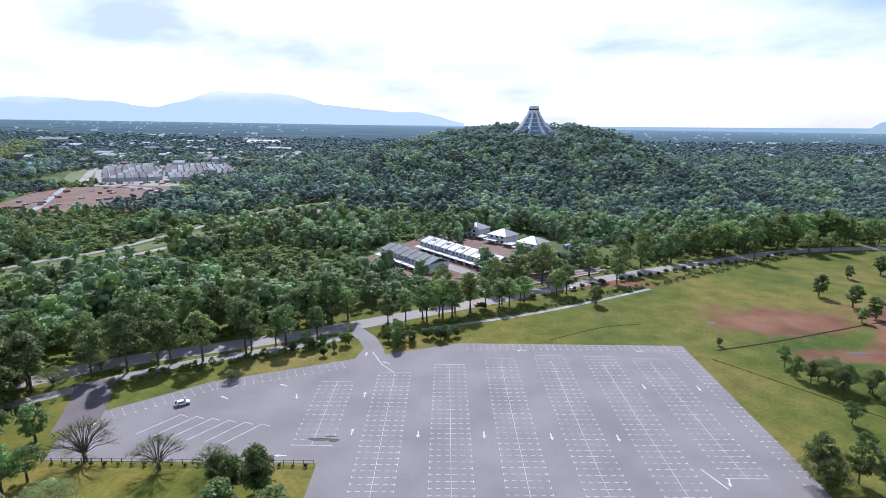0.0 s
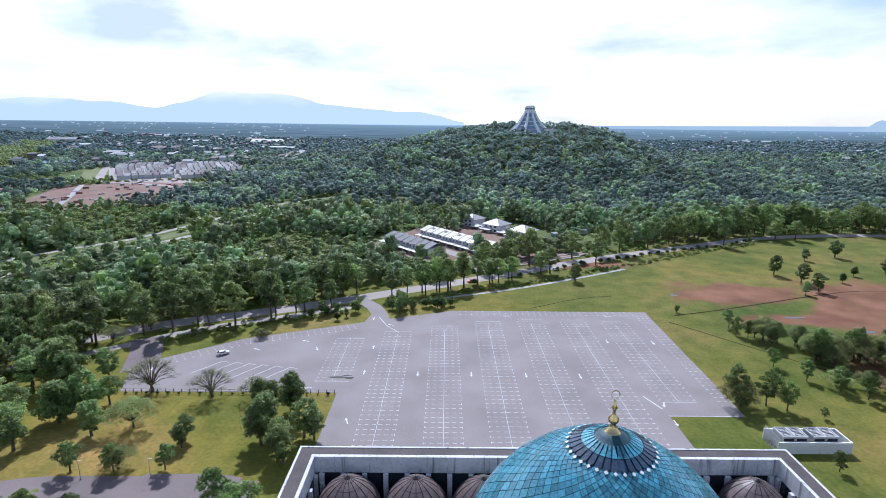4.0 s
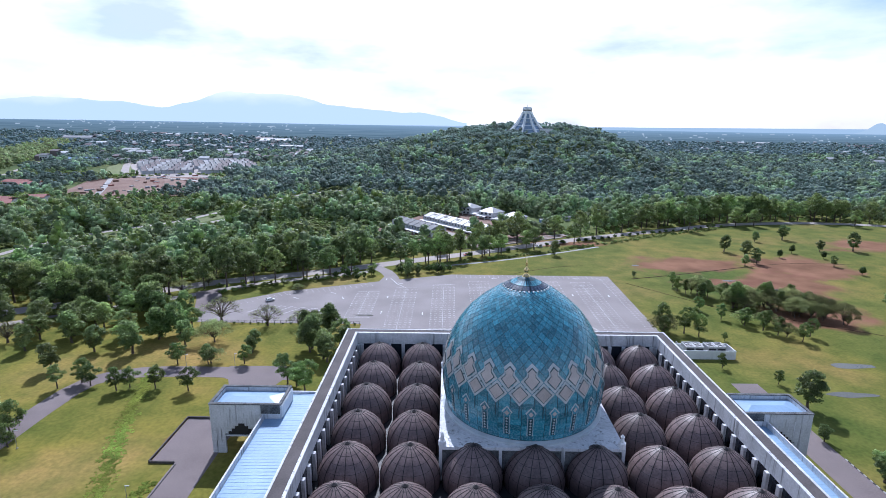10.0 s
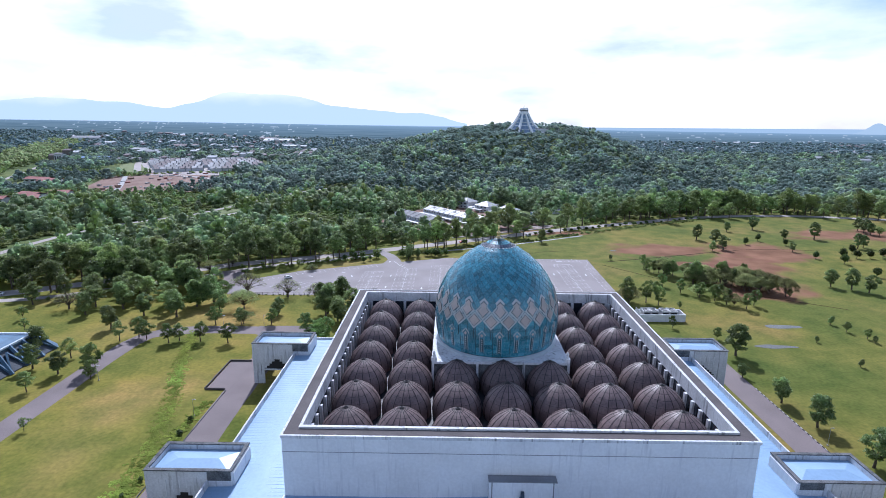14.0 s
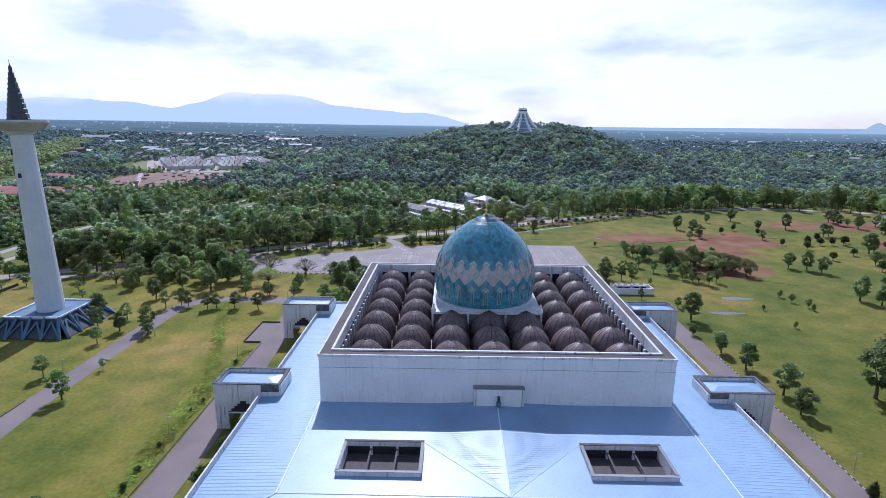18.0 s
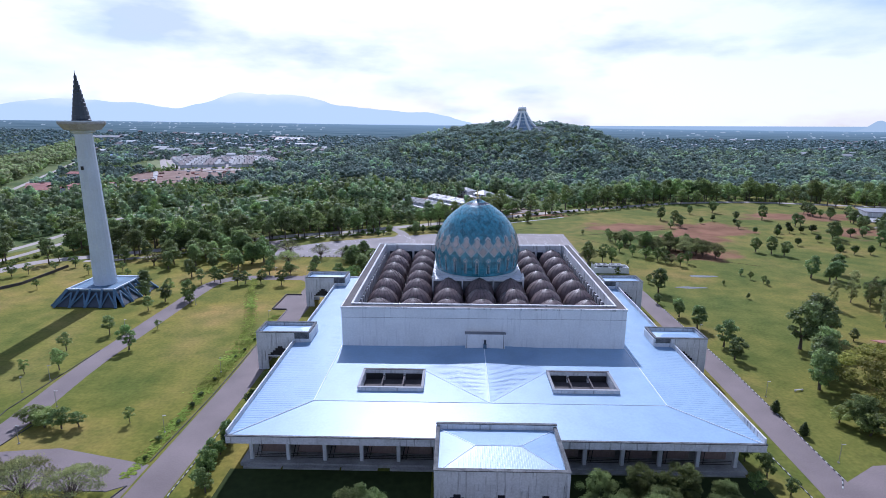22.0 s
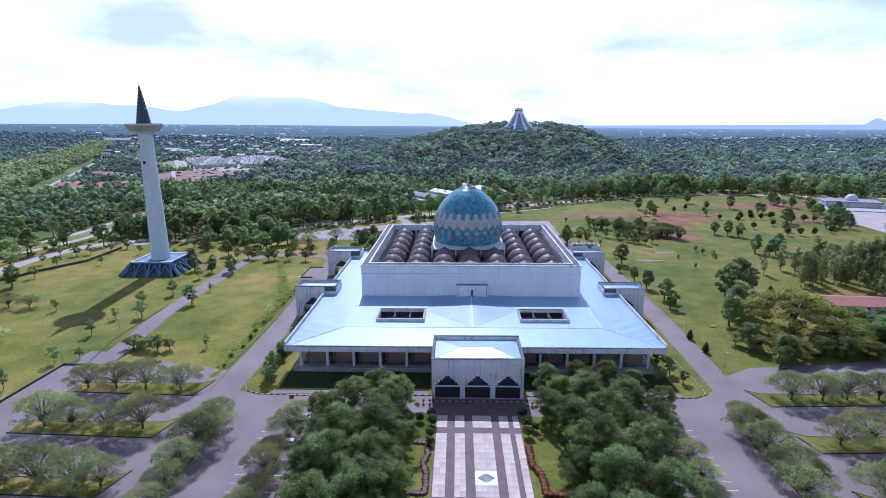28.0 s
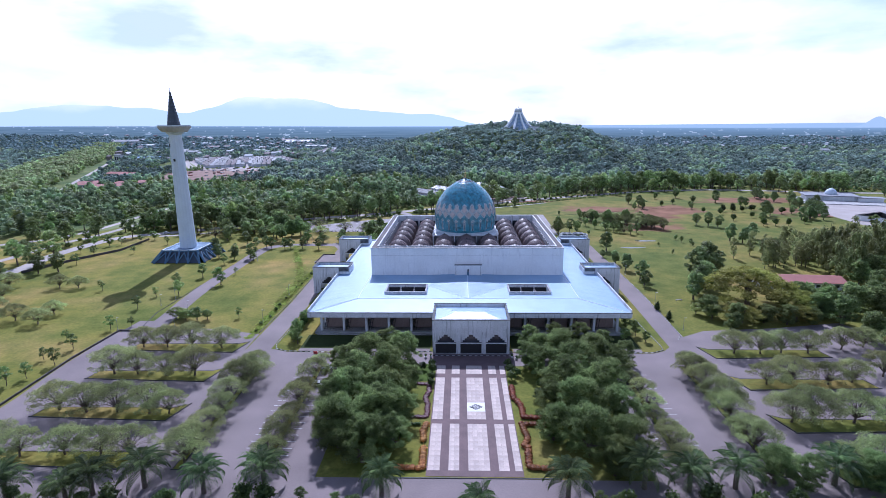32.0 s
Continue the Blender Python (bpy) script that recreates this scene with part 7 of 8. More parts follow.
kerb([(-71.0, -76), (-71.8, -104), (-70.5, -107.6), (-66, -109.6), (-50, -110.4), (-22, -109.6), (-13.5, -109.6)])
kerb([(15, -109.6), (50, -110.2), (65.5, -109.8), (69.6, -107.6), (70.2, -104), (69.2, -76)])
kerb([(83.2, 20), (83.4, -42), (82.4, -72), (81.4, -94), (79, -97.6)])
kerb([(-82.0, 14), (-82.0, -20), (-81.6, -60), (-82.4, -92)], "dark kerb along the drive", True)
kerb([(-13.5, -113.0), (15.0, -113.0)])
kerb([(-19, -180), (20, -179.7)], "weathered kerb between plaza and street", True)
kerb([(-123, -78), (-124.6, -93)], "dark kerb along the drive", True)
kerb([(-136.2, -30), (-136.4, -70), (-132, -92)], "dark kerb along the drive", True)


def island(points, label="raised kerbed grass island in the car park"):
    t = thing("parking_island", label, "island", group="parking islands")
    part("turf", prism(points, 0.0, 0.18), GRASS, t)
    for k, p in enumerate(walk_line(points + points[:1], 1.4)):
        ob = part("kerb_stone", kerb_b, None, t)
        ob.matrix_basis = pose(p[0], p[1], 0, 0, 0, p[2]) @ Matrix.Diagonal((1.4, 1, 1.25, 1))


for sx in (-1, 1):
    for y0, y1 in ((-109.6, -103.4), (-132.0, -126.0), (-155.2, -149.6), (-176.6, -171.2)):
        y0, y1 = (y0, y1) if sx < 0 else (y0 - 3.2, y1 - 3.4)
        island([(sx * 125, y0), (sx * 85.5, y0 - 1.5), (sx * 82.8, y1 + 2.0), (sx * 86, y1), (sx * 124, y1 - 0.4)])
    for x, y0, y1 in ((71.2, -178, -121), (50.4, -174, -123)):
        island([(sx * (x - 0.8), y0), (sx * (x + 0.8), y0), (sx * (x + 0.8), y1), (sx * (x - 0.8), y1)], "narrow planted median in the car park")


paint = thing("parking_markings", "white painted bays and arrows on the asphalt", "markings", kind="structure")
cross = bmesh.new()
for s in (-1, 1):
    box(s * 0.25, -0.06, 0.034, s * 1.5, 0.06, 0.040, cross)
    box(s * 2.5, -0.06, 0.034, s * 3.6, 0.06, 0.040, cross)
    box(s * 4.5, -0.06, 0.034, s * 5.3, 0.06, 0.040, cross)
    box(s * 5.24, -0.45, 0.034, s * 5.36, 0.45, 0.0402, cross)
bay = mesh_of("bay_line", cross, LINE)
half_bm = box(0.1, -0.06, 0.034, 1.2, 0.06, 0.040)
box(2.0, -0.06, 0.034, 3.0, 0.06, 0.040, half_bm)
box(3.9, -0.06, 0.034, 4.7, 0.06, 0.040, half_bm)
box(4.64, -0.45, 0.034, 4.76, 0.45, 0.0402, half_bm)
half = mesh_of("bay_line", half_bm, LINE)
for x, y0, y1 in ((-55.2, 115.5, 150.6), (-37.2, 76, 157.7), (-18.7, 76, 164), (-0.7, 76, 169.5), (17.4, 76, 171.7), (35.2, 76, 171.7), (52.2, 103.5, 169.8)):
    part("centre_line", box(x - 0.05, y0, 0.034, x + 0.05, y1 - (4 if x > -30 else 0), 0.041), LINE, paint)
    part("end_line", box(x - 5.3, y1 - 0.07, 0.034, x + 5.3, y1 + 0.07, 0.0405), LINE, paint)
    if y0 > 100:
        part("end_line", box(x - 5.3, y0 - 0.07, 0.034, x + 5.3, y0 + 0.07, 0.0405), LINE, paint)
    for k in range(int((y1 - y0) / 2.5)):
        ob = part("bay_line", bay, None, paint)
        ob.matrix_basis = pose(x, y1 - 2.5 * (k + 1), 0)
for k in range(31):
    ob = part("bay_line", half, None, paint)
    ob.matrix_basis = pose(69.0, 176.5 - 2.5 * k, 0, 0, 0, 180)
for k in range(31):
    ob = part("bay_line", half, None, paint)
    ob.matrix_basis = pose(-12 + 2.5 * k, 182.0, 0, 0, 0, -90)
for p in walk_line([(-117.5, 131.5), (-96, 148.6), (-56, 165.2)], 2.7):
    ob = part("bay_line", half, None, paint)
    ob.matrix_basis = pose(p[0], p[1], 0, 0, 0, p[2] - 90)
for k in range(6):
    x, y = -96.5 + 5.0 * k, 130.0 - 0.9 * k
    part("slant_line", solid([[(x, y, 0.041), (x - 7.4, y - 10, 0.041), (x - 7.2, y - 10.1, 0.041), (x + 0.2, y - 0.1, 0.041)]], 0.006), LINE, paint)
    part("slant_line", solid([[(x, y, 0.0412), (x + 2.6, y - 1.1, 0.0412), (x + 2.6, y - 1.28, 0.0412), (x, y - 0.18, 0.0412)]], 0.006), LINE, paint)
arrow_bm = prism([(-0.16, -1.6), (0.16, -1.6), (0.16, 0.4), (0.55, 0.4), (0, 1.7), (-0.55, 0.4), (-0.16, 0.4)], 0.034, 0.042)
arrow = mesh_of("arrow", arrow_bm, LINE)
for x, y, r in ((-27.5, 121, 180), (-9.6, 121, 180), (8.6, 120.5, 180), (26.5, 120, 180), (43.8, 149, 180), (61, 148, 180), (-45.6, 122, 0), (-45.2, 142.5, 0), (-66, 141, 200), (-46, 92, 20), (-62, 111, 90), (-88, 140, 60), (-72, 148, 65),
                (8, 176, 90), (52, 176.5, 90), (47.2, 102, 160), (46.6, 92, 180), (-49, 172, 0), (-41, 165, 60), (-118, 124, 0)):
    ob = part("arrow", arrow, None, paint)
    ob.matrix_basis = pose(x, y, 0, 0, 0, r)
part("lane_line", solid([[(-46.8, 174, 0.041), (-42.4, 164, 0.041), (-37.4, 157.6, 0.041), (-37.6, 157.5, 0.041), (-42.6, 163.8, 0.041), (-47.0, 173.8, 0.041)]], 0.006), LINE, paint)
part("lane_line", solid([[(42.5, 107, 0.041), (45.6, 99.5, 0.041), (45.9, 99.6, 0.041), (42.8, 107.1, 0.041)]], 0.006), LINE, paint)
part("end_line", box(46, 95.6, 0.034, 66, 95.8, 0.0405), LINE, paint)
for sx in (-1, 1):
    for y in range(-172, -126, 3):
        part("bay_line", box(sx * 55.2, y, 0.034, sx * 57.6, y + 0.14, 0.0404), LINE, paint)
        part("bay_line", box(sx * 45.8, y, 0.034, sx * 48.2, y + 0.14, 0.0404), LINE, paint)
pud = thing("puddle", "shallow muddy puddle on the asphalt", "puddle", -53.5, 118.2, kind="structure")
for x, y, rx, ry in ((0, 0, 3.4, 0.7), (3.6, -0.4, 1.5, 0.8), (2.6, 1.4, 1.7, 0.3)):
    part("water", prism([(x + rx * math.cos(a) * (1 + 0.18 * math.sin(3 * a)), y + ry * math.sin(a)) for a in np.linspace(0, 6.1, 18)], 0.036, 0.044 + 0.001 * x), WATER, pud)
for x, y, rx, ry in ((124, 74, 9, 2.0), (109, 53.5, 7, 1.8), (150, 160, 6, 1.6), (146, 150, 5, 1.2), (133, 176, 4, 1), (93, 206, 2.5, 1)):
    pd = part("puddle", prism([(x + rx * math.cos(a) * (1 + 0.2 * math.sin(2 * a + x)), y + ry * math.sin(a) * (1 + 0.2 * math.cos(3 * a))) for a in np.linspace(0, 6.1, 22)], -0.02, 0.03), WATER)
    tagged(pd, "muddy standing water in the grass", "puddle", kind="structure")
for pts, w in (([(81.4, 177.6), (110, 187), (158.7, 205.4)], 1.3), ([(110.6, 131), (140, 112), (166, 96)], 0.8), ([(76, 170), (100, 140), (118, 118)], 0.7), ([(20, 186), (45, 200), (62, 204)], 0.6), ([(160, 206), (190, 214), (230, 212)], 0.8)):
    tagged(part("ditch", ribbon(pts, w * 0.7, 0.03, 0.1), DITCH), "narrow dark drainage ditch across the grass", "ditch", kind="structure")

# lawns: shade painted into the turf before the gallery, watered green beside the plaza
for label, pts in (("green lawn before the gallery with shade painted in", [(-62, -107), (-14, -107), (-14, -94.4), (-62, -94.4)]), ("green lawn before the gallery with shade painted in", [(15.5, -94.4), (15.5, -107), (62, -107), (62, -94.4)]), ("small bright lawn beside the plaza", [(-20, -132), (-11.6, -132), (-11.6, -119.4), (-20, -119.4)])):
    tagged(part("lawn", prism(pts, -0.1, 0.05), TURF_SHADED if pts[0][1] > -110 else LAWN), label, "lawn", kind="structure")
# planted beds along the plaza
def hedge(name, label, points, width, high, mat, category="hedge", density=26, leaf=0.17):
    rng = np.random.default_rng(int(abs(points[0][0] * 10 + points[0][1])))
    blobs = [((p[0] + rng.uniform(-0.15, 0.15), p[1] + rng.uniform(-0.15, 0.15), high * 0.5), (width / 2, width / 2, high * 0.55)) for p in walk_line(points, width * 0.55)]
    t = thing(name, label, category)
    part("foliage", faces_mesh("foliage", np.concatenate([blob_core(blobs, 0.9, 6), leaf_quads(rng, blobs, density * len(blobs), leaf)]), 4, mat), None, t)


for pts in ([(12.7, -136), (12.8, -143), (14.5, -147), (14.4, -153.6), (20, -154)], [(20, -157.4), (13.6, -157.2), (14.4, -164), (13.2, -167)], [(14.0, -168), (13.4, -176), (19.5, -176.4)],
            [(-18.2, -176.6), (-12.2, -176.6), (-12.4, -168.5)], [(-12.6, -165), (-13.0, -161), (-12.2, -157)]):
    hedge("hedge", "low clipped russet red hedge beside the plaza", pts, 2.3, 1.0, RED_LEAF)
for pts in ([(-18.4, -153.4), (-12.4, -153.6), (-12.6, -146), (-13.6, -143), (-12.6, -139), (-13, -134.4), (-18.6, -133.6)],):
    hedge("ground_cover", "low maroon ground cover bed beside the plaza", pts, 2.0, 0.5, MAROON_LEAF, "plant bed")
hedge("hedge", "low green hedge beside the plaza", [(-19, -157.6), (-14, -157.6)], 1.2, 0.8, HEDGE)
for x, y, s in ((-18.1, -124, 1.2), (-15.6, -124, 1.25), (-12.6, -121.5, 1.2), (-12.2, -126, 1.4), (-12.4, -131.5, 1.3), (-12.2, -135, 1.1), (12.9, -121.5, 1.3), (13.2, -126, 1.4), (13.4, -131, 1.4), (15.5, -128, 1.2), (20.5, -143, 1.6), (-19, -146, 1.4), (-19, -164, 1.6), (20.5, -164, 1.7), (22, -136, 1.4)):
    plant("shrub", x, y, s)
for x, y in ((-13.4, -114.4), (15.0, -114.4), (16.4, -115.6), (-15.2, -114.6)):
    t = thing("flower_pot", "white round pot with a small green plant", "plant pot", x, y, 0.06, group="pots by the porch")
    part("pot", lathe([(0.3, 0), (0.45, 0.5), (0.5, 0.55), (0.42, 0.55), (0.0, 0.5)], 12), LINE, t)
    pb = [((0, 0, 0.95), (0.5, 0.5, 0.5))]
    part("plant", faces_mesh("plant", np.concatenate([blob_core(pb, 0.8, 6), leaf_quads(np.random.default_rng(2), pb, 60, 0.14)]), 4, HEDGE), None, t)

# ---- palms along the street ----
def frond_mesh():
    """An arching frond with two rows of narrow hanging leaflets."""
    bm = bmesh.new()
    n = 22
    pts = [(5.4 * k / n * (1 - 0.14 * (k / n) ** 2), 0, 2.3 * math.sin(2.1 * k / n) - 2.2 * (k / n) ** 2) for k in range(n + 1)]
    tube(pts, [0.075 - 0.003 * k for k in range(n + 1)], 3, bm)
    for k in range(3, n + 1):
        for s in (-1, 1):
            x, _, z = pts[k]
            ln = 1.0 * math.sin(math.pi * (k + 1.5) / (n + 5)) + 0.25
            v = [bm.verts.new(q) for q in ((x - 0.07, 0, z), (x + 0.07, 0, z), (x + 0.62 * ln, s * ln * 0.8, z - 0.30 * ln - 0.1), (x + 0.50 * ln, s * ln * 0.78, z - 0.38 * ln - 0.1))]
            bm.faces.new(v)
    return mesh_of("frond", bm, PALM_L)


FROND = frond_mesh()
palm_trunk = mesh_of("trunk", tube([(0, 0, -0.1), (0.05, 0, 1.5), (0, 0.05, 3.0), (0, 0, 4.2)], [0.5, 0.45, 0.48, 0.35], 9), BARK)


def palm(x, y, s):
    t = thing("oil_palm", "oil palm with a full head of drooping fronds by the street", "palm", x, y, 0, random.uniform(0, 360), group="palms along the street")
    t.matrix_basis = t.matrix_basis @ Matrix.Diagonal((1.12 * s, 1.12 * s, 1.12 * s, 1))
    part("trunk", palm_trunk, None, t)
    for k in range(24):
        ob = part("frond", FROND, None, t)
        ring = k % 3
        ob.matrix_basis = pose(0, 0, 4.0 + 0.1 * ring, 0, (16, -10, -38)[ring] + random.uniform(-8, 8), 360 / 24 * k + random.uniform(-6, 6)) @ Matrix.Diagonal((random.uniform(0.85, 1.1), 1, 1, 1))


for x, y, s in ((-88.9, -190.3, 0.9), (-85.2, -187.1, 1.0), (-74.9, -184.4, 1.05), (-60.5, -186, 1.0), (-47.3, -184.4, 1.08), (-20.5, -186, 1.0), (0.8, -193, 0.85), (20.6, -186, 1.05), (38.2, -182.6, 1.1), (47.8, -183.4, 1.02), (58.5, -182.2, 1.05), (81.2, -180.6, 1.05), (91, -183, 0.95), (-103, -189.4, 1.0)):
    palm(x, y, s)
for x, y, s, k in ((68, -180, 0.72, "big"), (74, -182, 0.6, "big"), (88, -182, 0.7, "big"), (94, -184, 0.62, "big"), (-94, -189, 0.6, "mid"), (64, -191, 0.5, "lime"), (27, -188, 0.45, "mid"), (-38, -188, 0.45, "mid"), (-30, -190, 0.4, "mid"), (-66, -189, 0.4, "mid"), (103, -183, 0.7, "big"), (-110, -186, 0.9, "wild"), (112, -186, 0.7, "big")):
    plant(k, x, y, s)


for k in range(26):
    x = -112 + k * 8.6 + random.uniform(-2.5, 2.5)
    if abs(x) > 18:
        plant("shrub", x, -190 + random.uniform(-2.5, 2.0), random.uniform(1.2, 2.2), random.uniform(0.8, 1.3))
for x, y, s in ((-30, -190, 0.5), (-108, -190, 0.8), (-96, -193, 0.6), (30, -190, 0.5), (52, -188, 0.5)):
    plant("mid", x, y, s)


# ---- cars ----
def car(x, y, rz, paint_mat, label, group="parked cars"):
    t = thing("car", label, "car", x, y, 0.03, rz, group=group)
    body = bmesh.new()
    side = [(-2.1, 0.32), (2.05, 0.32), (2.1, 0.75), (1.85, 0.9), (1.0, 1.0), (0.45, 1.46), (-1.35, 1.5), (-1.95, 1.02), (-2.15, 0.85)]
    for s in (-1, 1):
        for q in side:
            inset = 0.12 if q[1] > 1.2 else 0.0
            body.verts.new((q[0], s * (0.86 - inset), q[1]))
    body.verts.ensure_lookup_table()
    n = len(side)
    body.faces.new([body.verts[k] for k in range(n)])
    body.faces.new([body.verts[n + k] for k in range(n)][::-1])
    for k in range(n):
        q = (k + 1) % n
        body.faces.new((body.verts[k], body.verts[n + k], body.verts[n + q], body.verts[q]))
    bmesh.ops.bevel(body, geom=list(body.edges), offset=0.05, segments=1, affect="EDGES")
    part("body", body, paint_mat, t)
    part("windscreen", solid([[(0.98, -0.70, 1.04), (0.98, 0.70, 1.04), (0.52, 0.64, 1.44), (0.52, -0.64, 1.44)]], 0.02), GLASS, t)
    part("rear_window", solid([[(-1.40, -0.64, 1.47), (-1.40, 0.64, 1.47), (-1.93, 0.70, 1.07), (-1.93, -0.70, 1.07)]], 0.02), GLASS, t)
    for s in (-1, 1):
        part("side_window", box(-1.25, s * 0.77, 1.03, 0.5, s * 0.865, 1.38), GLASS, t)
        part("headlight", box(2.0, s * 0.5, 0.6, 2.13, s * 0.8, 0.75), KERB_W, t)
        part("tail_light", box(-2.16, s * 0.55, 0.7, -2.08, s * 0.82, 0.9), REDPAINT, t)
        for u in (-1.3, 1.3):
            wh = part("wheel", lathe([(0.0, -0.1), (0.31, -0.1), (0.33, 0), (0.31, 0.1), (0, 0.1)], 14), TYRE, t)
            wh.matrix_basis = pose(u, s * 0.80, 0.33, 90)
            rim = part("rim", lathe([(0.0, -0.11), (0.18, -0.11), (0.18, 0.11), (0, 0.11)], 10), METAL, wh)
    return t


car(-98.6, 135.4, 33, CARPAINT, "white car parked alone in the big car park")
car(-47.4, -123.8, 0, CARPAINT, "white car parked under the trees")
car(-47.6, -135.6, 5, CARPAINT, "white car parked beside the tree-lined median")
car(103, -91.2, -30, DARKPAINT, "dark grey car parked under the trees")
car(44, 250, 27, CARPAINT, "white car on the tree-lined road", "cars on the road")
car(-226, 103, 15, CARPAINT, "white car beside the road", "cars on the road")
car(-5, 226, 207, REDPAINT, "red car on the tree-lined road", "cars on the road")
for x, y in ((-55, -111.6), (-49, -112.0)):
    t = thing("barrier", "red plastic water-filled road barrier", "barrier", x, y, 0.03, group="road barriers")
    part("foot", box(-0.75, -0.3, 0, 0.75, 0.3, 0.15, bevel=0.03), REDPAINT, t)
    part("panel", box(-0.7, -0.18, 0.15, 0.7, 0.18, 0.95, bevel=0.05), REDPAINT, t)

# ---- plant yard beside the mosque ----
yard = thing("plant_yard", "white walled yard with a lattice screen round cooling units", "yard")
for b_ in ((66.6, 78.0, 85.5, 78.4), (66.6, 84.4, 85.5, 84.8), (85.1, 78.4, 85.5, 84.4)):
    part("yard_wall", box(b_[0], b_[1], 0, b_[2], b_[3], 3.2), WALL, yard)
slat = mesh_of("lattice_slat", box(-0.03, -0.03, 0, 0.03, 0.03, 4.2), LINE)
for k in range(21):
    ob = part("lattice_slat", slat, None, yard)
    ob.matrix_basis = pose(66.75, 78.2 + k * 0.32, 0)
for z in (0.3, 1.6, 2.9, 4.1):
    part("lattice_rail", box(66.72, 78.1, z, 66.78, 84.7, z + 0.08), LINE, yard)
for k in range(4):
    t = thing("cooling_unit", "pale boxed cooling unit with fans on top", "machine", 69.8 + k * 3.3 + (1.2 if k > 1 else 0), 81.4, 0, group="cooling units")
    part("housing", box(-1.5, -2.2, 0, 1.5, 2.2, 3.9, bevel=0.05), KERB_W, t)
    part("grille", box(-1.3, -2.24, 2.9, 1.3, -2.18, 3.6), DARK, t, "dark louvred grille")
    for x0, y0, x1, y1 in ((-1.55, -2.25, 1.55, -2.1), (-1.55, 2.1, 1.55, 2.25), (-1.55, -2.1, -1.4, 2.1), (1.4, -2.1, 1.55, 2.1)):
        part("top_frame", box(x0, y0, 3.9, x1, y1, 4.25), LINE, t)
    for v in (-1.05, 1.05):
        part("fan_ring", lathe([(0.95, 3.9), (0.95, 4.2), (0.8, 4.2), (0.78, 3.95)], 16, None, 0, v), CONCRETE, t)
        part("fan", lathe([(0.78, 3.93), (0.2, 4.0), (0.0, 4.05)], 8, None, 0, v), METAL, t)

# ---- walls, fences, lamps ----
def low_wall(points, high, mat, label):
    for (xa, ya), (xb, yb) in zip(points, points[1:]):
        t = part("garden_wall", box(0, -0.15, 0, math.hypot(xb - xa, yb - ya), 0.15, high), mat)
        t.matrix_basis = pose(xa, ya, 0, 0, 0, math.degrees(math.atan2(yb - ya, xb - xa)))
        tagged(t, label, "wall", kind="structure")


low_wall([(-249, -7), (-238, 24), (-226, 47), (-226, 80)], 1.4, COPING, "low dark weathered garden wall")
low_wall([(-131.5, -91.5), (-139.7, -91), (-140.7, -117), (-139, -150), (-134, -200)], 0.7, COPING, "low dark weathered garden wall")
low_wall([(-88.8, 15.2), (-88.8, 35.2), (-81.5, 35.2)], 0.6, COPING, "low dark wall round the forecourt")
low_wall([(-82.5, 15), (-88.6, 15)], 0.6, COPING, "low dark wall round the forecourt")
fence = thing("fence", "row of dark fence posts and rails between lawn and car park", "fence", kind="structure")
post = mesh_of("post", box(-0.07, -0.07, 0, 0.07, 0.07, 1.5), COPING)
for k in range(28):
    ob = part("post", post, None, fence)
    ob.matrix_basis = pose(-120 + k * 2.5, 107.2, 0)
for z in (0.6, 1.3):
    part("rail", box(-120, 107.17, z, -52.5, 107.23, z + 0.06), COPING, fence)
for k in range(20):
    plant("shrub", -117 + k * 3.3, 106.4, random.uniform(0.3, 0.55))


def lamp_post(x, y, h=5.0):
    t = thing("lamp_post", "slender grey lamp post beside the drive", "street lamp", x, y, 0, group="lamp posts")
    part("pole", tube([(0, 0, 0), (0, 0, h)], [0.08, 0.05], 6), METAL, t)
    part("head", box(-0.1, -0.12, h, 0.9, 0.12, h + 0.12, bevel=0.02), METAL, t)
    part("foot", box(-0.2, -0.2, 0, 0.2, 0.2, 0.25), CONCRETE, t)


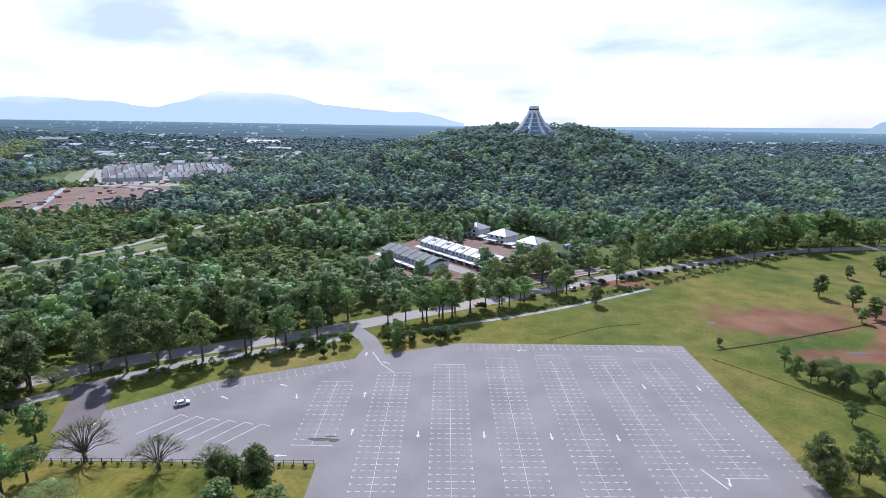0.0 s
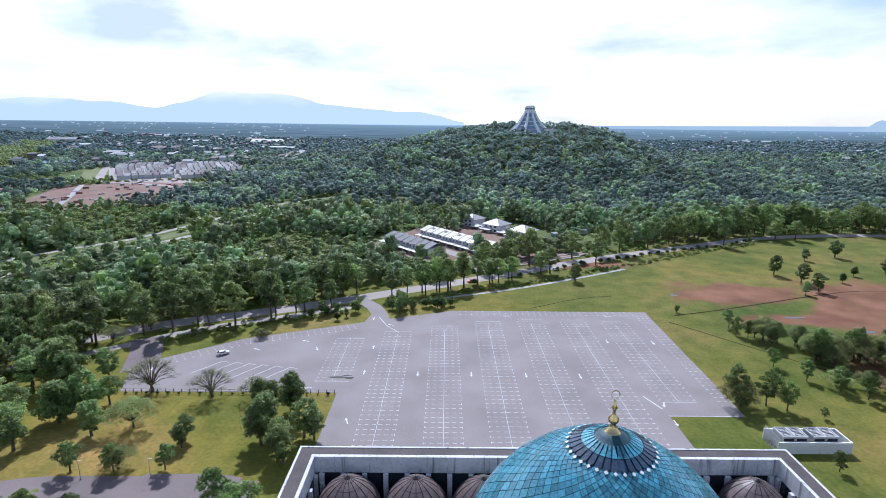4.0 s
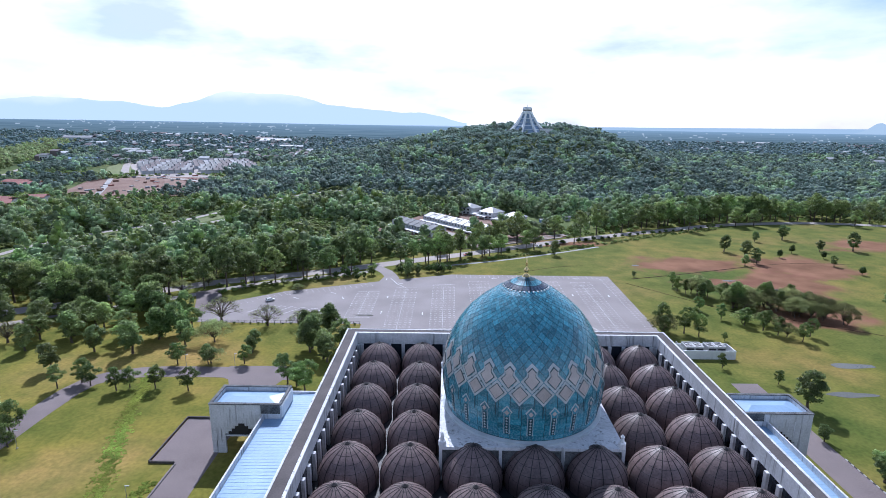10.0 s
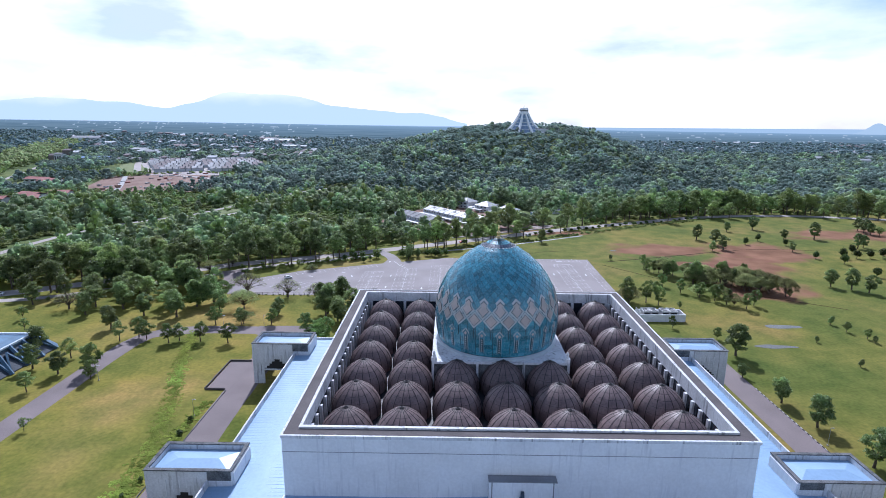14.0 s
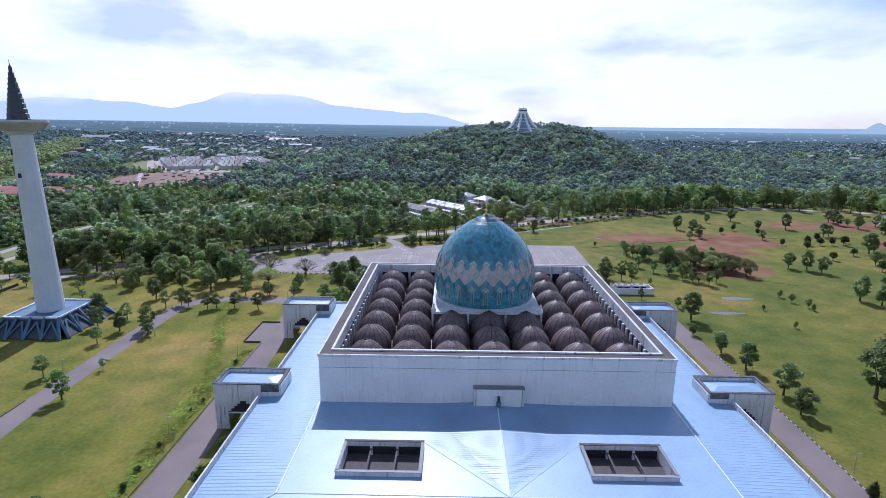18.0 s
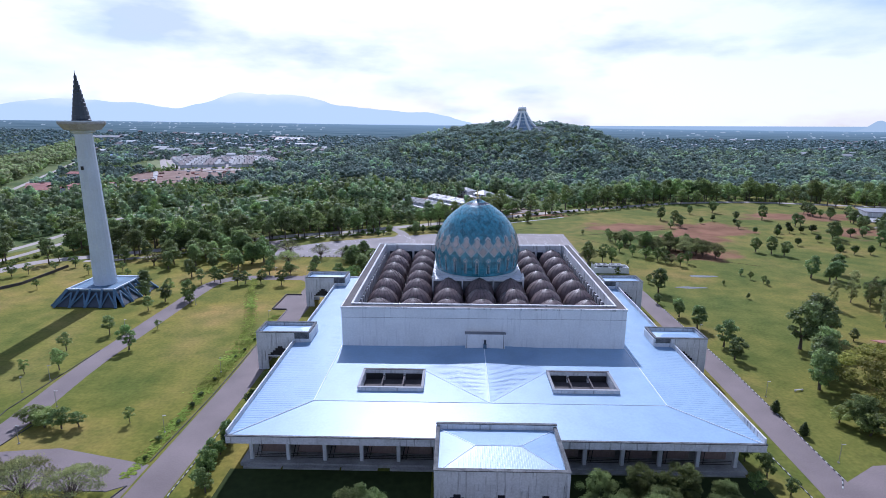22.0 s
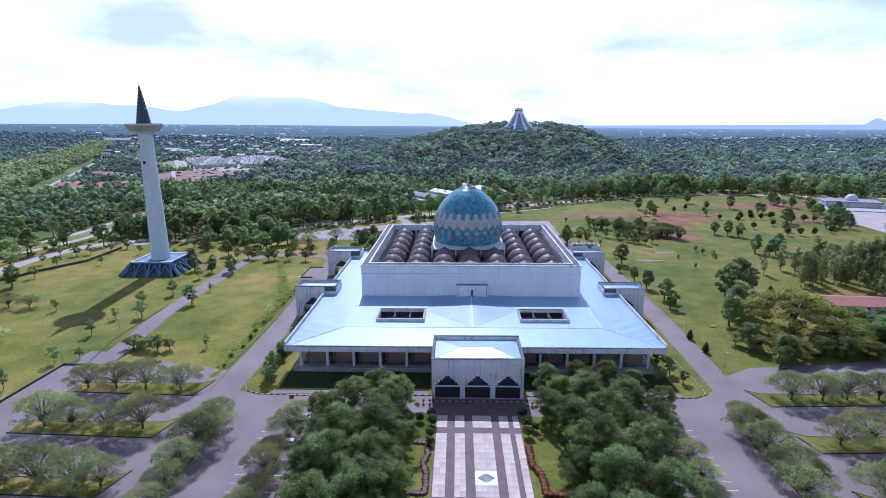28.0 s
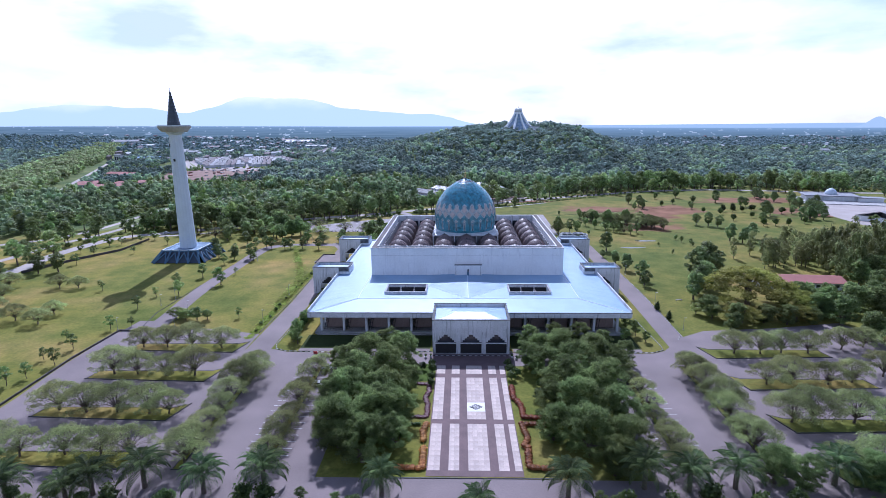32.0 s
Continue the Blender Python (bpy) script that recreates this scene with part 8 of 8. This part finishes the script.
for x, y in ((-141.5, -89.5), (84.6, -88), (-123.4, -68), (-137.4, -52), (-137.4, -12), (-125, 20), (-85.5, -80), (-85.5, -45), (-85, 0), (-104, 66), (-88, 67), (84.8, -56), (85, -10), (-120, -86), (-140, -60)):
    lamp_post(x, y)
bench = thing("garden_bench", "small grey bench on the east lawn", "bench", 97, -52, 0, 15)
part("seat", box(-1.6, -0.25, 0.42, 1.6, 0.25, 0.5), CONCRETE, bench)
for u in (-1.2, 1.2):
    part("leg", box(u - 0.12, -0.2, 0, u + 0.12, 0.2, 0.42), CONCRETE, bench)

# ---- dome tiles: rhombs on a spiral net ----
ROUND = 48
dth = 2 * math.pi / ROUND
level, s, levels = 0, S_BAND + 2.0, []
while s < arc[-1] - 3.6:
    levels.append(s)
    s += float(np.interp(s, arc, P_R)) * dth * 0.58
first_rows, rest, kept = levels[1:], [], 0
for i, s in enumerate(levels[:-1]):
    if i == 0:
        continue
    lo_s, hi_s = levels[i - 1], levels[i + 1]
    for k in range(ROUND):
        th = dth * (k + 0.5 * (i % 2))
        front = 1.2 * math.pi < th % (2 * math.pi) < 1.8 * math.pi
        m = 0.06
        c = [(th, lo_s + m), (th + dth / 2 * 0.935, s), (th, hi_s - m), (th - dth / 2 * 0.935, s)]
        top = [on_dome(a, q, 0.055) for a, q in c]
        low_ = [on_dome(a, q, 0.0) for a, q in c]
        quads = [top] + [[low_[j], low_[(j + 1) % 4], top[(j + 1) % 4], top[j]] for j in range(4)]
        if front and kept < 300 and i > 3:
            kept += 1
            part("tile", faces_mesh("tile", np.array(quads), 4, TEAL), None, dome)
        else:
            rest.append(quads)
# plain glazed courses below the band
s = 0.25
while s < S_BAND + 2.6:
    step_s = 1.15
    for k in range(ROUND):
        a0, a1 = dth * (k + 0.03), dth * (k + 0.97)
        top = [on_dome(a0, s, 0.05), on_dome(a1, s, 0.05), on_dome(a1, s + step_s - 0.03, 0.05), on_dome(a0, s + step_s - 0.03, 0.05)]
        low_ = [on_dome(a0, s, 0.0), on_dome(a1, s, 0.0), on_dome(a1, s + step_s - 0.03, 0.0), on_dome(a0, s + step_s - 0.03, 0.0)]
        rest.append([top] + [[low_[j], low_[(j + 1) % 4], top[(j + 1) % 4], top[j]] for j in range(4)])
    s += step_s
part("tiling", faces_mesh("tiling", np.array(rest), 4, TEAL_J), None, dome)["kind"] = "stuff"
